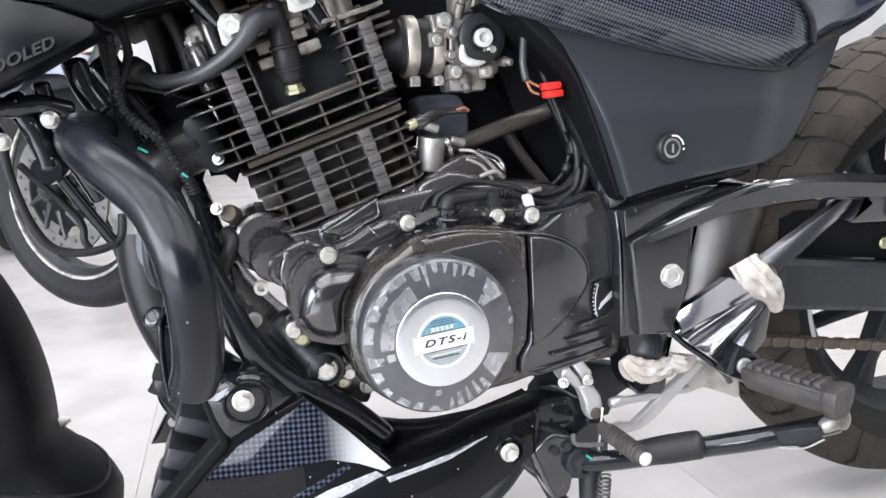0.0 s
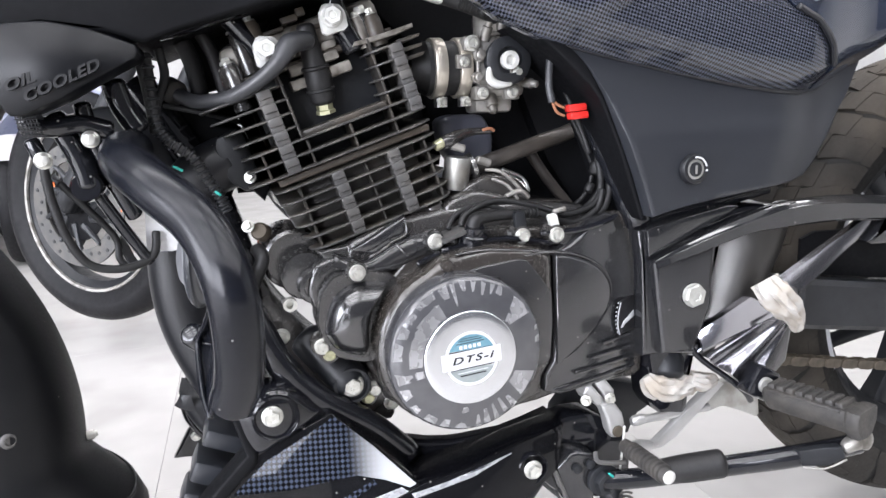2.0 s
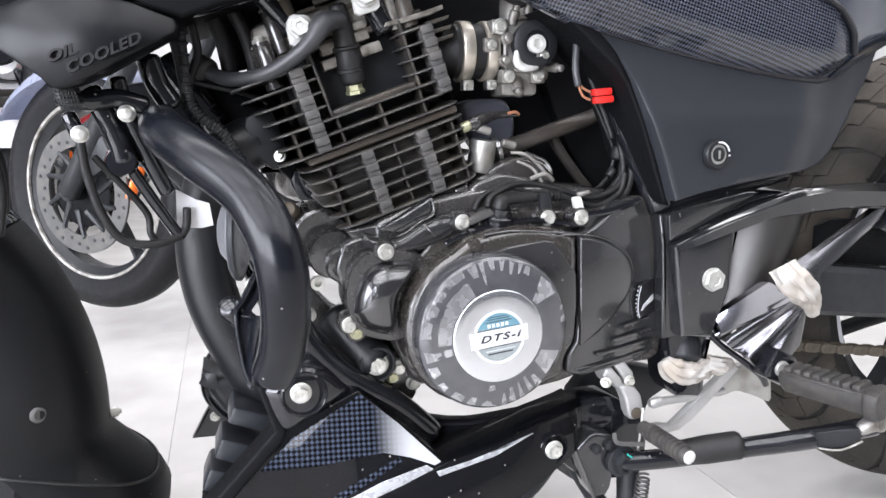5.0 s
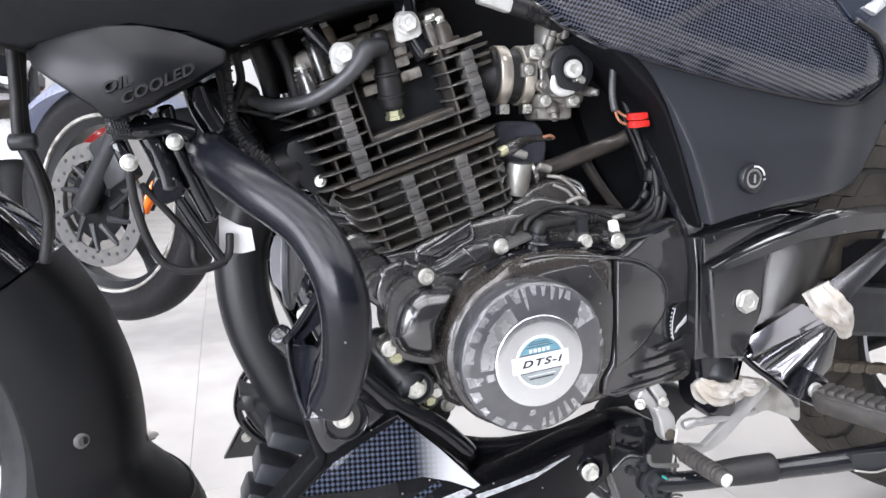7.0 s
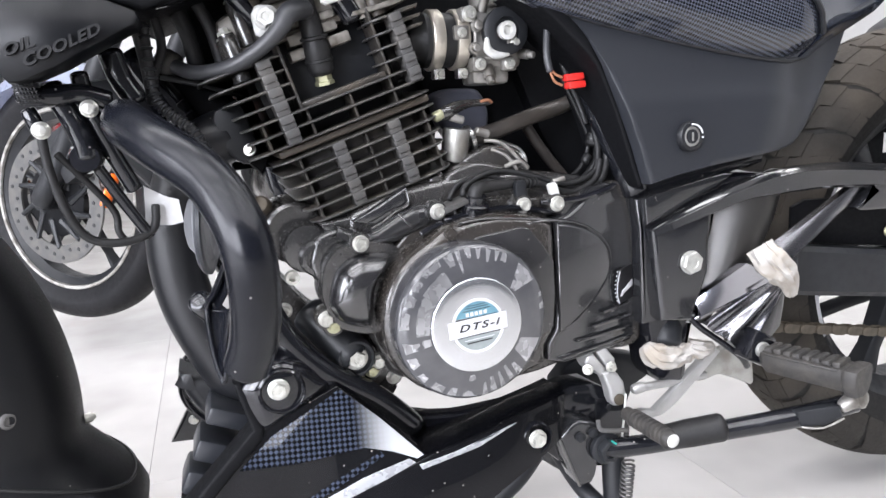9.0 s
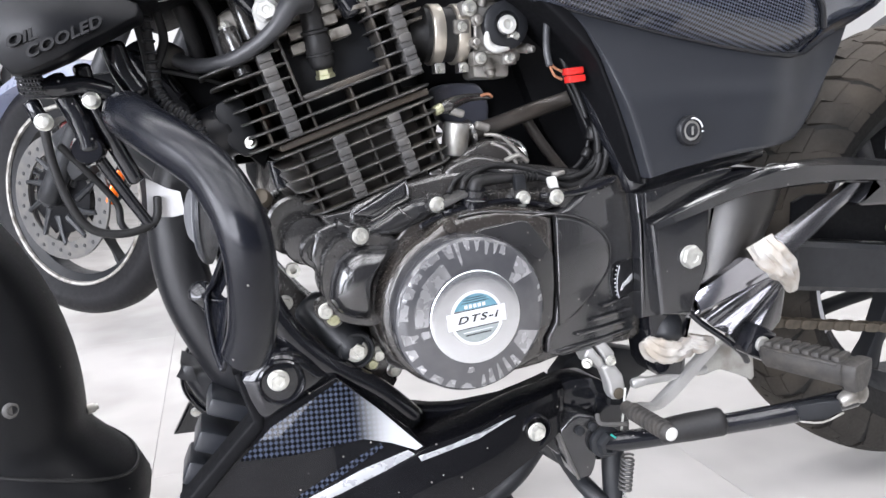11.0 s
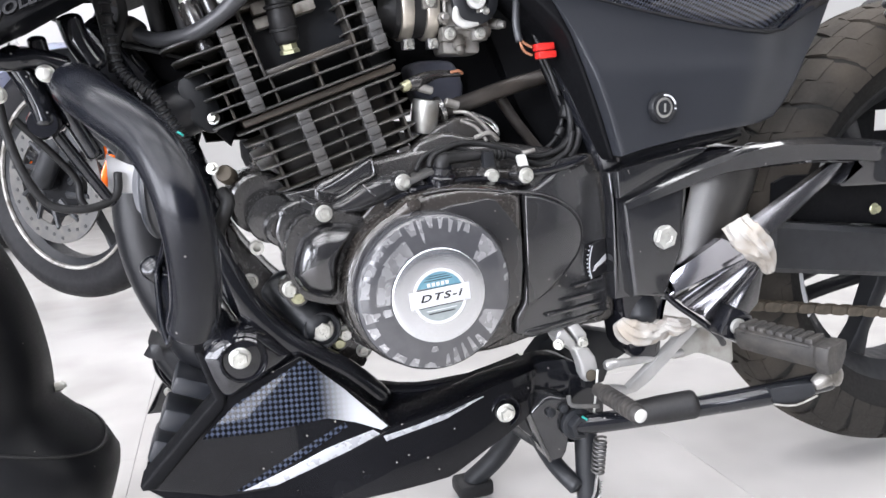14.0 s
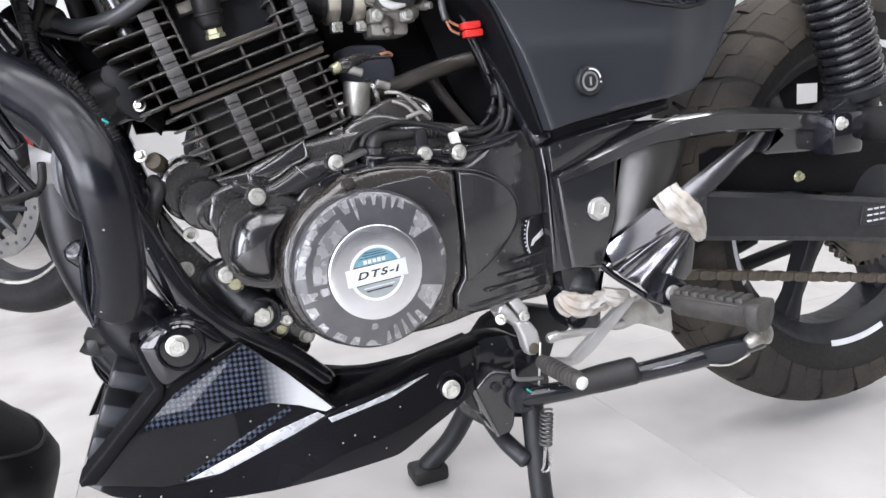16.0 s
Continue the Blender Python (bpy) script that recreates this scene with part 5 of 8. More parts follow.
        part("hose_ridge", bm, RUBBER, w)
    for pts, r in (([(0.053, -0.06, 0.517), (0.066, -0.065, 0.515), (0.079, -0.066, 0.505), (0.091, -0.066, 0.491)], 0.0019), ([(0.059, -0.062, 0.508), (0.073, -0.066, 0.501), (0.083, -0.068, 0.487)], 0.0017), ([(0.07, -0.07, 0.491), (0.085, -0.07, 0.495), (0.094, -0.07, 0.488)], 0.0024)):
        run("bare_wire", pts, r, CARB, "twisted dull wire ends")
    for p in ((0.022, -0.05, 0.542), (0.0486, -0.05, 0.5268)):
        run("wire_joint", [Vector(p) + Vector((k * 0.006, 0, -k * 0.002)) for k in range(3)], 0.0042, CARB)
    # ridged loom past the head of the guard
    loom = smooth_path([(-0.246, -0.052, 0.631), (-0.245, -0.052, 0.598), (-0.243, -0.052, 0.571), (-0.234, -0.053, 0.557), (-0.217, -0.054, 0.543), (-0.206, -0.054, 0.522), (-0.197, -0.053, 0.506), (-0.193, -0.052, 0.494)], 8)
    run("loom", loom[::4], 0.0042, RUBBER, "ridged black wire loom")
    for i in range(1, len(loom) - 1, 2):
        lathe(bm := B(), [(0.0042, -0.0014), (0.0056, -0.0007), (0.0056, 0.0007), (0.0042, 0.0014)], loom[i], loom[i + 1] - loom[i - 1], 12)
        part("loom_ridge", bm, SATIN, w)
    for p, q in (((-0.2335, -0.060, 0.5365), (-0.2265, -0.060, 0.5325)), ((-0.201, -0.060, 0.5125), (-0.197, -0.060, 0.509))):
        run("teal_tape", [p, q], 0.0012, GREEN_MARK, "scrap of teal tape", 8)
    slab(bm := B(), [(-0.216, 0.54), (-0.192, 0.556), (-0.161, 0.515), (-0.171, 0.508), (-0.21, 0.521)], -0.014, -0.022, 0.002, 2, 1)
    part("loom_plate", bm, HANGER, w, "black bracket plate")
    lathe(bm := B(), [(0.0085, -0.012), (0.0085, 0.0), (0.007, 0.003), (0.0045, 0.003)], (-0.166, -0.045, 0.472), (-0.3, -0.9, 0.3), 18)
    part("oil_fitting", bm, RUST, w, "rusty brown fitting")
    bolt("small", (-0.176, -0.05, 0.478), w, (-0.3, -0.9, 0.3))
    # drain pipe beside the starter
    run("oil_hose", [(-0.17, -0.04, 0.455), (-0.166, -0.05, 0.446), (-0.173, -0.05, 0.43), (-0.18, -0.05, 0.41), (-0.178, -0.045, 0.398)], 0.0065, RUBBER)
    return w


def dark_filling():
    """Near-black sheets that stand in for the shade behind the engine, with the parts among them."""
    d = sub("dark_filler", "near-black sheets for the shade behind the engine, with hoses and exhaust header")
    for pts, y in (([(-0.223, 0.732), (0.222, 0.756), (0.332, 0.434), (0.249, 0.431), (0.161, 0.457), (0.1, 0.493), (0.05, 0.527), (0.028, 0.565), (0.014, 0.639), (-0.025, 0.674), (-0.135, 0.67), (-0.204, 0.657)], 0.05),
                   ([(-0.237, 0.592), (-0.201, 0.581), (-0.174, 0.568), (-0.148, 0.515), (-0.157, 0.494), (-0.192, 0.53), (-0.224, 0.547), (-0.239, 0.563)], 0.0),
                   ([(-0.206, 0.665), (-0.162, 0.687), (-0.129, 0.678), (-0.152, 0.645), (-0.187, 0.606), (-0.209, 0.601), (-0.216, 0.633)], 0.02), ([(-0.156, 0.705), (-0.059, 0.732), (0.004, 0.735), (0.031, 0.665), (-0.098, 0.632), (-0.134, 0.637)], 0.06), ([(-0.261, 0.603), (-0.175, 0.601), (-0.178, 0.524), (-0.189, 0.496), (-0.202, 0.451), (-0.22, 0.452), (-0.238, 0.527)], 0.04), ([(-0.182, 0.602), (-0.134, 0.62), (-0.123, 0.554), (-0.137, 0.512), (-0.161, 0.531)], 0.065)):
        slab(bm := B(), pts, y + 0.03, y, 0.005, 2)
        part("cover", bm, DULL_BLACK, d)
    for a, r in (([(-0.218, -0.02, 0.644), (-0.211, -0.02, 0.625), (-0.207, -0.02, 0.599)], 0.008), ([(-0.201, -0.03, 0.649), (-0.192, -0.03, 0.629), (-0.185, -0.03, 0.596)], 0.006), ([(-0.176, -0.035, 0.639), (-0.172, -0.035, 0.614), (-0.168, -0.035, 0.594)], 0.005), ([(0.071, 0, 0.659), (0.11, 0, 0.666), (0.152, 0, 0.637)], 0.012), ([(-0.009, -0.04, 0.692), (0.022, -0.05, 0.681), (0.05, -0.055, 0.671), (0.071, -0.05, 0.664)], 0.009)):
        part("hose", tube(B(), a, r, 12), RUBBER, d)
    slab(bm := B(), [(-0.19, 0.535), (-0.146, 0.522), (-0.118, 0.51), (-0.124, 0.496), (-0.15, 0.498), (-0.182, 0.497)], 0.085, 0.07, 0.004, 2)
    part("cover", bm, DULL_BLACK, d)
    slab(bm := B(), [(-0.02, 0.50), (0.045, 0.515), (0.06, 0.60), (0.03, 0.65), (-0.01, 0.64)], 0.1, 0.07, 0.005, 2)
    part("cover", bm, SATIN, d)
    slab(bm := B(), [(0.028, 0.566), (0.045, 0.572), (0.083, 0.571), (0.094, 0.545), (0.09, 0.52), (0.078, 0.506), (0.052, 0.508), (0.034, 0.535)], 0.045, 0.02, 0.008, 4, 2)
    part("inner_tray", bm, TRAY, d, "bluish grey plastic tray")
    box(bm := B(), (-0, -0.055, 0.683), (0.034, 0.012, 0.012), Matrix.Rotation(radians(16), 4, "Y"), 0.002)
    part("white_plug", bm, PAINT_WHITE, d, "white plastic plug")
    slab(bm := B(), [(-0.201, 0.556), (-0.174, 0.569), (-0.159, 0.519), (-0.173, 0.507), (-0.19, 0.519)], 0.03, -0.035, 0.004, 2, 1)
    part("front_block", bm, SATIN, d)
    bolt("small", (-0.17, -0.045, 0.522), d, (-0.3, -0.9, 0.2))
    part("exhaust_pipe", tube(B(), [(-0.187, -0.01, 0.536), (-0.22, -0.01, 0.518), (-0.241, 0, 0.471), (-0.246, 0, 0.426), (-0.24, 0, 0.379), (-0.222, 0, 0.33), (-0.193, 0, 0.278), (-0.149, 0, 0.234)], 0.0255, 24), MATTE, d, "matt black exhaust header")
    return d


carburettor()
pipes_and_wires()
dark_filling()


# ---- bodywork
def panel_depth(x, z):
    """The panel's face: upright below, leaning in above a soft crease, turned inwards at its rear end."""
    up = max(0.0, z - 0.535)
    return -0.1275 + 0.17 * up * ease(z, 0.53, 0.56) + 0.024 * ease(x + 0.25 * (0.58 - z), 0.345, 0.45) + 0.03 * max(0.0, 0.18 - x)


def side_panel():
    bottom = [(0.199, 0.468), (0.231, 0.475), (0.276, 0.482), (0.326, 0.488), (0.362, 0.4905), (0.388, 0.496)]
    right = [(0.388, 0.496), (0.404, 0.5085), (0.421, 0.5315), (0.437, 0.556), (0.457, 0.582), (0.472, 0.608), (0.478, 0.619)]
    left = [(0.199, 0.468), (0.187, 0.505), (0.171, 0.546), (0.155, 0.582), (0.138, 0.61), (0.121, 0.626), (0.112, 0.632)]
    top = [(0.112, 0.632), (0.148, 0.62), (0.221, 0.603), (0.281, 0.591), (0.337, 0.582), (0.372, 0.579), (0.398, 0.582), (0.424, 0.592), (0.452, 0.605), (0.478, 0.619)]
    shell(bm := B(), bottom, right, top, left, panel_depth, 40, 20)
    panel = part("side_panel", bm, PLASTIC, bike, "dark grey matt plastic side panel with a key lock", sharp=50)
    slab(bm := B(), [(0.067, 0.653), (0.11, 0.636), (0.134, 0.616), (0.152, 0.589), (0.168, 0.552), (0.185, 0.512), (0.2, 0.466), (0.196, 0.462), (0.186, 0.488), (0.168, 0.54), (0.146, 0.588), (0.1, 0.629)], -0.03, -0.112, 0.003, 3, 1)
    part("inner_edge", bm, DULL_BLACK, panel)
    x, y, z = (0.24, -0.13, 0.511)
    lathe(bm := B(), [(0.0148, 0.0), (0.0148, 0.004), (0.0135, 0.0062), (0.0105, 0.0068), (0.0098, 0.004)], (x, y + 0.002, z), (0.06, -1, 0.03), 36)
    part("lock_bezel", bm, MATTE, panel)
    lathe(bm := B(), [(0.0098, 0.003), (0.0096, 0.0055), (0.0075, 0.0058), (0.0072, 0.005)], (x, y + 0.002, z), (0.06, -1, 0.03), 32)
    part("key_lock", bm, ALLOY, panel, "metal key lock")
    lathe(bm := B(), [(0.007, 0.004), (0.0068, 0.0062), (0.006, 0.0066)], (x, y + 0.002, z), (0.06, -1, 0.03), 28)
    part("lock_barrel", bm, SATIN, panel)
    box(bm := B(), (x, y - 0.0047, z), (0.002, 0.0012, 0.008))
    part("key_slot", bm, ALLOY, panel)
    arc = [(x + 0.0118 * math.cos(radians(d)), y - 0.0048, z + 0.0118 * math.sin(radians(d))) for d in range(15, 96, 16)]
    part("bezel_mark", tube(B(), arc, 0.0009, 6, 2), WHITE_INK, panel, "white arc on the bezel")
    box(bm := B(), (x + 0.0118, y - 0.0048, z - 0.0012), (0.0016, 0.0012, 0.0016))
    part("bezel_mark", bm, WHITE_INK, panel)
    return panel


def cowl_depth(x, z):
    """The cowl swells out above its lower edge, then leans in towards the tank."""
    edge = float(np.interp(x, [0.0, 0.1, 0.148, 0.221, 0.281, 0.337, 0.372, 0.4, 0.45, 0.5], [0.69, 0.633, 0.62, 0.603, 0.591, 0.582, 0.579, 0.583, 0.604, 0.625]))
    h = max(0.0, z - edge)
    swell = 0.026 * ease(h, -0.006, 0.026) - 0.55 * max(0.0, h - 0.045) ** 1.35
    lobe = 0.006 * ease(z - 0.643 - 0.42 * (x - 0.115), 0.0, 0.008) * ease(x, 0.11, 0.14)
    return -0.117 - swell - lobe + 0.024 * ease(x + 0.25 * (0.58 - z), 0.345, 0.45)


def tail_cowl():
    low = [(0.0, 0.69), (0.05, 0.654), (0.09, 0.637), (0.115, 0.6305), (0.148, 0.6215), (0.221, 0.6045), (0.281, 0.5925), (0.337, 0.5835), (0.372, 0.5805), (0.386, 0.5825)]
    end = [(0.386, 0.5825), (0.394, 0.602), (0.39, 0.622), (0.369, 0.646), (0.339, 0.661), (0.315, 0.69), (0.305, 0.76)]
    shell(bm := B(), low, end, [(-0.05, 0.76), (0.305, 0.76)], [(0.0, 0.69), (-0.05, 0.76)], cowl_depth, 46, 26)
    cowl = part("tail_cowl", bm, CARBON, bike, "glossy carbon-weave tank side cowl", sharp=50)
    lower = [(0.387, 0.5835), (0.398, 0.5835), (0.424, 0.5935), (0.452, 0.6065), (0.48, 0.6205), (0.5, 0.632)]
    shell(bm := B(), lower, [(0.5, 0.632), (0.51, 0.76)], [(0.307, 0.76), (0.51, 0.76)], [(0.387, 0.5835), (0.396, 0.602), (0.392, 0.622), (0.371, 0.648), (0.341, 0.663), (0.317, 0.69), (0.307, 0.76)], lambda x, z: cowl_depth(x, z) - 0.002, 24, 20)
    part("seat_cowl", bm, NAVY, cowl, "glossy navy seat cowl", sharp=50)
    rim = [(x, panel_depth(x, z) - 0.0005, z) for x, z in along(low[3:] + lower, 40)]
    part("cowl_trim", tube(B(), rim, 0.0027, 8, 2), MATTE, cowl, "black rubber edge")
    slot = [(x, cowl_depth(x, z) - 0.003, z) for x, z in along([(0.394, 0.606), (0.388, 0.625), (0.368, 0.648), (0.345, 0.6605)], 12)]
    part("cowl_slot", tube(B(), slot, 0.0042, 8, 2, flat=0.7), MATTE, cowl, "black mesh slot")
    # bright grab plate on the seat cowl
    plate = [(0.352, 0.6725), (0.372, 0.681), (0.43, 0.703), (0.432, 0.693), (0.38, 0.674), (0.366, 0.6655)]
    plate3(bm := B(), [(x, cowl_depth(x, z) - 0.008, z) for x, z in plate], 0.006, 0.0015, 2)
    part("cowl_plate", bm, SILVER_TRIM, cowl, "silver plate on the seat cowl")
    return cowl


def shroud():
    top = [(-0.386, 0.634), (-0.374, 0.6375), (-0.347, 0.6445), (-0.328, 0.6475), (-0.304, 0.6475), (-0.277, 0.6425), (-0.2475, 0.632)]
    right = [(-0.2485, 0.6225), (-0.2465, 0.627), (-0.2475, 0.632)]
    bottom = [(-0.334, 0.583), (-0.325, 0.5835), (-0.3, 0.5935), (-0.27, 0.61), (-0.2485, 0.6225)]
    left = [(-0.334, 0.583), (-0.34, 0.591), (-0.354, 0.601), (-0.368, 0.611), (-0.381, 0.62), (-0.386, 0.634)]
    def face(x, z):
        return -0.1365 + 5.6 * (x + 0.303) ** 2 + 9.0 * (z - 0.607) ** 2 - 0.04 * (z - 0.6)
    cover = part("radiator_shroud", shell(B(), bottom, right, top, left, face, 36, 18, 0.045), SHROUD, bike, "satin black cover with embossed oil cooler lettering", sharp=55)
    for words, x, z, ang in (("OIL", -0.3235, 0.605, 19), ("COOLED", -0.296, 0.605, 24)):
        lettering(words, 0.0104, EMBOSS, Matrix.Translation((x, face(x, z) - 0.0009, z)) @ Matrix.Rotation(radians(-6), 4, "X") @ Matrix.Rotation(radians(-ang), 4, "Y") @ FACING @ Matrix.Diagonal((1.28, 1, 1, 1)), cover, 0.0018, "embossed_letters", 0.35, 0.00035, 1.05)
    # black tank edge above it
    slab(bm := B(), [(-0.465, 0.738), (-0.465, 0.65), (-0.388, 0.633), (-0.353, 0.641), (-0.313, 0.649), (-0.268, 0.643), (-0.242, 0.635), (-0.216, 0.645), (-0.133, 0.67), (-0.033, 0.702), (0.019, 0.778)], 0.1, -0.1, 0.004, 3, 0)
    part("tank_underside", bm, DULL_BLACK, bike, "glossy black lower edge of the tank")
    tube(bm := B(), [(-0.34, -0.06, 0.66), (-0.29, -0.08, 0.652), (-0.247, -0.085, 0.65), (-0.214, -0.08, 0.657), (-0.166, -0.075, 0.674), (-0.116, -0.07, 0.69), (-0.013, -0.05, 0.723)], 0.0135, 14)
    part("frame_spine", bm, FRAME_PAINT, bike)
    # brackets under the shroud
    br = sub("horn_bracket", "black brackets and bolts below the shroud")
    for pts, r in (([(-0.316, -0.08, 0.581), (-0.305, -0.08, 0.556), (-0.299, -0.08, 0.538), (-0.297, -0.08, 0.526)], 0.009), ([(-0.296, -0.075, 0.59), (-0.291, -0.075, 0.56), (-0.28, -0.07, 0.527), (-0.268, -0.065, 0.497)], 0.007), ([(-0.273, -0.06, 0.607), (-0.268, -0.06, 0.588), (-0.258, -0.06, 0.569)], 0.010), ([(-0.336, -0.09, 0.577), (-0.316, -0.09, 0.573), (-0.297, -0.085, 0.575), (-0.277, -0.08, 0.569)], 0.008), ([(-0.333, -0.085, 0.563), (-0.328, -0.085, 0.548)], 0.006), ([(-0.298, -0.075, 0.528), (-0.286, -0.07, 0.503), (-0.261, -0.06, 0.455)], 0.005)):
        part("bracket_bar", tube(B(), pts, r, 12), FRAME_PAINT, br)
    lathe(bm := B(), [(0.012, -0.02), (0.013, 0), (0.011, 0.006)], (-0.299, -0.08, 0.525), (0, -1, 0), 20)
    part("bracket_bush", bm, GLOSS, br)
    for p in [(-0.29, -0.09, 0.563), (-0.325, -0.092, 0.548)]:
        lathe(bm := B(), [(0.0068, 0), (0.0068, 0.0018), (0.0058, 0.0025), (0.0056, 0.0055), (0.0042, 0.007), (0.001, 0.0075)], p, (0, -1, 0), 24)
        part("cap_nut", bm, ZINC, br, "pale domed nut")
    slab(bm := B(), [(-0.322, 0.587), (-0.25, 0.597), (-0.243, 0.558), (-0.216, 0.481), (-0.206, 0.441), (-0.228, 0.442), (-0.263, 0.494), (-0.287, 0.521), (-0.311, 0.543)], 0.05, 0.0, 0.006, 2, 1)
    part("cooler_block", bm, SATIN, br, "dark oil cooler block")
    o = Vector((-0.337, -0.105, 0.583))
    for k in range(7):
        tube(bm := B(), [o + Vector((k * 0.0022, 0, 0)), o + Vector((k * 0.0022 + 0.004, 0, -0.016))], 0.0006, 6)
        part("grille_wire", bm, EMBOSS, br)
    for k in range(6):
        tube(bm := B(), [o + Vector((k * 0.0008 - 0.001, -0.001, -k * 0.003)), o + Vector((k * 0.0008 + 0.0145, -0.001, -k * 0.003))], 0.0006, 6)
        part("grille_wire", bm, EMBOSS, br)
    slab(bm := B(), [(o.x - 0.002, o.z + 0.002), (o.x + 0.0155, o.z + 0.002), (o.x + 0.0195, o.z - 0.017), (o.x + 0.004, o.z - 0.017)], o.y + 0.012, o.y + 0.009, 0.0006, 1)
    part("grille_back", bm, SATIN, br)
    return cover


FSCREW = Vector((-0.389, -0.064, 0.311))
FBOLT = Vector((-0.346, 0.02, 0.27))

def front_end():
    wheel(bike, "front_wheel", FRONT_AXLE, 0.292, 0.044, 0.222, 6, TYRE_NEW, SATIN)
    fend = None
    for name, mat, a0, a1, label in (("front_fender", MATTE, -23, 34, "matt black rear half of the front mudguard"), ("fender_front", GLOSS, 34.4, 135, "glossy black front of the mudguard")):
        bm = B()
        rows = []
        n = 28
        lines = [(a0 + (a1 - a0) * i / n, 0.0) for i in range(n + 1)]
        if a0 < 0:
            lines = [(-24.5, 0.055), (-25, 0.03), (-24.6, 0.012)] + lines
        for deg, tuck in lines:
            a = radians(deg)
            t = min(1, max(0, (-deg - 4) / 12))
            flare = 0.064 * t * t * (3 - 2 * t)
            ring = []
            for j in range(17):
                s = -1 + j / 8
                r = 0.318 + flare * (1 - 0.35 * s * s) - tuck - (0.05 + 0.03 * max(0, math.cos(a))) * abs(s) ** 2.6
                y = (0.071 + 0.012 * t) * math.sin(s * math.pi / 2 * 0.98)
                ring.append((FRONT_AXLE[0] + r * math.cos(a), y, FRONT_AXLE[2] + r * math.sin(a)))
            rows.append(ring)
        rings_mesh(bm, rows, False, False, closed=False)
        bmesh.ops.solidify(bm, geom=bm.faces[:], thickness=-0.004)
        ob = part(name, bm, mat, bike if fend is None else fend, label, sharp=50)
        fend = fend or ob
    seam = []
    for j in range(17):
        q = -1 + j / 8
        a = radians(-7 - 5 * (1 - q * q))
        t = min(1, max(0, (-math.degrees(a) - 4) / 12))
        r = 0.3185 + 0.064 * t * t * (3 - 2 * t) * (1 - 0.35 * q * q) - (0.05 + 0.03 * math.cos(a)) * abs(q) ** 2.6
        seam.append((FRONT_AXLE[0] + r * math.cos(a), (0.0715 + 0.012 * t) * math.sin(q * math.pi / 2 * 0.98), FRONT_AXLE[2] + r * math.sin(a)))
    part("flap_seam", tube(B(), seam, 0.0016, 8, 3), RUBBER, fend, "rounded edge of the rubber flap")
    for p in (FSCREW,):
        lathe(bm := B(), [(0.0075, -0.004), (0.0075, 0.001), (0.006, 0.0026), (0.0042, 0.003), (0.0036, 0.0018)], p, (0.5, -0.85, 0), 18)
        part("fender_screw", bm, BRIDGE, fend, "dark screw")
    p = FBOLT
    lathe(bm := B(), [(0.0048, -0.004), (0.0048, 0.0035), (0.003, 0.0045), (0.003, 0.007)], p, (0.8, 0.5, 0), 14)
    part("fender_bolt", bm, ZINC, fend, "small zinc bolt")
    for side in (-1, 1):
        tube(bm := B(), [(FRONT_AXLE[0] + 0.0, side * 0.095, FRONT_AXLE[2]), (FRONT_AXLE[0] + 0.10, side * 0.095, FRONT_AXLE[2] + 0.22), (FRONT_AXLE[0] + 0.23, side * 0.095, FRONT_AXLE[2] + 0.5)], [0.026, 0.025, 0.017], 20)
        part("fork_leg", bm, GLOSS, bike, "glossy black fork leg")


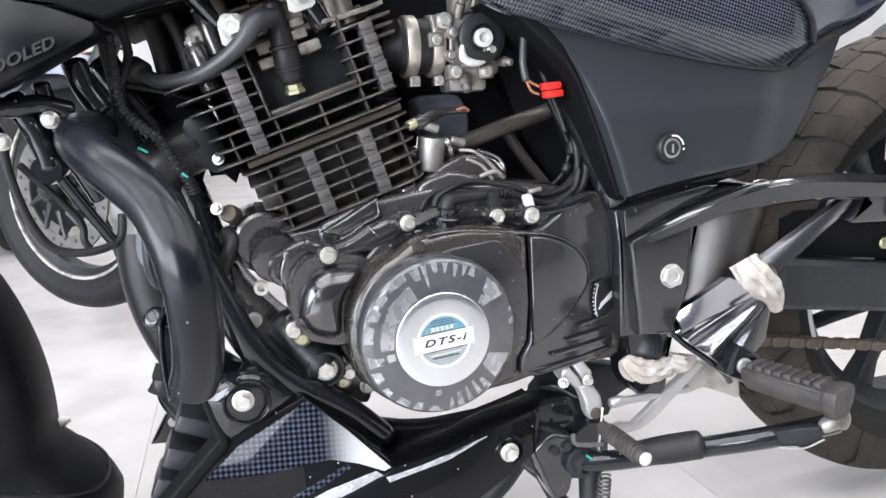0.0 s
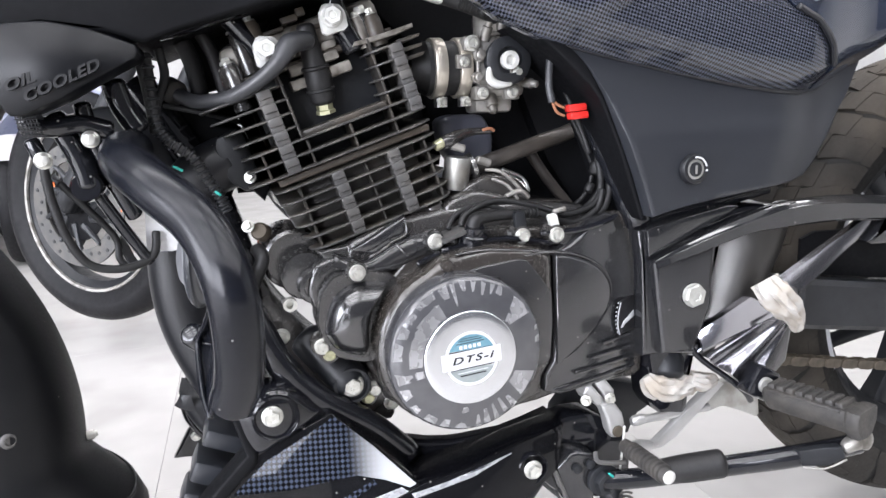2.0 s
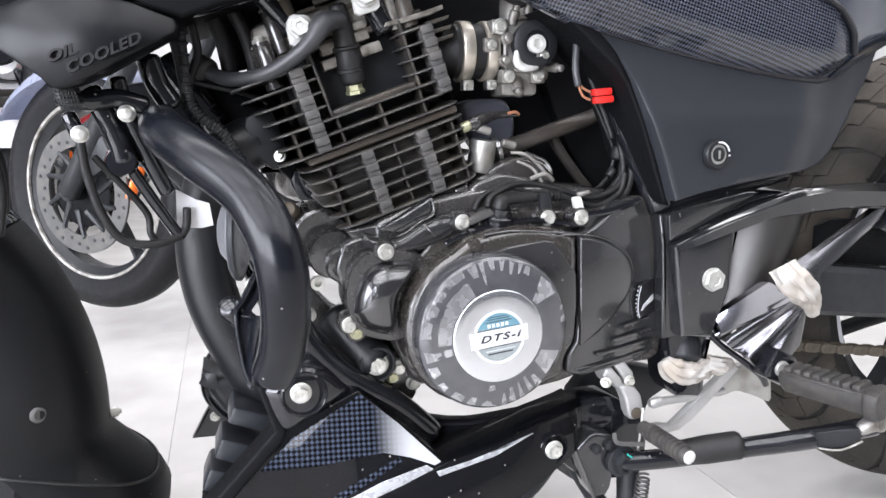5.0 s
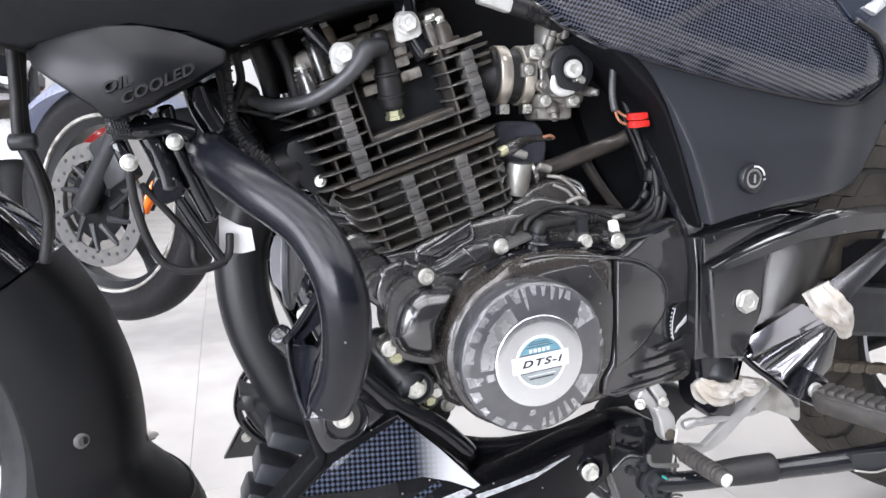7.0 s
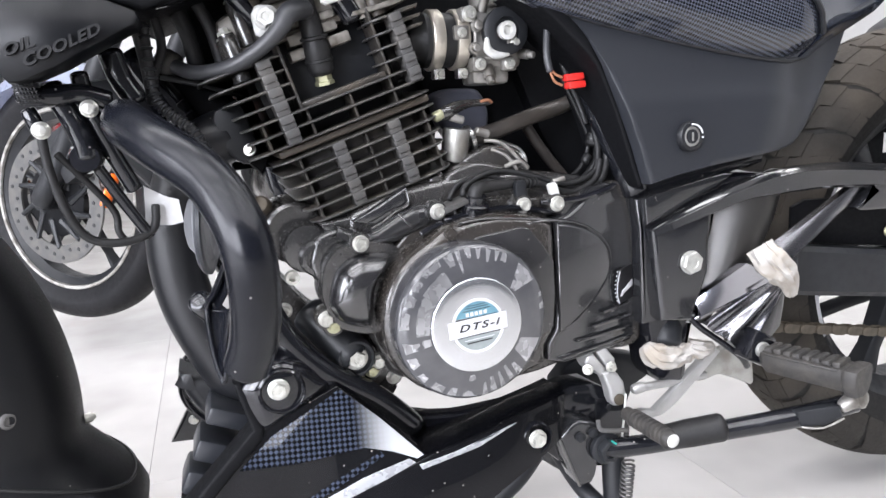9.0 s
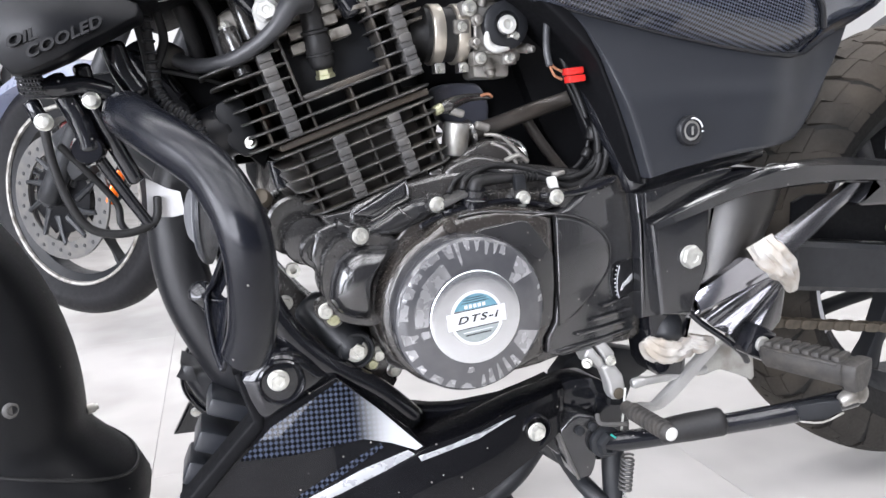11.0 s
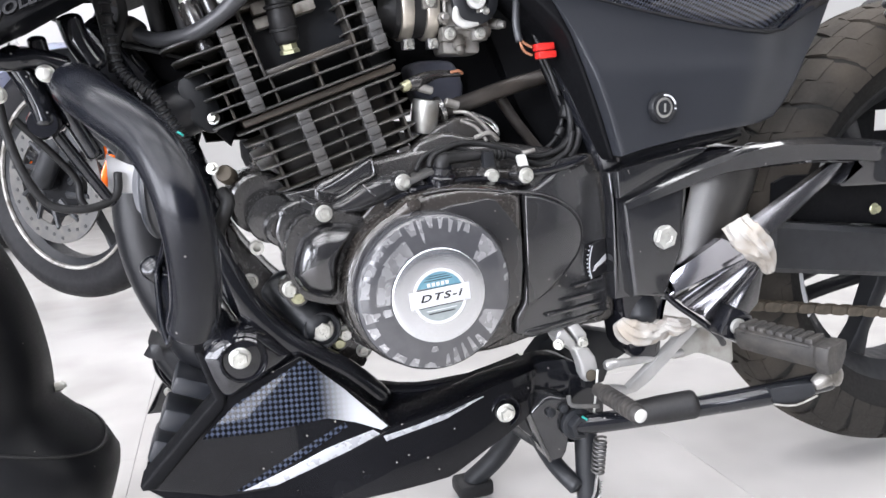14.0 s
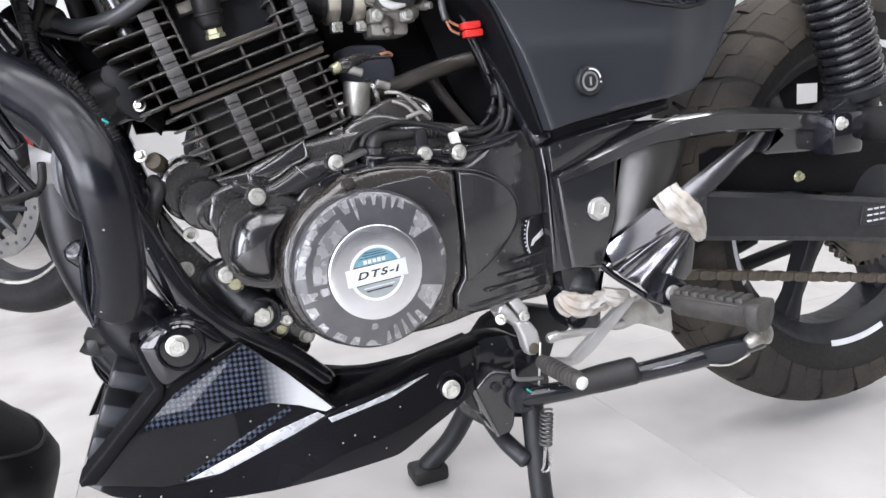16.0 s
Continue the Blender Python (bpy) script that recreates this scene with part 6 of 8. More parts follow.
def crash_guard():
    g = sub("crash_guard", "satin black tubular leg guard")
    line = [(-0.266, -0.04, 0.552), (-0.2635, -0.11, 0.552), (-0.2555, -0.17, 0.547), (-0.236, -0.214, 0.534), (-0.2095, -0.25, 0.5135), (-0.196, -0.272, 0.491), (-0.1902, -0.28, 0.467), (-0.1892, -0.272, 0.437), (-0.192, -0.256, 0.408), (-0.1975, -0.244, 0.389)]
    part("guard_tube", tube(B(), line, [0.0165, 0.0168, 0.0168, 0.0165, 0.016, 0.0158, 0.0158, 0.0158, 0.0158, 0.0156], 28, 10), GUARD, g)
    # pressed gusset: two channels that meet in a corner
    for pts in ([(-0.198, -0.255, 0.476), (-0.1945, -0.262, 0.458), (-0.2115, -0.19, 0.4135), (-0.2195, -0.188, 0.416), (-0.2175, -0.19, 0.424)],
                [(-0.2195, -0.188, 0.416), (-0.2115, -0.19, 0.4145), (-0.2035, -0.235, 0.425), (-0.211, -0.236, 0.39), (-0.2145, -0.236, 0.377), (-0.2175, -0.225, 0.382)]):
        plate3(bm := B(), pts, 0.004, 0.0012, 2)
        part("gusset", bm, GUARD, g, "black pressed gusset plate", sharp=30)
    part("gusset_rim", tube(B(), [(-0.1985, -0.257, 0.472), (-0.212, -0.21, 0.434), (-0.2195, -0.19, 0.4155), (-0.2175, -0.22, 0.389), (-0.213, -0.238, 0.377)], 0.0022, 10, 4), GUARD, g)
    part("gusset_rim", tube(B(), [(-0.1955, -0.262, 0.457), (-0.2, -0.245, 0.43), (-0.2075, -0.238, 0.4), (-0.212, -0.238, 0.379)], 0.0018, 10, 4), GUARD, g)
    bolt("middle", (-0.204, -0.188, 0.436), g, spin=0.3)
    for pts in ([(-0.202, -0.2, 0.407), (-0.187, -0.22, 0.447)], [(-0.195, -0.2, 0.421), (-0.19, -0.22, 0.413)], [(-0.198, -0.15, 0.441), (-0.189, -0.12, 0.458), (-0.193, -0.1, 0.474)]):
        part("guard_rod", tube(B(), pts, 0.0032, 8), FRAME_PAINT, g)
    # mounts behind it
    for a, b in (((-0.266, -0.04, 0.552), (-0.268, 0.0, 0.556)), ((-0.224, -0.18, 0.42), (-0.175, -0.07, 0.333))):
        part("guard_mount", tube(B(), [a, b], 0.009, 12), FRAME_PAINT, g)
    return g


def horn():
    h = sub("horn", "black disc horn behind the leg guard")
    c = Vector((-0.212, -0.18, 0.476))
    ax = Vector((0.97, -0.2, -0.05)).normalized()
    lathe(bm := B(), [(0.012, -0.014), (0.018, -0.012), (0.024, -0.006), (0.033, -0.004), (0.0345, -0.002), (0.0345, 0.0), (0.033, 0.002), (0.027, 0.0026), (0.024, 0.0055), (0.016, 0.006), (0.012, 0.009), (0.008, 0.009)], c, ax, 48)
    part("horn_body", bm, HORN_GREY, h)
    lathe(bm := B(), [(0.0345, -0.003), (0.0362, -0.001), (0.0362, 0.0012), (0.034, 0.002)], c, ax, 48)
    part("horn_ring", bm, PLASTIC, h)
    bolt("middle", c + ax * 0.009, h, ax)
    bolt("middle", Vector((-0.241, -0.06, 0.513)), h, (0.5, -0.8, 0.2))
    return h


def belly_cowl():
    cowl = sub("belly_cowl", "glossy black belly cowl with dotted decal and silver stripe")
    up = [(-0.188, -0.098, 0.2765), (-0.118, -0.099, 0.306), (-0.0813, -0.1106, 0.2728), (-0.0428, -0.1239, 0.2332), (-0.0534, -0.124, 0.2275), (-0.0877, -0.1225, 0.2155), (-0.125, -0.122, 0.2025), (-0.16, -0.12, 0.1925), (-0.2, -0.116, 0.1935), (-0.2631, -0.106, 0.2083)]
    crease = [(-0.2631, 0.2083), (-0.2, 0.1935), (-0.16, 0.1925), (-0.0877, 0.2155), (-0.0534, 0.2275), (-0.0428, 0.2325), (0.0111, 0.2395), (0.06, 0.248), (0.12, 0.2505)]
    belly = [(-0.24, 0.1925), (-0.2, 0.180), (-0.15, 0.1735), (-0.109, 0.1725), (-0.033, 0.1755), (0.010, 0.177), (0.045, 0.191), (0.075, 0.2), (0.108, 0.2105)]
    def plane(a, b, c):
        n = (Vector(b) - Vector(a)).cross(Vector(c) - Vector(a))
        return lambda pts: [(x, a[1] - (n.x * (x - a[0]) + n.z * (z - a[2])) / n.y, z) for x, _, z in pts]
    on_up = plane(up[1], up[3], up[-1])
    up = on_up(up)
    def lower(x, z):
        top = float(np.interp(x, [p[0] for p in crease], [p[1] for p in crease]))
        fore = -0.1245 + 0.55 * (x + 0.06) ** 2 + 0.9 * max(0.0, x + 0.02) ** 2
        return fore - 0.26 * max(0.0, top - z) + 2.2 * max(0.0, top - z - 0.03) ** 2
    plate3(bm := B(), up, 0.008, 0.0015, 4)
    part("upper_face", bm, COWL, cowl, sharp=25)
    shell(bm := B(), belly, [(0.108, 0.2105), (0.12, 0.2505)], crease, [(-0.24, 0.1925), (-0.2631, 0.2083)], lower, 40, 10, 0.05)
    part("lower_face", bm, COWL, cowl, sharp=40)
    plate3(bm := B(), [(-0.208, -0.1, 0.324), (-0.201, -0.1, 0.324), (-0.186, -0.103, 0.279), (-0.188, -0.104, 0.27), (-0.252, -0.109, 0.207), (-0.2635, -0.109, 0.2075), (-0.265, -0.109, 0.2125), (-0.196, -0.103, 0.279)], 0.03, 0.003, 3)
    part("front_edge", bm, DULL_BLACK, cowl)
    slab(bm := B(), [(-0.128, 0.308), (-0.08, 0.27), (-0.049, 0.256), (-0.024, 0.248), (0.008, 0.243), (0.07, 0.245), (0.13, 0.253), (0.141, 0.222), (0.067, 0.212), (-0.034, 0.186), (-0.118, 0.266)], -0.055, -0.07, 0.006, 3, 1)
    part("inner_panel", bm, GLOSS, cowl)
    # inner top lip
    lip = [(-0.118, -0.098, 0.3065), (-0.081, -0.110, 0.2735), (-0.0425, -0.123, 0.234), (0.011, -0.117, 0.2405), (0.06, -0.106, 0.249), (0.12, -0.09, 0.2515)]
    bm = B()
    rings_mesh(bm, [lip, [(x, y + 0.02, z + 0.005) for x, y, z in lip], [(x, y + 0.045, z - 0.004) for x, y, z in lip]], False, False, closed=False)
    bmesh.ops.solidify(bm, geom=bm.faces[:], thickness=0.003)
    part("cowl_lip", bm, GLOSS, cowl)
    # dotted decal; its silver end is a reflection put into the colour
    skin(bm := B(), on_up([(-0.2105, 0, 0.2443), (-0.18, 0, 0.2705), (-0.1256, 0, 0.2975), (-0.1165, 0, 0.3035), (-0.083, 0, 0.273), (-0.0465, 0, 0.2345), (-0.0529, 0, 0.2319), (-0.0752, 0, 0.2416), (-0.1002, 0, 0.2485), (-0.1611, 0, 0.243)]), 0.0008)
    part("dotted_decal", bm, DECAL_SHEEN, cowl, "blue-grey dotted decal with a painted silver reflection")
    skin(bm := B(), on_up([(-0.186, 0, 0.1965), (-0.1337, 0, 0.2216), (-0.0854, 0, 0.243), (-0.0823, 0, 0.239), (-0.1293, 0, 0.216), (-0.1789, 0, 0.195)]), 0.0008)
    part("dotted_band", bm, DOTS, cowl)
    skin(bm := B(), on_up([(-0.1812, 0, 0.1955), (-0.1349, 0, 0.2107), (-0.1032, 0, 0.2224), (-0.0606, 0, 0.233), (-0.0544, 0, 0.2285), (-0.0835, 0, 0.2176), (-0.1258, 0, 0.2038), (-0.1517, 0, 0.196)]), 0.0009)
    part("silver_stripe", bm, SILVER_TRIM, cowl, "silver stripe")
    skin(bm := B(), [(x, lower(x, z), z) for x, z in [(-0.052, 0.2262), (-0.0155, 0.2315), (0.0424, 0.2415), (0.0525, 0.2425), (0.0087, 0.2305), (-0.0495, 0.2215)]], 0.0012)
    part("silver_stripe", bm, SILVER_TRIM, cowl)
    # rounded nose with a deep bolt recess
    outline = smooth_path([(-0.205, 0, 0.319), (-0.192, 0, 0.332), (-0.17, 0, 0.3395), (-0.148, 0, 0.335), (-0.126, 0, 0.315), (-0.116, 0, 0.304), (-0.14, 0, 0.2935), (-0.168, 0, 0.283), (-0.188, 0, 0.275), (-0.198, 0, 0.292), (-0.205, 0, 0.319)], 4)[:-1]
    dome(bm := B(), [(p.x, p.z) for p in outline], -0.072, -0.1065, [(0, 0.45), (0.03, 0.66), (0.08, 0.79), (0.16, 0.89), (0.28, 0.96), (0.45, 1.0), (0.7, 1.0), (0.95, 1.0)], 0)
    for v in bm.verts:
        v.co.y += 0.35 * max(0.0, v.co.x + 0.16)
    part("nose_face", bm, GLOSS, cowl, "rounded glossy black nose of the cowl", sharp=50)
    for p, big in (((-0.1705, -0.1065, 0.316), 1.12), ((0.0745, lower(0.0745, 0.2215), 0.2215), 0.9)):
        c = (p[0] + 0.003 * (big > 1), p[1] - 0.0012, p[2] - 0.003 * (big > 1))
        lathe(bm := B(), [(0.0185 * big, -0.01), (0.0185 * big, 0.0005), (0.0172 * big, 0.0022), (0.0158 * big, 0.0005), (0.015 * big, -0.004), (0.0138 * big, -0.008)], c, (0, -1, 0), 40)
        part("bolt_recess", bm, GLOSS, cowl)
        bolt("cowl", (p[0], p[1] - 0.002, p[2]), cowl, spin=0.2)
    # grey rubber ducts and far tab in front
    for (x, y, z), s in (((-0.213, -0.03, 0.272), (0.045, 0.05, 0.018)), ((-0.227, -0.03, 0.24), (0.045, 0.05, 0.022)), ((-0.238, -0.03, 0.209), (0.05, 0.05, 0.024))):
        box(bm := B(), (x, y, z), s, Matrix.Rotation(radians(24), 4, "Y"), 0.004)
        part("duct_rib", bm, PLASTIC, cowl, "dark grey ribbed duct")
    slab(bm := B(), [(-0.259, 0.31), (-0.247, 0.299), (-0.2, 0.301), (-0.183, 0.27), (-0.185, 0.239), (-0.237, 0.253), (-0.254, 0.283)], 0.05, 0.0, 0.012, 4, 2)
    part("duct_top", bm, MATTE, cowl)
    tube(bm := B(), [(-0.234, 0.08, 0.317), (-0.254, 0.085, 0.29), (-0.261, 0.088, 0.256), (-0.251, 0.09, 0.23), (-0.233, 0.09, 0.21)], 0.005, 10)
    part("far_loop", bm, GLOSS, cowl)
    slab(bm := B(), [(-0.281, 0.193), (-0.263, 0.224), (-0.251, 0.24), (-0.232, 0.22), (-0.234, 0.19)], 0.11, 0.1, 0.002, 2)
    part("far_tab", bm, GLOSS, cowl)
    bolt("small", (-0.254, 0.099, 0.217), cowl)
    return cowl


def chassis():
    fr = sub("chassis", "glossy black tubular chassis")
    for pts, r in (([(-0.209, -0.06, 0.461), (-0.193, -0.07, 0.433), (-0.177, -0.075, 0.393), (-0.158, -0.078, 0.351), (-0.127, -0.078, 0.314), (-0.078, -0.075, 0.277), (-0.042, -0.075, 0.24)], 0.0135),
                   ([(-0.223, 0.06, 0.451), (-0.206, 0.07, 0.414), (-0.187, 0.075, 0.364), (-0.165, 0.078, 0.304), (-0.138, 0.078, 0.273)], 0.0135),
                   ([(-0.262, 0.0, 0.609), (-0.222, 0.0, 0.545), (-0.2, 0.0, 0.489), (-0.184, 0.0, 0.432), (-0.165, 0.0, 0.372)], 0.016),
                   ([(0.133, -0.03, 0.657), (0.164, -0.05, 0.588), (0.189, -0.07, 0.513), (0.209, -0.085, 0.455)], 0.014)):
        part("frame_tube", tube(B(), pts, r, 16), FRAME_PAINT, fr)
    # pivot plate with its raised face
    slab(bm := B(), [(0.199, 0.45), (0.255, 0.459), (0.286, 0.464), (0.28, 0.44), (0.276, 0.40), (0.274, 0.357), (0.268, 0.316), (0.208, 0.316), (0.206, 0.376), (0.204, 0.418)], -0.04, -0.1, 0.004, 3, 0)
    part("pivot_plate", bm, HANGER, fr)
    slab(bm := B(), [(0.2085, 0.419), (0.24, 0.4305), (0.283, 0.443), (0.284, 0.429), (0.281, 0.401), (0.280, 0.368), (0.272, 0.346), (0.265, 0.33), (0.26, 0.3155), (0.222, 0.3205), (0.2145, 0.376)], -0.09, -0.1145, 0.006, 5, 0)
    part("pivot_pad", bm, HANGER, fr, "glossy black swingarm pivot cover", sharp=25)
    slab(bm := B(), [(0.206, 0.4505), (0.214, 0.4535), (0.301, 0.4685), (0.314, 0.4675), (0.296, 0.4575), (0.2135, 0.4245), (0.2085, 0.4235)], -0.08, -0.1065, 0.0015, 3, 0)
    part("upper_cover", bm, HANGER, fr, "black triangular frame cover", sharp=25)
    tube(bm := B(), [(0.2565, -0.07, 0.318), (0.247, -0.085, 0.302), (0.243, -0.09, 0.29)], [0.017, 0.018, 0.018], 18, 4)
    part("pivot_boss", bm, SATIN, fr)
    p = (0.255, -0.112, 0.381)
    lathe(bm := B(), [(0.0175, 0.0), (0.0175, 0.003), (0.016, 0.0045), (0.0148, 0.0035)], (p[0], -0.1095, p[2]), (0, -1, 0), 36)
    part("pivot_washer", bm, GLOSS, fr)
    bolt("large", p, fr, spin=0.5, label="white-marked swingarm pivot bolt")
    # pillion hanger: rail, brace, lower leg
    top = smooth_path([(0.2115, -0.110, 0.4205), (0.278, -0.108, 0.447), (0.321, -0.108, 0.459), (0.357, -0.108, 0.4675), (0.402, -0.108, 0.471), (0.458, -0.108, 0.470), (0.53, -0.108, 0.463), (0.585, -0.108, 0.456)], 5)
    crease = smooth_path([(0.2105, -0.1155, 0.4185), (0.2755, -0.122, 0.4415), (0.3195, -0.126, 0.4545), (0.353, -0.128, 0.463), (0.39, -0.128, 0.4655), (0.441, -0.128, 0.4635), (0.507, -0.128, 0.4575), (0.565, -0.128, 0.4505)], 5)
    foot = smooth_path([(0.2125, -0.1165, 0.413), (0.2815, -0.1215, 0.432), (0.32, -0.125, 0.4425), (0.35, -0.126, 0.4445), (0.393, -0.126, 0.447), (0.44, -0.126, 0.447), (0.509, -0.126, 0.442), (0.563, -0.126, 0.434)], 5)
    rows = []
    for t, c, f in zip(top, crease, foot):
        up, dn = t.lerp(c, 0.9), c.lerp(f, 0.12)
        rows.append([t + Vector((0, 0.004, -0.002)), t, t.lerp(c, 0.5) + Vector((0, -0.001, 0.0012)), up, c, dn, c.lerp(f, 0.6), f, f + Vector((0, 0.004, -0.002)), f + Vector((0, 0.014, 0.001))])
    rings_mesh(bm := B(), rows)
    part("hanger_rail", bm, HANGER, fr, "glossy black hanger rail", sharp=35)
    slab(bm := B(), [(0.356, 0.469), (0.433, 0.468), (0.586, 0.457), (0.599, 0.412), (0.552, 0.411), (0.466, 0.415), (0.503, 0.439), (0.433, 0.444), (0.367, 0.443)], -0.1, -0.122, 0.004, 3, 1)
    part("hanger_plate", bm, HANGER, fr)
    # straight brace, flat on top
    for ends, mat in ((((0.472, -0.116, 0.4435), (0.503, -0.112, 0.4455), (0.353, -0.128, 0.388), (0.371, -0.135, 0.376)), MIRROR_BLACK), (((0.314, -0.13, 0.3755), (0.342, -0.137, 0.3565), (0.267, -0.106, 0.335), (0.271, -0.114, 0.319)), CHROME_BLACK)):
        a, b, c, d = (Vector(p) for p in ends)
        rows = []
        for k in range(9):
            q = k / 8
            u, w = c.lerp(a, q), d.lerp(b, q)
            n = Vector((0.2, -0.55, 0.8))
            rows.append([u + Vector((0, 0.012, -0.002)), u, u.lerp(w, 0.3) + n * 0.0016, u.lerp(w, 0.75) + n * 0.0014, w, w + Vector((0.002, 0.004, -0.0045)), w + Vector((0.002, 0.016, -0.0045))])
        rings_mesh(bm := B(), rows)
        part("hanger_brace", bm, mat, fr, "polished black brace", sharp=40)
    # polished fan-shaped footrest bracket: folds open from the head to the foot
    foot = smooth_path([(0.272, -0.110, 0.312), (0.281, -0.114, 0.304), (0.292, -0.118, 0.2955), (0.305, -0.122, 0.286), (0.318, -0.126, 0.275)], 10)
    head = smooth_path([(0.339, -0.129, 0.3525), (0.349, -0.130, 0.3535), (0.359, -0.129, 0.3525), (0.366, -0.127, 0.3495), (0.372, -0.124, 0.343)], 10)
    rows = []
    for k in range(11):
        q = k / 10
        row = []
        for i, (a, b) in enumerate(zip(foot, head)):
            w = i / (len(foot) - 1)
            fold = 0.0055 * (1 - 0.75 * q) * math.sin(math.tau * 2.1 * w + 0.5) + 0.002 * (1 - q) * math.sin(math.tau * 4.3 * w)
            row.append(a.lerp(b, q) + Vector((0, -fold - 0.006 * math.sin(math.pi * w), 0)))
        rows.append(row)
    rings_mesh(bm := B(), rows, False, False, closed=False)
    bmesh.ops.solidify(bm, geom=bm.faces[:], thickness=0.004)
    part("footrest_bracket", bm, CHROME_BLACK, fr, "polished pleated footrest bracket", sharp=70)
    tube(bm := B(), [(0.269, -0.1065, 0.3155), (0.30, -0.1165, 0.3345), (0.338, -0.13, 0.3555)], 0.0022, 10, 4)
    part("bracket_edge", bm, CHROME_BLACK, fr)
    plate3(bm := B(), [(0.373, -0.122, 0.345), (0.378, -0.120, 0.33), (0.372, -0.121, 0.296), (0.355, -0.124, 0.284), (0.335, -0.127, 0.277), (0.319, -0.127, 0.272), (0.318, -0.127, 0.279), (0.345, -0.128, 0.31)], 0.012, 0.002, 2)
    part("bracket_flank", bm, GLOSS, fr)
    tube(bm := B(), [(0.262, -0.1, 0.321), (0.277, -0.106, 0.304), (0.298, -0.114, 0.287), (0.32, -0.12, 0.268), (0.33, -0.118, 0.255)], 0.0035, 10, 4)
    part("bracket_edge", bm, GLOSS, fr)
    slab(bm := B(), [(0.207, 0.449), (0.324, 0.465), (0.389, 0.466), (0.394, 0.447), (0.301, 0.439), (0.295, 0.398), (0.286, 0.356), (0.271, 0.304), (0.266, 0.239), (0.229, 0.246), (0.217, 0.316), (0.212, 0.402)], -0.05, -0.097, 0.005, 2, 1)
    part("hanger_web", bm, GLOSS, fr)
    left = [(0.293, 0.443), (0.29, 0.417), (0.286, 0.39), (0.281, 0.363), (0.274, 0.339), (0.264, 0.309)]
    right = [(0.382, 0.447), (0.371, 0.415), (0.356, 0.386), (0.339, 0.359), (0.312, 0.333), (0.289, 0.309)]
    bm = B()
    rows = []
    for (xa, za), (xb, zb) in zip(left, right):
        row = []
        for k in range(11):
            q = k / 10
            row.append((xa + (xb - xa) * q, -0.088 - 1.25 * (xb - xa) * (q - 0.8 * q * q) + 0.1 * (za - left[2][1]), za + (zb - za) * q))
        rows.append(row)
    rings_mesh(bm, rows, False, False, closed=False)
    bmesh.ops.solidify(bm, geom=bm.faces[:], thickness=0.003)
    part("hanger_hollow", bm, SHEEN, fr, sharp=70)
    slab(bm := B(), [(0.284, 0.229), (0.304, 0.243), (0.336, 0.258), (0.36, 0.266), (0.383, 0.242), (0.387, 0.204), (0.359, 0.218), (0.335, 0.228), (0.311, 0.223)], -0.06, -0.07, 0.003, 2, 1)
    part("rear_set_casting", bm, ALLOY, fr, "bare alloy casting")
    box(bm := B(), (0.572, -0.133, 0.431), (0.048, 0.036, 0.05), None, 0.007)
    part("pillion_mount", bm, GLOSS, fr)
    bolt("middle", (0.556, -0.151, 0.443), fr)
    lathe(bm := B(), [(0.02, -0.03), (0.022, 0), (0.02, 0.03), (0.012, 0.036)], (0.632, -0.15, 0.436), (0, -1, 0), 20)
    part("pillion_peg", bm, RUBBER, fr)
    slab(bm := B(), [(0.218, 0.468), (0.299, 0.48), (0.369, 0.49), (0.369, 0.475), (0.306, 0.464), (0.279, 0.456), (0.219, 0.444)], -0.04, -0.09, 0.003, 2)
    part("seat_rail_plate", bm, FRAME_PAINT, fr)
    # near-black sheet around the middle, standing in for the shade behind the wires
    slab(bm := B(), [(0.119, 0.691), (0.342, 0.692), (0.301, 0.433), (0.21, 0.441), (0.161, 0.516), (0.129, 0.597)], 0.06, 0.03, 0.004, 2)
    part("void_sheet", bm, DULL_BLACK, fr, "near-black sheet for the shade inside the frame")
    return fr


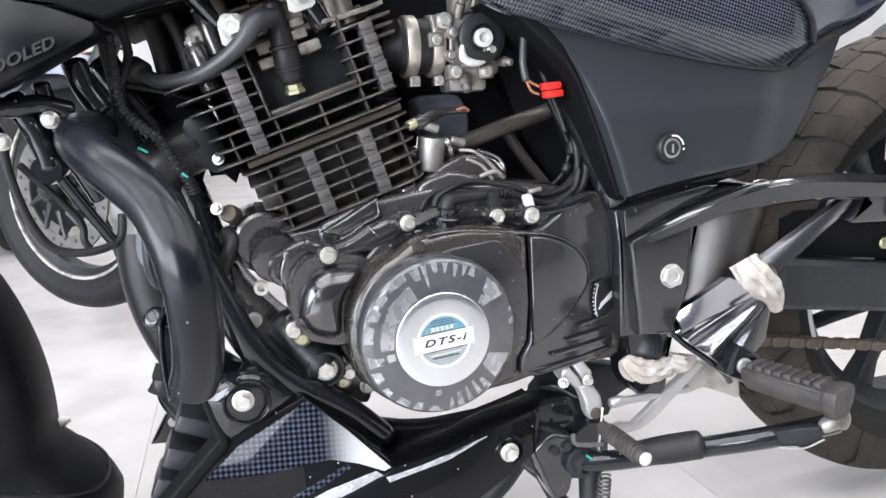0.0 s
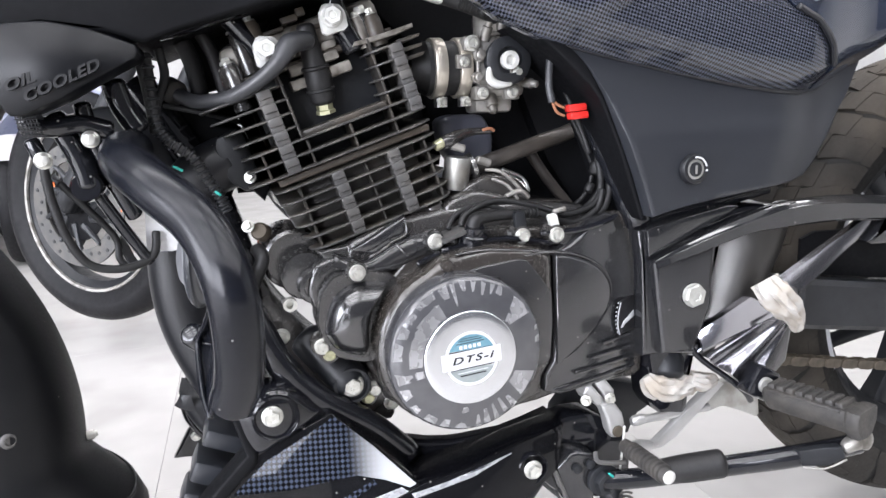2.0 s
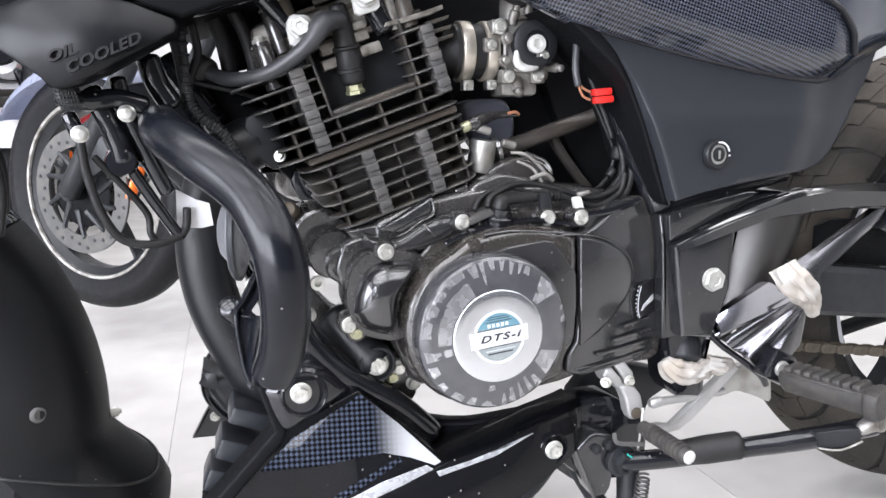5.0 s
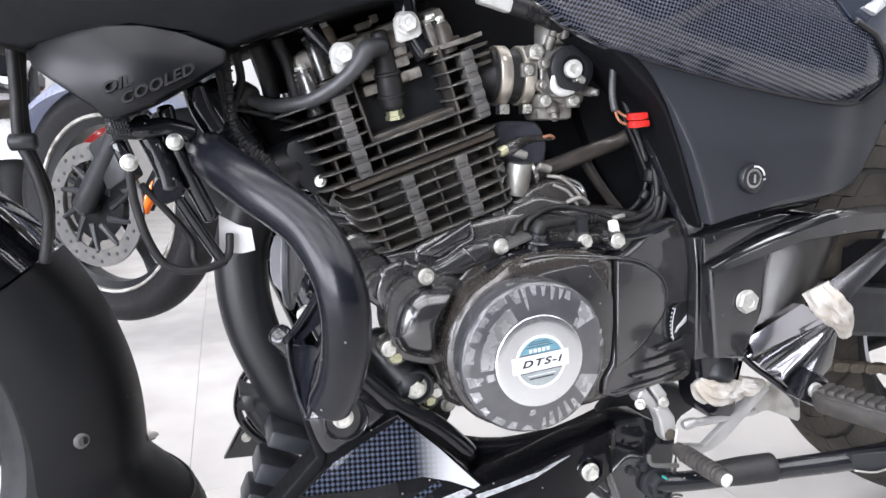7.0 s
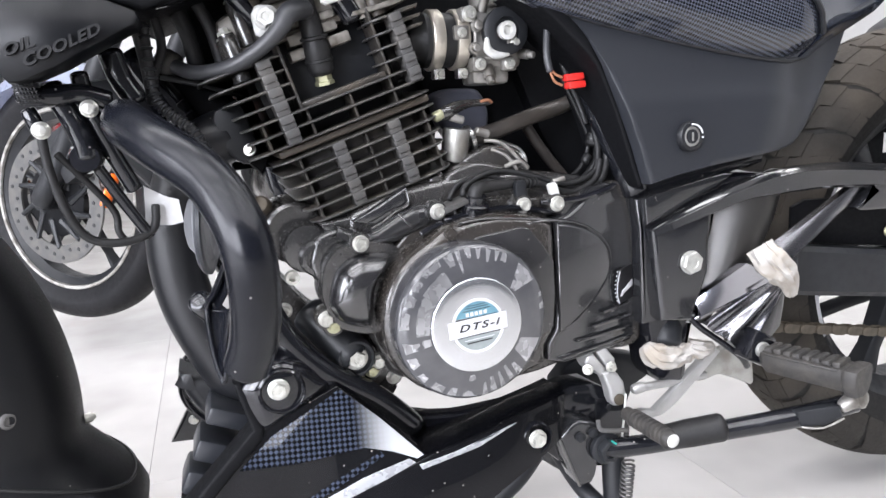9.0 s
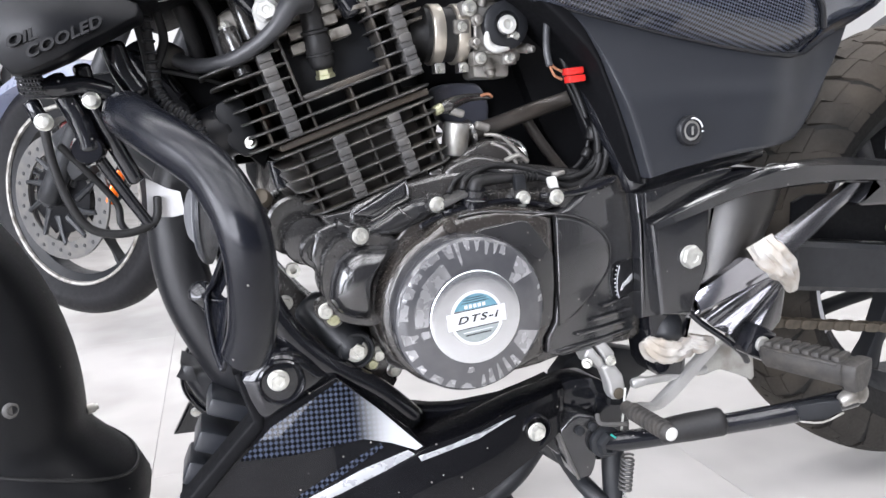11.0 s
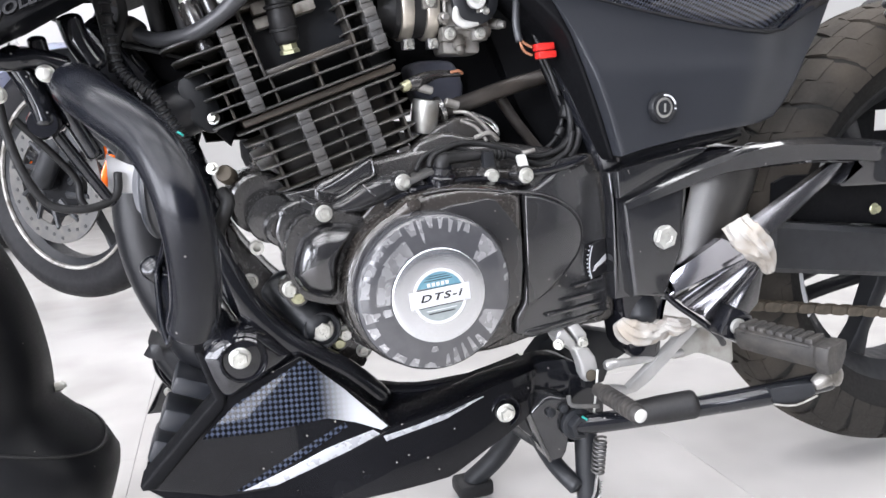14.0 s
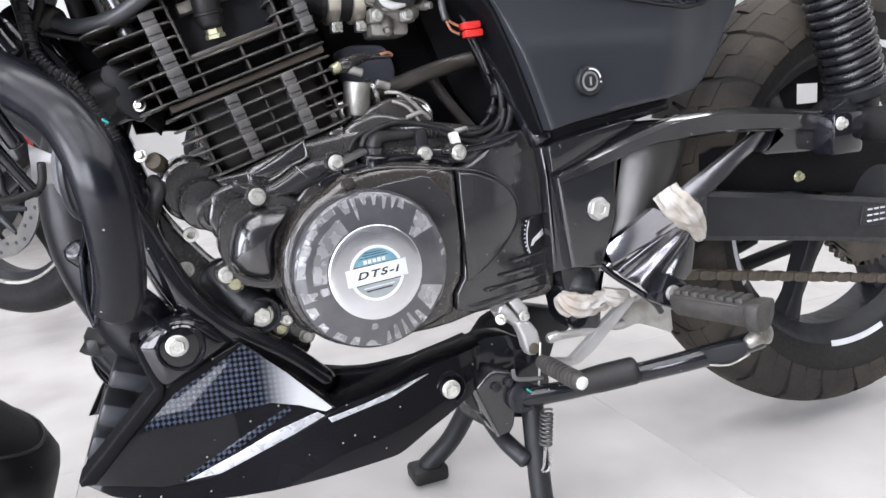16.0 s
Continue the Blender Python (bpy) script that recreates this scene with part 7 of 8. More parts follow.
def footrest_and_levers():
    f = sub("footrest", "ribbed rubber rider footrest")
    p = Vector((0.321, -0.132, 0.284))
    box(bm := B(), p + Vector((0.004, -0.002, 0.0)), (0.03, 0.022, 0.034), Matrix.Rotation(radians(28), 4, "Y"), 0.004)
    part("peg_clevis", bm, GLOSS, f)
    lathe(bm := B(), [(0.0085, -0.004), (0.0085, 0.002), (0.007, 0.004)], p + Vector((0.003, -0.0135, 0)), (-0.2, -1, 0.1), 20)
    part("peg_pin", bm, ALLOY, f)
    a, b = Vector(PEG_A), Vector(PEG_B)
    w = (b - a).normalized()
    s = Vector((0, 0, 1)).cross(w).normalized()
    u = w.cross(s)
    section = ((-0.0165, -0.006), (-0.0172, 0.003), (-0.0158, 0.0075), (-0.012, 0.0085), (0.012, 0.0085), (0.0158, 0.0075), (0.0172, 0.003), (0.0165, -0.006), (0.010, -0.0155), (0.0, -0.017), (-0.010, -0.0155))
    rings = []
    for t, k in ((-0.04, 0.55), (0.0, 0.8), (0.05, 0.98), (0.4, 1.0), (0.82, 1.0), (0.85, 1.02), (0.868, 1.16), (0.89, 1.2), (0.97, 1.2), (0.995, 1.12), (1.0, 1.0)):
        c = a.lerp(b, t)
        rings.append([c + s * q * k + u * r * k for q, r in section])
    rings_mesh(bm := B(), rings)
    part("peg_rubber", bm, PEG, f, sharp=40)
    for k in range(8):
        c = a.lerp(b, 0.075 + 0.1 * k) + u * 0.0092
        box(bm := B(), c, (0.0265, 0.0078, 0.0072), Matrix(((s.x, w.x, u.x, 0), (s.y, w.y, u.y, 0), (s.z, w.z, u.z, 0), (0, 0, 0, 1))) @ Matrix.Rotation(radians(9), 4, "X"), 0.0016)
        part("peg_rib", bm, PEG, f)
    for q in (-0.0163, 0.0163):
        part("peg_edge", tube(B(), [a.lerp(b, 0.06) + s * q + u * 0.0065, a.lerp(b, 0.8) + s * q + u * 0.0065], 0.0016, 8), PEG, f)
    # gear lever
    g = sub("gear_lever", "alloy gear linkage with a ribbed rubber toe peg")
    plate3(bm := B(), [(0.1405, -0.097, 0.283), (0.143, -0.098, 0.2905), (0.1495, -0.099, 0.2925), (0.161, -0.099, 0.2785), (0.1655, -0.099, 0.268), (0.158, -0.099, 0.266), (0.151, -0.098, 0.2735), (0.145, -0.097, 0.2745)], 0.02, 0.003, 3)
    part("lever_clamp", bm, BRIGHT, g)
    plate3(bm := B(), [(0.1525, -0.098, 0.2945), (0.158, -0.099, 0.2985), (0.165, -0.099, 0.2965), (0.1755, -0.099, 0.2835), (0.175, -0.099, 0.273), (0.168, -0.099, 0.268), (0.1635, -0.099, 0.2785)], 0.02, 0.003, 3)
    part("lever_clamp", bm, BRIGHT, g)
    plate3(bm := B(), [(0.157, -0.103, 0.271), (0.167, -0.104, 0.2725), (0.176, -0.104, 0.268), (0.183, -0.104, 0.258), (0.1855, -0.104, 0.246), (0.1845, -0.104, 0.236), (0.179, -0.104, 0.231), (0.171, -0.104, 0.2325), (0.167, -0.104, 0.240), (0.164, -0.104, 0.254)], 0.014, 0.004, 4)
    part("lever_link", bm, BRIGHT, g)
    bolt("small", (0.1685, -0.101, 0.2765), g)
    bolt("small", (0.1425, -0.0985, 0.277), g, (-0.6, -0.8, 0))
    lathe(bm := B(), [(0.0062, 0), (0.0062, 0.0016), (0.0045, 0.0022)], (0.176, -0.1045, 0.240), (0, -1, 0), 16)
    part("link_pin", bm, RUST, g)
    part("link_rod", tube(B(), [(0.2, -0.1, 0.246), (0.242, -0.095, 0.243), (0.301, -0.085, 0.239)], 0.0046, 10), BRIGHT, g)
    lathe(bm := B(), [(0.004, -0.008), (0.0058, -0.005), (0.0058, 0.005), (0.004, 0.008)], (0.203, -0.1, 0.246), (1, 0, 0.1), 16)
    part("rod_end", bm, BRIGHT, g)
    plate3(bm := B(), [(0.194, -0.104, 0.2195), (0.207, -0.103, 0.2215), (0.222, -0.102, 0.217), (0.24, -0.1, 0.2285), (0.278, -0.098, 0.2545), (0.305, -0.094, 0.2735), (0.317, -0.092, 0.266), (0.286, -0.096, 0.243), (0.252, -0.099, 0.2175), (0.234, -0.1, 0.2085), (0.21, -0.103, 0.2085), (0.194, -0.105, 0.2105)], 0.008, 0.002, 2)
    part("lever_arm", bm, BRIGHT, g, "bright alloy lever arm")
    a, b = Vector((0.179, -0.125, 0.228)), Vector((0.184, -0.182, 0.227))
    w = (b - a).normalized()
    part("toe_peg", tube(B(), [a - w * 0.01, b], 0.0075, 16), PEG, g)
    for k in range(9):
        lathe(bm := B(), [(0.0075, -0.0016), (0.0096, -0.0008), (0.0096, 0.0008), (0.0075, 0.0016)], a.lerp(b, 0.04 + 0.105 * k), w, 18)
        part("toe_rib", bm, PEG, g)
    lathe(bm := B(), [(0.0066, 0), (0.0066, 0.003), (0.0045, 0.0045)], b, w, 18)
    part("toe_end", bm, PAINT_WHITE, g)


PEG_A, PEG_B = (0.329, -0.147, 0.278), (0.361, -0.236, 0.2785)


def stands():
    s = sub("side_stand", "folded black side stand")
    line = [(0.151, -0.11, 0.191), (0.196, -0.13, 0.197), (0.267, -0.16, 0.211), (0.322, -0.19, 0.226), (0.377, -0.213, 0.241)]
    part("stand_leg", tube(B(), line, [0.0105, 0.0105, 0.0105, 0.011, 0.010], 14), FRAME_PAINT, s)
    part("stand_sleeve", tube(B(), [Vector(line[1]).lerp(Vector(line[2]), t) + Vector((0, -0.002, 0.005)) for t in (0.15, 0.5, 0.92)], [0.0125, 0.0145, 0.0145], 16), RUBBER, s, "rubber stand sleeve")
    tube(bm := B(), [(0.359, -0.214, 0.24), (0.369, -0.217, 0.246), (0.376, -0.219, 0.248)], [0.006, 0.0085, 0.0075], 14)
    lathe(bm, [(0.009, -0.004), (0.011, -0.001), (0.011, 0.003), (0.006, 0.006)], (0.377, -0.219, 0.249), (0.3, -0.9, 0.2), 14)
    part("stand_foot", bm, CARB, s, "dull worn metal stand foot")
    plate3(bm := B(), [(0.318, -0.201, 0.237), (0.336, -0.211, 0.242), (0.352, -0.219, 0.245), (0.356, -0.220, 0.233), (0.34, -0.214, 0.224), (0.322, -0.204, 0.222)], 0.008, 0.0015, 2)
    part("foot_plate", bm, SATIN, s, "flattened black plate of the foot")
    tube(bm := B(), [(0.320, -0.2045, 0.2225), (0.337, -0.2145, 0.2225), (0.355, -0.2215, 0.232)], 0.0011, 8, 3)
    part("worn_edge", bm, CARB, s, "edge worn to bare metal")
    slab(bm := B(), [(0.091, 0.236), (0.126, 0.255), (0.162, 0.253), (0.199, 0.226), (0.207, 0.184), (0.196, 0.158), (0.173, 0.151), (0.119, 0.168), (0.1, 0.186)], -0.05, -0.082, 0.004, 2, 1)
    part("stand_plate", bm, FRAME_PAINT, s)
    slab(bm := B(), [(0.103, 0.21), (0.125, 0.227), (0.152, 0.218), (0.155, 0.198), (0.145, 0.152), (0.126, 0.151), (0.116, 0.176)], -0.08, -0.106, 0.004, 3, 1)
    part("stand_bracket", bm, HANGER, s)
    tube(bm := B(), [(0.104, -0.1065, 0.209), (0.1165, -0.1065, 0.177), (0.1265, -0.1065, 0.153)], 0.0016, 8, 3)
    part("folded_edge", bm, BRIDGE, s, "lighter grey folded edge")
    tube(bm := B(), [(0.182, -0.108, 0.246), (0.179, -0.109, 0.22), (0.177, -0.108, 0.197)], 0.0012, 8, 3)
    part("tie_wire", bm, PAINT_WHITE, s, "pale tie wire")
    lathe(bm := B(), [(0.0175, -0.004), (0.0175, 0.001), (0.016, 0.002)], (0.156, -0.112, 0.192), (0, -1, 0), 24)
    lathe(bm, [(0.0135, 0), (0.0135, 0.008), (0.012, 0.0105), (0.008, 0.011), (0.0075, 0.009)], (0.156, -0.112, 0.192), (0, -1, 0), 6)
    part("pivot_nut", bm, SATIN, s, "grimy pivot nut with a green mark")
    box(bm := B(), (0.158, -0.123, 0.203), (0.0075, 0.0012, 0.002), Matrix.Rotation(radians(40), 4, "Y"))
    part("paint_mark", bm, GREEN_MARK, s)
    tube(bm := B(), [(0.147, -0.11, 0.224), (0.149, -0.115, 0.215), (0.176, -0.12, 0.212)], 0.0025, 8)
    part("spring_hook", bm, BRIDGE, s)
    slab(bm := B(), [(0.142, 0.231), (0.164, 0.255), (0.209, 0.262), (0.265, 0.246), (0.274, 0.221), (0.251, 0.21), (0.24, 0.184), (0.155, 0.196)], 0.0, -0.02, 0.004, 2, 1)
    part("inner_bracket", bm, SATIN, s)
    for p in [(0.127, -0.107, 0.209), (0.142, -0.107, 0.211)]:
        lathe(bm := B(), [(0.005, 0), (0.005, 0.004), (0.003, 0.005)], p, (0, -1, 0), 14)
        part("bracket_stud", bm, SATIN, s)
    c = sub("centre_stand", "black centre stand holding the rear wheel up")
    px0, pz0 = (0.177, 0.171)
    near = [(px0, -0.09, pz0), (px0 - 0.002, -0.1, pz0 * 0.55), (px0 - 0.004, -0.118, 0.012)]
    part("stand_leg", tube(B(), near, 0.0125, 14), SATIN, c)
    far = [(0.169, 0.06, 0.125), (0.143, 0.085, 0.063), (0.11, 0.106, 0.02)]
    part("stand_leg", tube(B(), far, 0.0135, 14), SATIN, c)
    box(bm := B(), (0.112, 0.108, 0.012), (0.05, 0.04, 0.022), None, 0.006)
    part("stand_foot", bm, RUBBER, c)
    box(bm := B(), (px0 - 0.004, -0.12, 0.01), (0.05, 0.04, 0.02), None, 0.006)
    part("stand_foot", bm, RUBBER, c)
    part("stand_strut", tube(B(), [(0.148, -0.02, 0.144), (0.148, -0.07, 0.129), (0.16, -0.1, 0.113)], 0.010, 12), SATIN, c)
    part("stand_strut", tube(B(), [(0.161, 0.06, 0.113), (0.151, -0.02, 0.136), (0.154, -0.06, 0.144)], 0.012, 12), SATIN, c)
    # stand spring
    a, b = Vector((0.184, -0.11, 0.169)), Vector((0.18, -0.11, 0.129))
    coil = [a.lerp(b, i / 96) + Vector((0.0065 * math.cos(i * 0.55), 0.0065 * math.sin(i * 0.55), 0)) for i in range(97)]
    bm = B()
    tube(bm, coil, 0.0014, 6, 1)
    part("stand_spring", bm, BRIDGE, c)
    part("spring_end", tube(B(), [b, b + Vector((-0.003, 0, -0.02)), b + Vector((-0.006, 0, -0.028)), b + Vector((0.003, 0, -0.028)), b + Vector((0.004, 0, -0.01))], 0.0018, 6), STEEL, c)


def rear_end():
    w = wheel(bike, "rear_wheel", REAR_AXLE, 0.2975, 0.061, 0.209, 6, TYRE, SATIN, tread=TREAD, lean=radians(8), stripe=WHITE_INK)
    # sprocket
    bm = B()
    teeth = 42
    out = []
    for k in range(teeth * 4):
        a = math.tau * k / (teeth * 4)
        r = 0.091 if k % 4 in (0, 1) else 0.085
        out.append((REAR_AXLE[0] + r * math.cos(a), REAR_AXLE[2] + r * math.sin(a)))
    slab(bm, out, -0.068, -0.075, 0.001, 1)
    part("sprocket", bm, DUSTY, w, "grimy rear sprocket")
    bm = B()
    lathe(bm, [(0.03, -0.09), (0.058, -0.08), (0.062, -0.06), (0.062, -0.04)], REAR_AXLE, (0, 1, 0), 36)
    part("drum", bm, SATIN, w)
    # swingarm, boxed
    sw = sub("swingarm", "glossy black box-section swingarm with a small label")
    sec = []
    for x, z, h in ((0.235, 0.372, 0.024), (0.36, 0.358, 0.028), (0.40, 0.353, 0.0285), (0.55, 0.331, 0.0285), (0.71, 0.306, 0.0285), (0.80, 0.292, 0.027)):
        tuck = 0.036 if x < 0.37 else 0.0
        sec.append([(x, y + tuck, z + v) for y, v in ((-0.088, -h), (-0.108, -h), (-0.113, -h + 0.006), (-0.113, h - 0.006), (-0.108, h), (-0.088, h))])
    rings_mesh(bm := B(), sec)
    part("near_arm", bm, SATIN, sw, sharp=30)
    bm = B()
    rings_mesh(bm, [[(x, -y, z) for x, y, z in ring] for ring in sec])
    part("far_arm", bm, SATIN, sw, sharp=30)
    slab(bm := B(), [(0.645, 0.333), (0.718, 0.326), (0.72, 0.298), (0.64, 0.309)], -0.112, -0.1142, 0.0004, 1)
    part("arm_label", bm, DARK_INK, sw, "small black information label with white print")
    for i in range(3):
        for j in range(4):
            x, z = (0.656, 0.328)
            box(bm := B(), (x + j * 0.011, -0.1146, z - i * 0.0075), (0.008, 0.0005, 0.0022))
            part("print_bar", bm, WHITE_INK, sw)
    for pts, r in (([(0.604, 0.07, 0.22), (0.681, 0.07, 0.234), (0.811, 0.07, 0.251)], 0.011), ([(0.513, 0.05, 0.248), (0.594, 0.06, 0.268), (0.659, 0.06, 0.28)], 0.006), ([(0.506, 0.09, 0.268), (0.59, 0.09, 0.245), (0.667, 0.09, 0.262)], 0.014)):
        part("brake_rod", tube(B(), pts, r, 10), SATIN, sw)
    # upper brackets and chain guard behind the arm
    slab(bm := B(), [(0.418, 0.428), (0.539, 0.423), (0.652, 0.416), (0.799, 0.407), (0.806, 0.325), (0.625, 0.351), (0.418, 0.379)], -0.08, -0.084, 0.003, 2, 1)
    part("chain_guard", bm, DULL_BLACK, sw, "black chain guard")
    bolt("yellow", (0.566, -0.086, 0.378), sw)
    slab(bm := B(), [(0.456, 0.423), (0.595, 0.403), (0.83, 0.396), (0.835, 0.317), (0.464, 0.37)], -0.02, -0.035, 0.003, 2)
    part("inner_fender", bm, MATTE, sw)
    slab(bm := B(), [(0.60, 0.52), (0.633, 0.577), (0.688, 0.632), (0.76, 0.67), (0.941, 0.665), (0.955, 0.463), (0.83, 0.485), (0.746, 0.495), (0.735, 0.488), (0.677, 0.491), (0.667, 0.465), (0.61, 0.463)], 0.06, 0.03, 0.003, 2)
    part("hugger", bm, MATTE, sw, "black inner mudguard")
    # dark plates added to narrow the open gap beside the tyre
    for x0, x1, z0, z1 in ((0.62, 0.80, 0.489, 0.525), (0.62, 0.671, 0.43, 0.489), (0.722, 0.80, 0.431, 0.489), (0.671, 0.722, 0.43, 0.461)):
        slab(bm := B(), [(x0, z0), (x1, z0), (x1, z1), (x0, z1)], 0.024, 0.012, 0.002, 2)
        part("gap_plate", bm, DULL_BLACK, sw)
    # chain
    ch = sub("chain", "dusty drive chain")
    (x0, z0), (x1, z1) = [(0.4, 0.279), (0.776, 0.211)]
    n = int(math.hypot(x1 - x0, z1 - z0) / 0.0127)
    ang = math.atan2(z1 - z0, x1 - x0)
    mesh = {}
    for kind, ht in enumerate((0.0115, 0.0098)):
        bm = B()
        pts = [(0.0064 + 0.0055 * math.cos(radians(a)), ht * 0.5 * math.sin(radians(a))) for a in range(-90, 91, 30)] + [(-0.0064 + 0.0055 * math.cos(radians(a)), ht * 0.5 * math.sin(radians(a))) for a in range(90, 271, 30)]
        d = 0.0075 if kind == 0 else 0.0055
        slab(bm, pts, -d + 0.0016, -d, 0.0004, 1)
        slab(bm, pts, d - 0.0016, d, 0.0004, 1)
        lathe(bm, [(0.004, -0.007), (0.004, 0.007)], (0.0064, 0, 0), (0, 1, 0), 10)
        mesh[kind] = finish(bm, RUST, 35, True, "chain_link")
    for k in range(n + 1):
        ob = new("link", mesh[k % 2])
        ob.parent = ch
        ob.matrix_basis = Matrix.Translation((x0 + k * 0.0127 * math.cos(ang), -0.078, z0 + k * 0.0127 * math.sin(ang))) @ Matrix.Rotation(-ang, 4, "Y")
    # shock absorber
    sh = sub("shock_absorber", "black coil-over rear shock absorber")
    a, b = Vector((0.582, -0.105, 0.621)), Vector((0.64, -0.105, 0.473))
    part("damper", tube(B(), [a, b], 0.018, 20), SATIN, sh)
    d = (b - a).normalized()
    s = d.orthogonal().normalized()
    u = d.cross(s)
    turns = 13
    coil = []
    for i in range(turns * 24 + 1):
        t = i / (turns * 24)
        q = math.tau * i / 24
        coil.append(a.lerp(b, t * 0.94) + (s * math.cos(q) + u * math.sin(q)) * 0.029)
    tube(bm := B(), coil, 0.0056, 10, 1)
    part("spring", bm, COIL, sh, "satin black coil spring")
    lathe(bm := B(), [(0.03, -0.004), (0.036, 0.0), (0.034, 0.012), (0.022, 0.02), (0.014, 0.05)], b - d * 0.012, d, 32)
    part("spring_seat", bm, SATIN, sh)
    slab(bm := B(), [(0.58, 0.456), (0.605, 0.469), (0.63, 0.479), (0.657, 0.477), (0.652, 0.462), (0.622, 0.441)], -0.085, -0.12, 0.003, 3)
    part("shock_bracket", bm, HANGER, sh, "black triangular lower bracket")


side_panel()
tail_cowl()
shroud()
front_end()
crash_guard()
horn()
belly_cowl()
chassis()
footrest_and_levers()
stands()
rear_end()


# ---------------------------------------------------------------- loose things on the bike
def rag(label, path, radii, seed):
    """A wrung strip of cloth: a roll with lengthwise folds and loose lumps."""
    line = smooth_path(path, 10)
    n = len(line)
    bm = B()
    rings = []
    side = Vector((0.3, -0.2, 1)).normalized()
    for i, c in enumerate(line):
        w = (line[min(i + 1, n - 1)] - line[max(i - 1, 0)]).normalized()
        side = (side - w * side.dot(w)).normalized()
        up = w.cross(side)
        r = float(np.interp(i / (n - 1), np.linspace(0, 1, len(radii)), radii))
        ring = []
        for k in range(40):
            a = math.tau * k / 40
            fold = 0.13 * math.sin(7 * a + 2.2 * noise.noise(Vector((i * 0.22, seed, 0)))) + 0.10 * math.sin(13 * a + i * 0.16 + seed)
            lump = 0.30 * noise.noise(Vector((math.cos(a) * 1.4 + seed, math.sin(a) * 1.4, i * 0.12)))
            ring.append(c + (side * math.cos(a) + up * math.sin(a)) * r * (1 + fold + lump))
        rings.append(ring)
    rings_mesh(bm, rings)
    return tagged(new("rag", finish(bm, CLOTH, 70)), label, "rag")


rag("crumpled white cloth tied round the footrest hanger", [(0.326, -0.134, 0.393), (0.331, -0.141, 0.381), (0.345, -0.142, 0.367), (0.363, -0.138, 0.351), (0.371, -0.134, 0.334)], [0.012, 0.0145, 0.0135, 0.010, 0.004], 2.0)
rag("dirty white cloth wad stuffed under the pivot", [(0.219, -0.09, 0.29), (0.225, -0.095, 0.281), (0.242, -0.096, 0.274), (0.263, -0.094, 0.275), (0.279, -0.09, 0.276)], [0.006, 0.0125, 0.0135, 0.012, 0.007], 7.0)
rag("brown oily cloth end under the pivot", [(0.269, -0.096, 0.282), (0.283, -0.097, 0.276), (0.302, -0.094, 0.276)], [0.007, 0.010, 0.005], 9.0)
x, y, z = (-0.249, -0.05, 0.477)
slab(bm := B(), [(x - 0.015, z - 0.014), (x + 0.006, z - 0.016), (x + 0.016, z - 0.014), (x + 0.014, z + 0.006), (x + 0.003, z + 0.010), (x - 0.013, z + 0.02)], y + 0.0006, y, 0.0002, 1)
tag = tagged(new("paper_tag", finish(bm, PAPER)), "small white paper tag hanging at the horn", "tag")


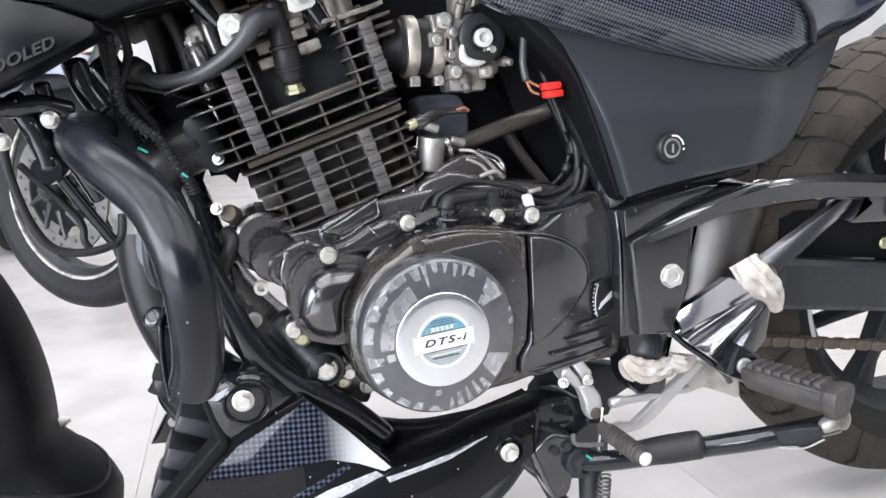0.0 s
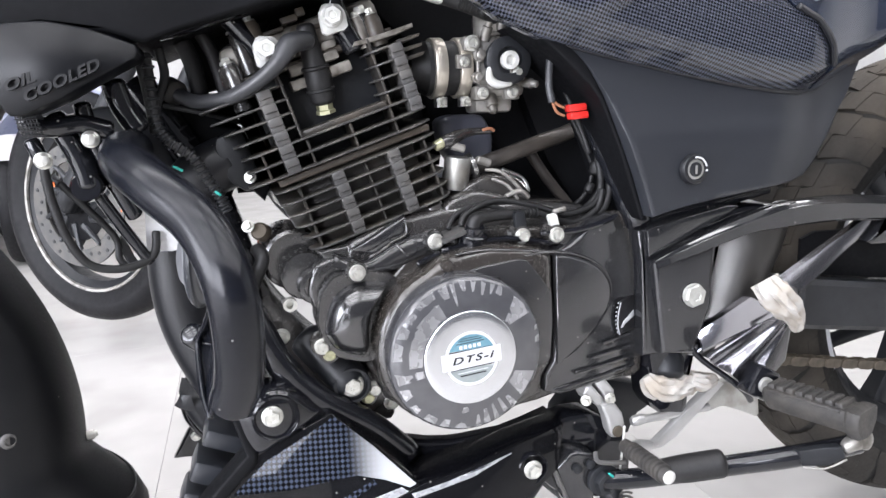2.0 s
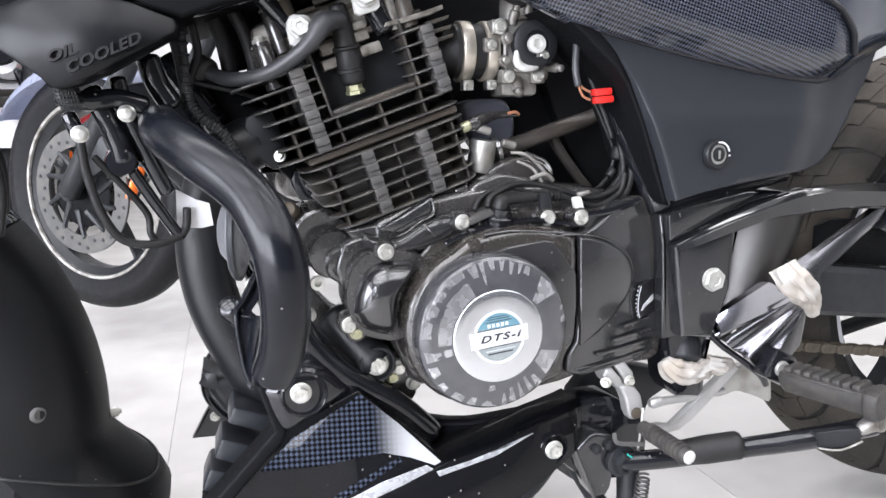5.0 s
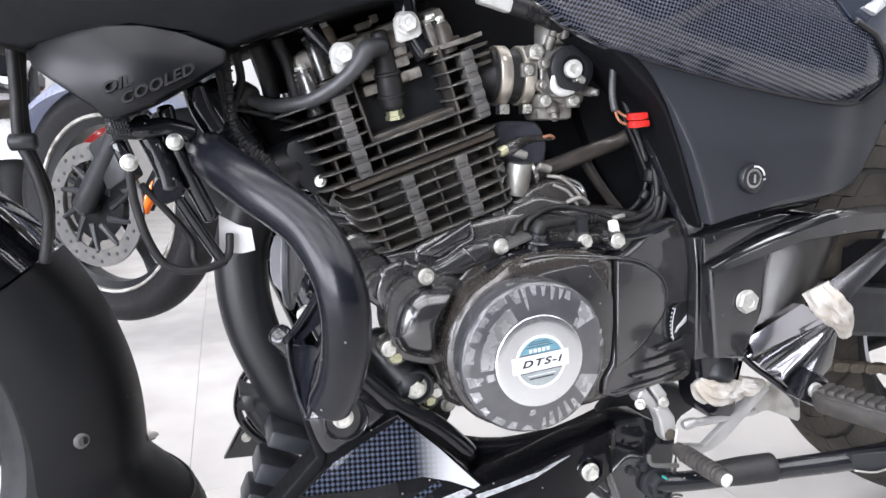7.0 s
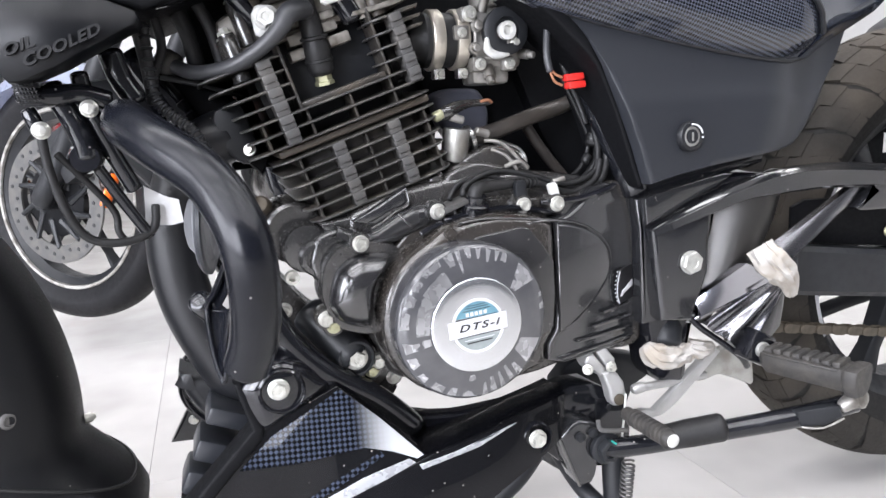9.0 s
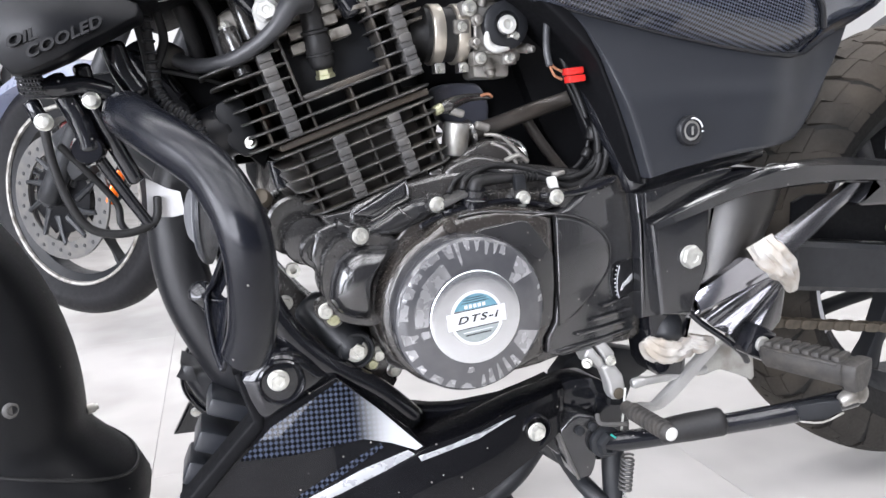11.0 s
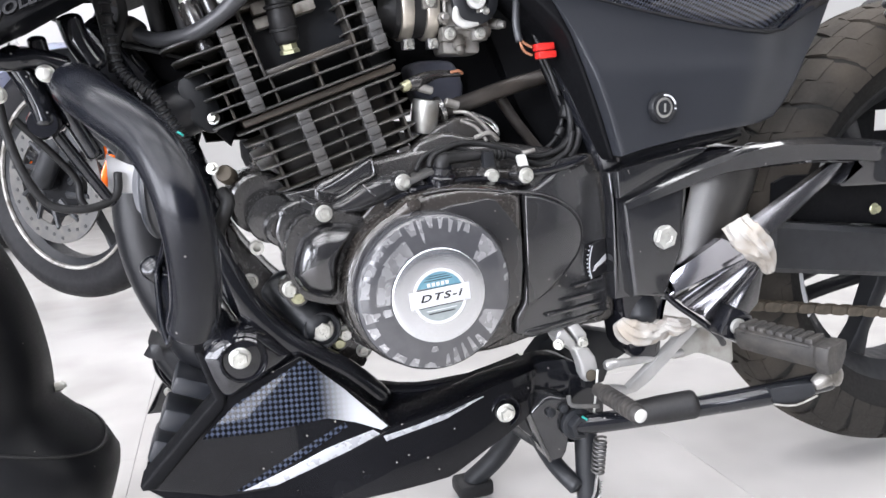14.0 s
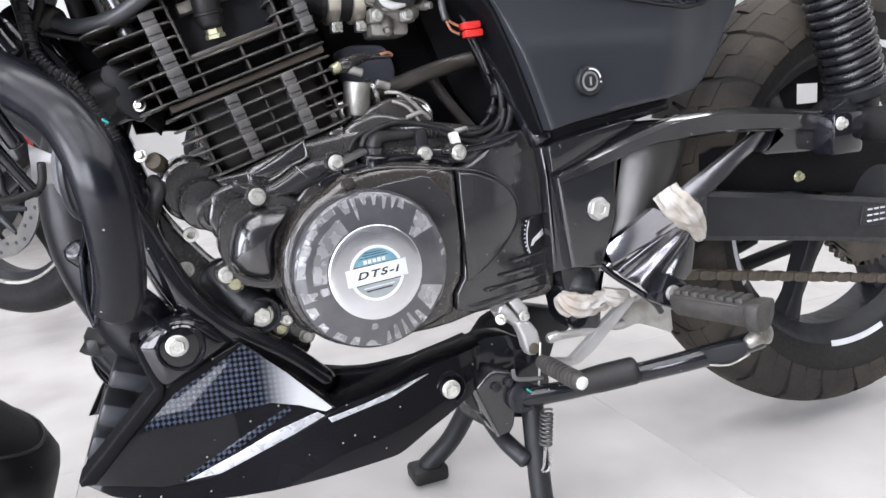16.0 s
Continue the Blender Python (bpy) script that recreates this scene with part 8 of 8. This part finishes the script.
# ---------------------------------------------------------------- other motorcycles in the showroom
def parked_bike(label, paint, x, y, turn=0.0, group="parked motorcycles", R=0.296, steer=0.0, raised=0.0):
    b = thing("parked_motorcycle", label, "motorcycle", group)
    ax = (0.0, 0.0, R + 0.002)
    wheel(b, "front_wheel", ax, R, 0.05, R - 0.078, 5, TYRE_NEW, SATIN, lean=0.3, slim=0.45, edge=CARB)
    wheel(b, "rear_wheel", (1.34, 0, 0.305), 0.303, 0.06, 0.222, 10, TYRE_NEW, SATIN)
    bm = B()
    lathe(bm, [(0.150, -0.062), (0.150, -0.067), (0.108, -0.067), (0.108, -0.062), (0.150, -0.062)], ax, (0, 1, 0), 48, False, False)
    disc = part("brake_disc", bm, BRIDGE, b, "grey steel brake disc on a black carrier")
    lathe(bm := B(), [(0.02, -0.058), (0.082, -0.058), (0.086, -0.061), (0.082, -0.064), (0.02, -0.066)], ax, (0, 1, 0), 36)
    part("disc_carrier", bm, DULL_BLACK, disc)
    for k in range(30):
        a = math.tau * k / 30
        r = 0.121 + 0.008 * (k % 3)
        lathe(bm := B(), [(0.0048, 0.0), (0.0042, 0.0012)], (r * math.cos(a), -0.067, ax[2] + r * math.sin(a)), (0, -1, 0), 10)
        part("disc_hole", bm, DARK_INK, disc)
    for k in range(10):
        a = math.tau * k / 10
        tube(bm := B(), [(0.05 * math.cos(a), -0.06, ax[2] + 0.05 * math.sin(a)), (0.1 * math.cos(a + 0.3), -0.064, ax[2] + 0.1 * math.sin(a + 0.3)), (0.112 * math.cos(a + 0.35), -0.0645, ax[2] + 0.112 * math.sin(a + 0.35))], [0.012, 0.006, 0.007], 8, 3)
        part("disc_arm", bm, SATIN, disc)
    box(bm := B(), (0.09, -0.085, 0.41), (0.08, 0.05, 0.12), Matrix.Rotation(radians(-30), 4, "Y"), 0.01)
    part("brake_caliper", bm, SATIN, b)
    lathe(bm := B(), [(0.012, -0.11), (0.02, -0.108), (0.02, -0.06)], ax, (0, 1, 0), 16)
    part("axle_nut", bm, SATIN, b)
    for s in (-1, 1):
        tube(bm := B(), [(0.0, s * 0.1, 0.298), (0.2, s * 0.1, 0.6), (0.4, s * 0.1, 0.92)], [0.025, 0.024, 0.02], 18)
        part("fork_leg", bm, SATIN, b)
        tube(bm := B(), [(0.066, s * 0.138, 0.292), (0.079, s * 0.138, 0.325), (0.092, s * 0.138, 0.36)], [0.013, 0.0155, 0.013], 12, flat=0.6)
        part("reflector_stay", tube(B(), [(0.16, s * 0.11, 0.5), (0.112, s * 0.116, 0.4), (0.072, s * 0.118, 0.3)], 0.017, 10), SATIN, b)
        part("side_reflector", bm, ORANGE, b, "orange side reflector")
    bm = B()
    rows = []
    for i in range(19):
        a = radians(20 + 130 * i / 18)
        rows.append([(0.32 * math.cos(a) * 1.02, 0.075 * math.sin((-1 + j / 4) * 1.5), ax[2] + (R + 0.029 - 0.05 * abs(-1 + j / 4) ** 2.5) * math.sin(a)) for j in range(9)])
    rings_mesh(bm, rows, False, False, closed=False)
    bmesh.ops.solidify(bm, geom=bm.faces[:], thickness=-0.004)
    part("front_fender", bm, paint, b)
    for ob in list(b.children):
        if ob.name.split(".")[0] not in ("rear_wheel", "side_reflector", "reflector_stay"):
            ob.matrix_basis = Matrix.Rotation(steer, 4, "Z")
    secs = []
    for xx, zc, w, h in ((0.30, 0.86, 0.07, 0.08), (0.40, 0.90, 0.13, 0.11), (0.55, 0.92, 0.15, 0.13), (0.7, 0.88, 0.12, 0.10), (0.80, 0.82, 0.08, 0.05)):
        secs.append([(xx, w * math.cos(math.tau * k / 20), zc + h * math.sin(math.tau * k / 20)) for k in range(20)])
    rings_mesh(bm := B(), secs)
    part("fuel_tank", bm, paint, b)
    secs = []
    for xx, zc, w, h in ((0.76, 0.80, 0.10, 0.03), (0.9, 0.80, 0.13, 0.04), (1.15, 0.86, 0.13, 0.045), (1.45, 0.92, 0.09, 0.03)):
        secs.append([(xx, w * math.cos(math.tau * k / 16), zc + h * math.sin(math.tau * k / 16)) for k in range(16)])
    rings_mesh(bm := B(), secs)
    part("seat", bm, RUBBER, b)
    secs = []
    for xx, zc, w, h in ((0.86, 0.72, 0.10, 0.06), (1.1, 0.76, 0.12, 0.07), (1.35, 0.84, 0.10, 0.05), (1.6, 0.9, 0.05, 0.03)):
        secs.append([(xx, w * math.cos(math.tau * k / 16), zc + h * math.sin(math.tau * k / 16)) for k in range(16)])
    rings_mesh(bm := B(), secs)
    part("tail_panel", bm, paint, b)
    box(bm := B(), (0.60, 0, 0.40), (0.36, 0.26, 0.24), None, 0.04)
    part("engine", bm, ENGINE, b)
    box(bm := B(), (0.50, 0, 0.60), (0.15, 0.15, 0.22), Matrix.Rotation(radians(-15), 4, "Y"), 0.02)
    part("cylinder", bm, FIN, b)
    for s in (-1, 1):
        tube(bm := B(), [(0.30, s * 0.06, 0.80), (0.42, s * 0.12, 0.5), (0.5, s * 0.13, 0.28), (0.85, s * 0.13, 0.3)], 0.018, 12)
        part("frame_tube", bm, FRAME_PAINT, b)
        tube(bm := B(), [(0.85, s * 0.1, 0.38), (1.34, s * 0.1, 0.305)], 0.024, 12)
        part("swingarm", bm, SATIN, b)
        tube(bm := B(), [(0.28, s * 0.05, 0.98), (0.30, s * 0.25, 1.03), (0.38, s * 0.36, 1.0)], 0.012, 12)
        part("handlebar", bm, SATIN, b)
    tube(bm := B(), [(0.48, 0.1, 0.55), (0.42, 0.12, 0.35), (0.6, 0.16, 0.2), (0.95, 0.17, 0.24), (1.35, 0.18, 0.38)], [0.02, 0.02, 0.025, 0.04, 0.045], 16)
    part("exhaust", bm, SATIN, b)
    lathe(bm := B(), [(0.03, -0.08), (0.07, -0.05), (0.09, 0.0), (0.08, 0.03)], (0.2, 0, 0.9), (-1, 0, 0), 28)
    part("headlamp", bm, GLOSS, b)
    tube(bm := B(), [(0.78, -0.1, 0.22), (0.8, -0.2, 0.012)], 0.012, 10)
    part("side_stand", bm, SATIN, b)
    for s in (-1, 1) if raised else ():
        tube(bm := B(), [(0.86, s * 0.09, 0.3), (0.88, s * 0.14, 0.03 - raised * 0.35)], 0.012, 10)
        part("centre_stand", bm, SATIN, b)
    tip = Matrix.Translation((1.34, 0, 0)) @ Matrix.Rotation(math.atan2(raised, 1.34), 4, "Y") @ Matrix.Translation((-1.34, 0, 0))
    b.matrix_basis = Matrix.Translation((x, y, 0)) @ Matrix.Rotation(turn, 4, "Z") @ tip
    return b


parked_bike("silver-blue motorcycle with black wheels and orange reflectors", SILVER_PAINT, -0.538, 1.19, 0.06, R=0.296, steer=-0.75, raised=0.092)
parked_bike("white motorcycle parked in the row behind", WHITE_PAINT, -1.12, 2.75, 1.75)
parked_bike("red motorcycle parked in the row behind", RED_PAINT, -1.5, 2.8, 1.75)
parked_bike("black motorcycle parked in the row behind", GLOSS, -1.9, 2.85, 1.75)
parked_bike("silver-blue motorcycle parked in the row behind", SILVER_PAINT, -2.3, 2.9, 1.75)
parked_bike("red motorcycle parked in the last row", RED_PAINT, -1.05, 4.4, 1.75)
parked_bike("white motorcycle parked in the last row", WHITE_PAINT, -1.7, 4.4, 1.75)


# ---------------------------------------------------------------- floor tiles, last
bm = B()
slab(bm, [(-0.3997, -0.3997), (0.3997, -0.3997), (0.3997, 0.3997), (-0.3997, 0.3997)], -0.01, 0.0, 0.0003, 1, lay=lambda a, b, d: (a, b, d))
tile_mesh = finish(bm, TILE, 30, False, "tile")
for i in range(13):
    for j in range(12):
        t = new("tile", tile_mesh)
        t.location = (-4.75 + 0.8 * i, -3.2 + 0.8 * j, 0)
        t.parent = floor
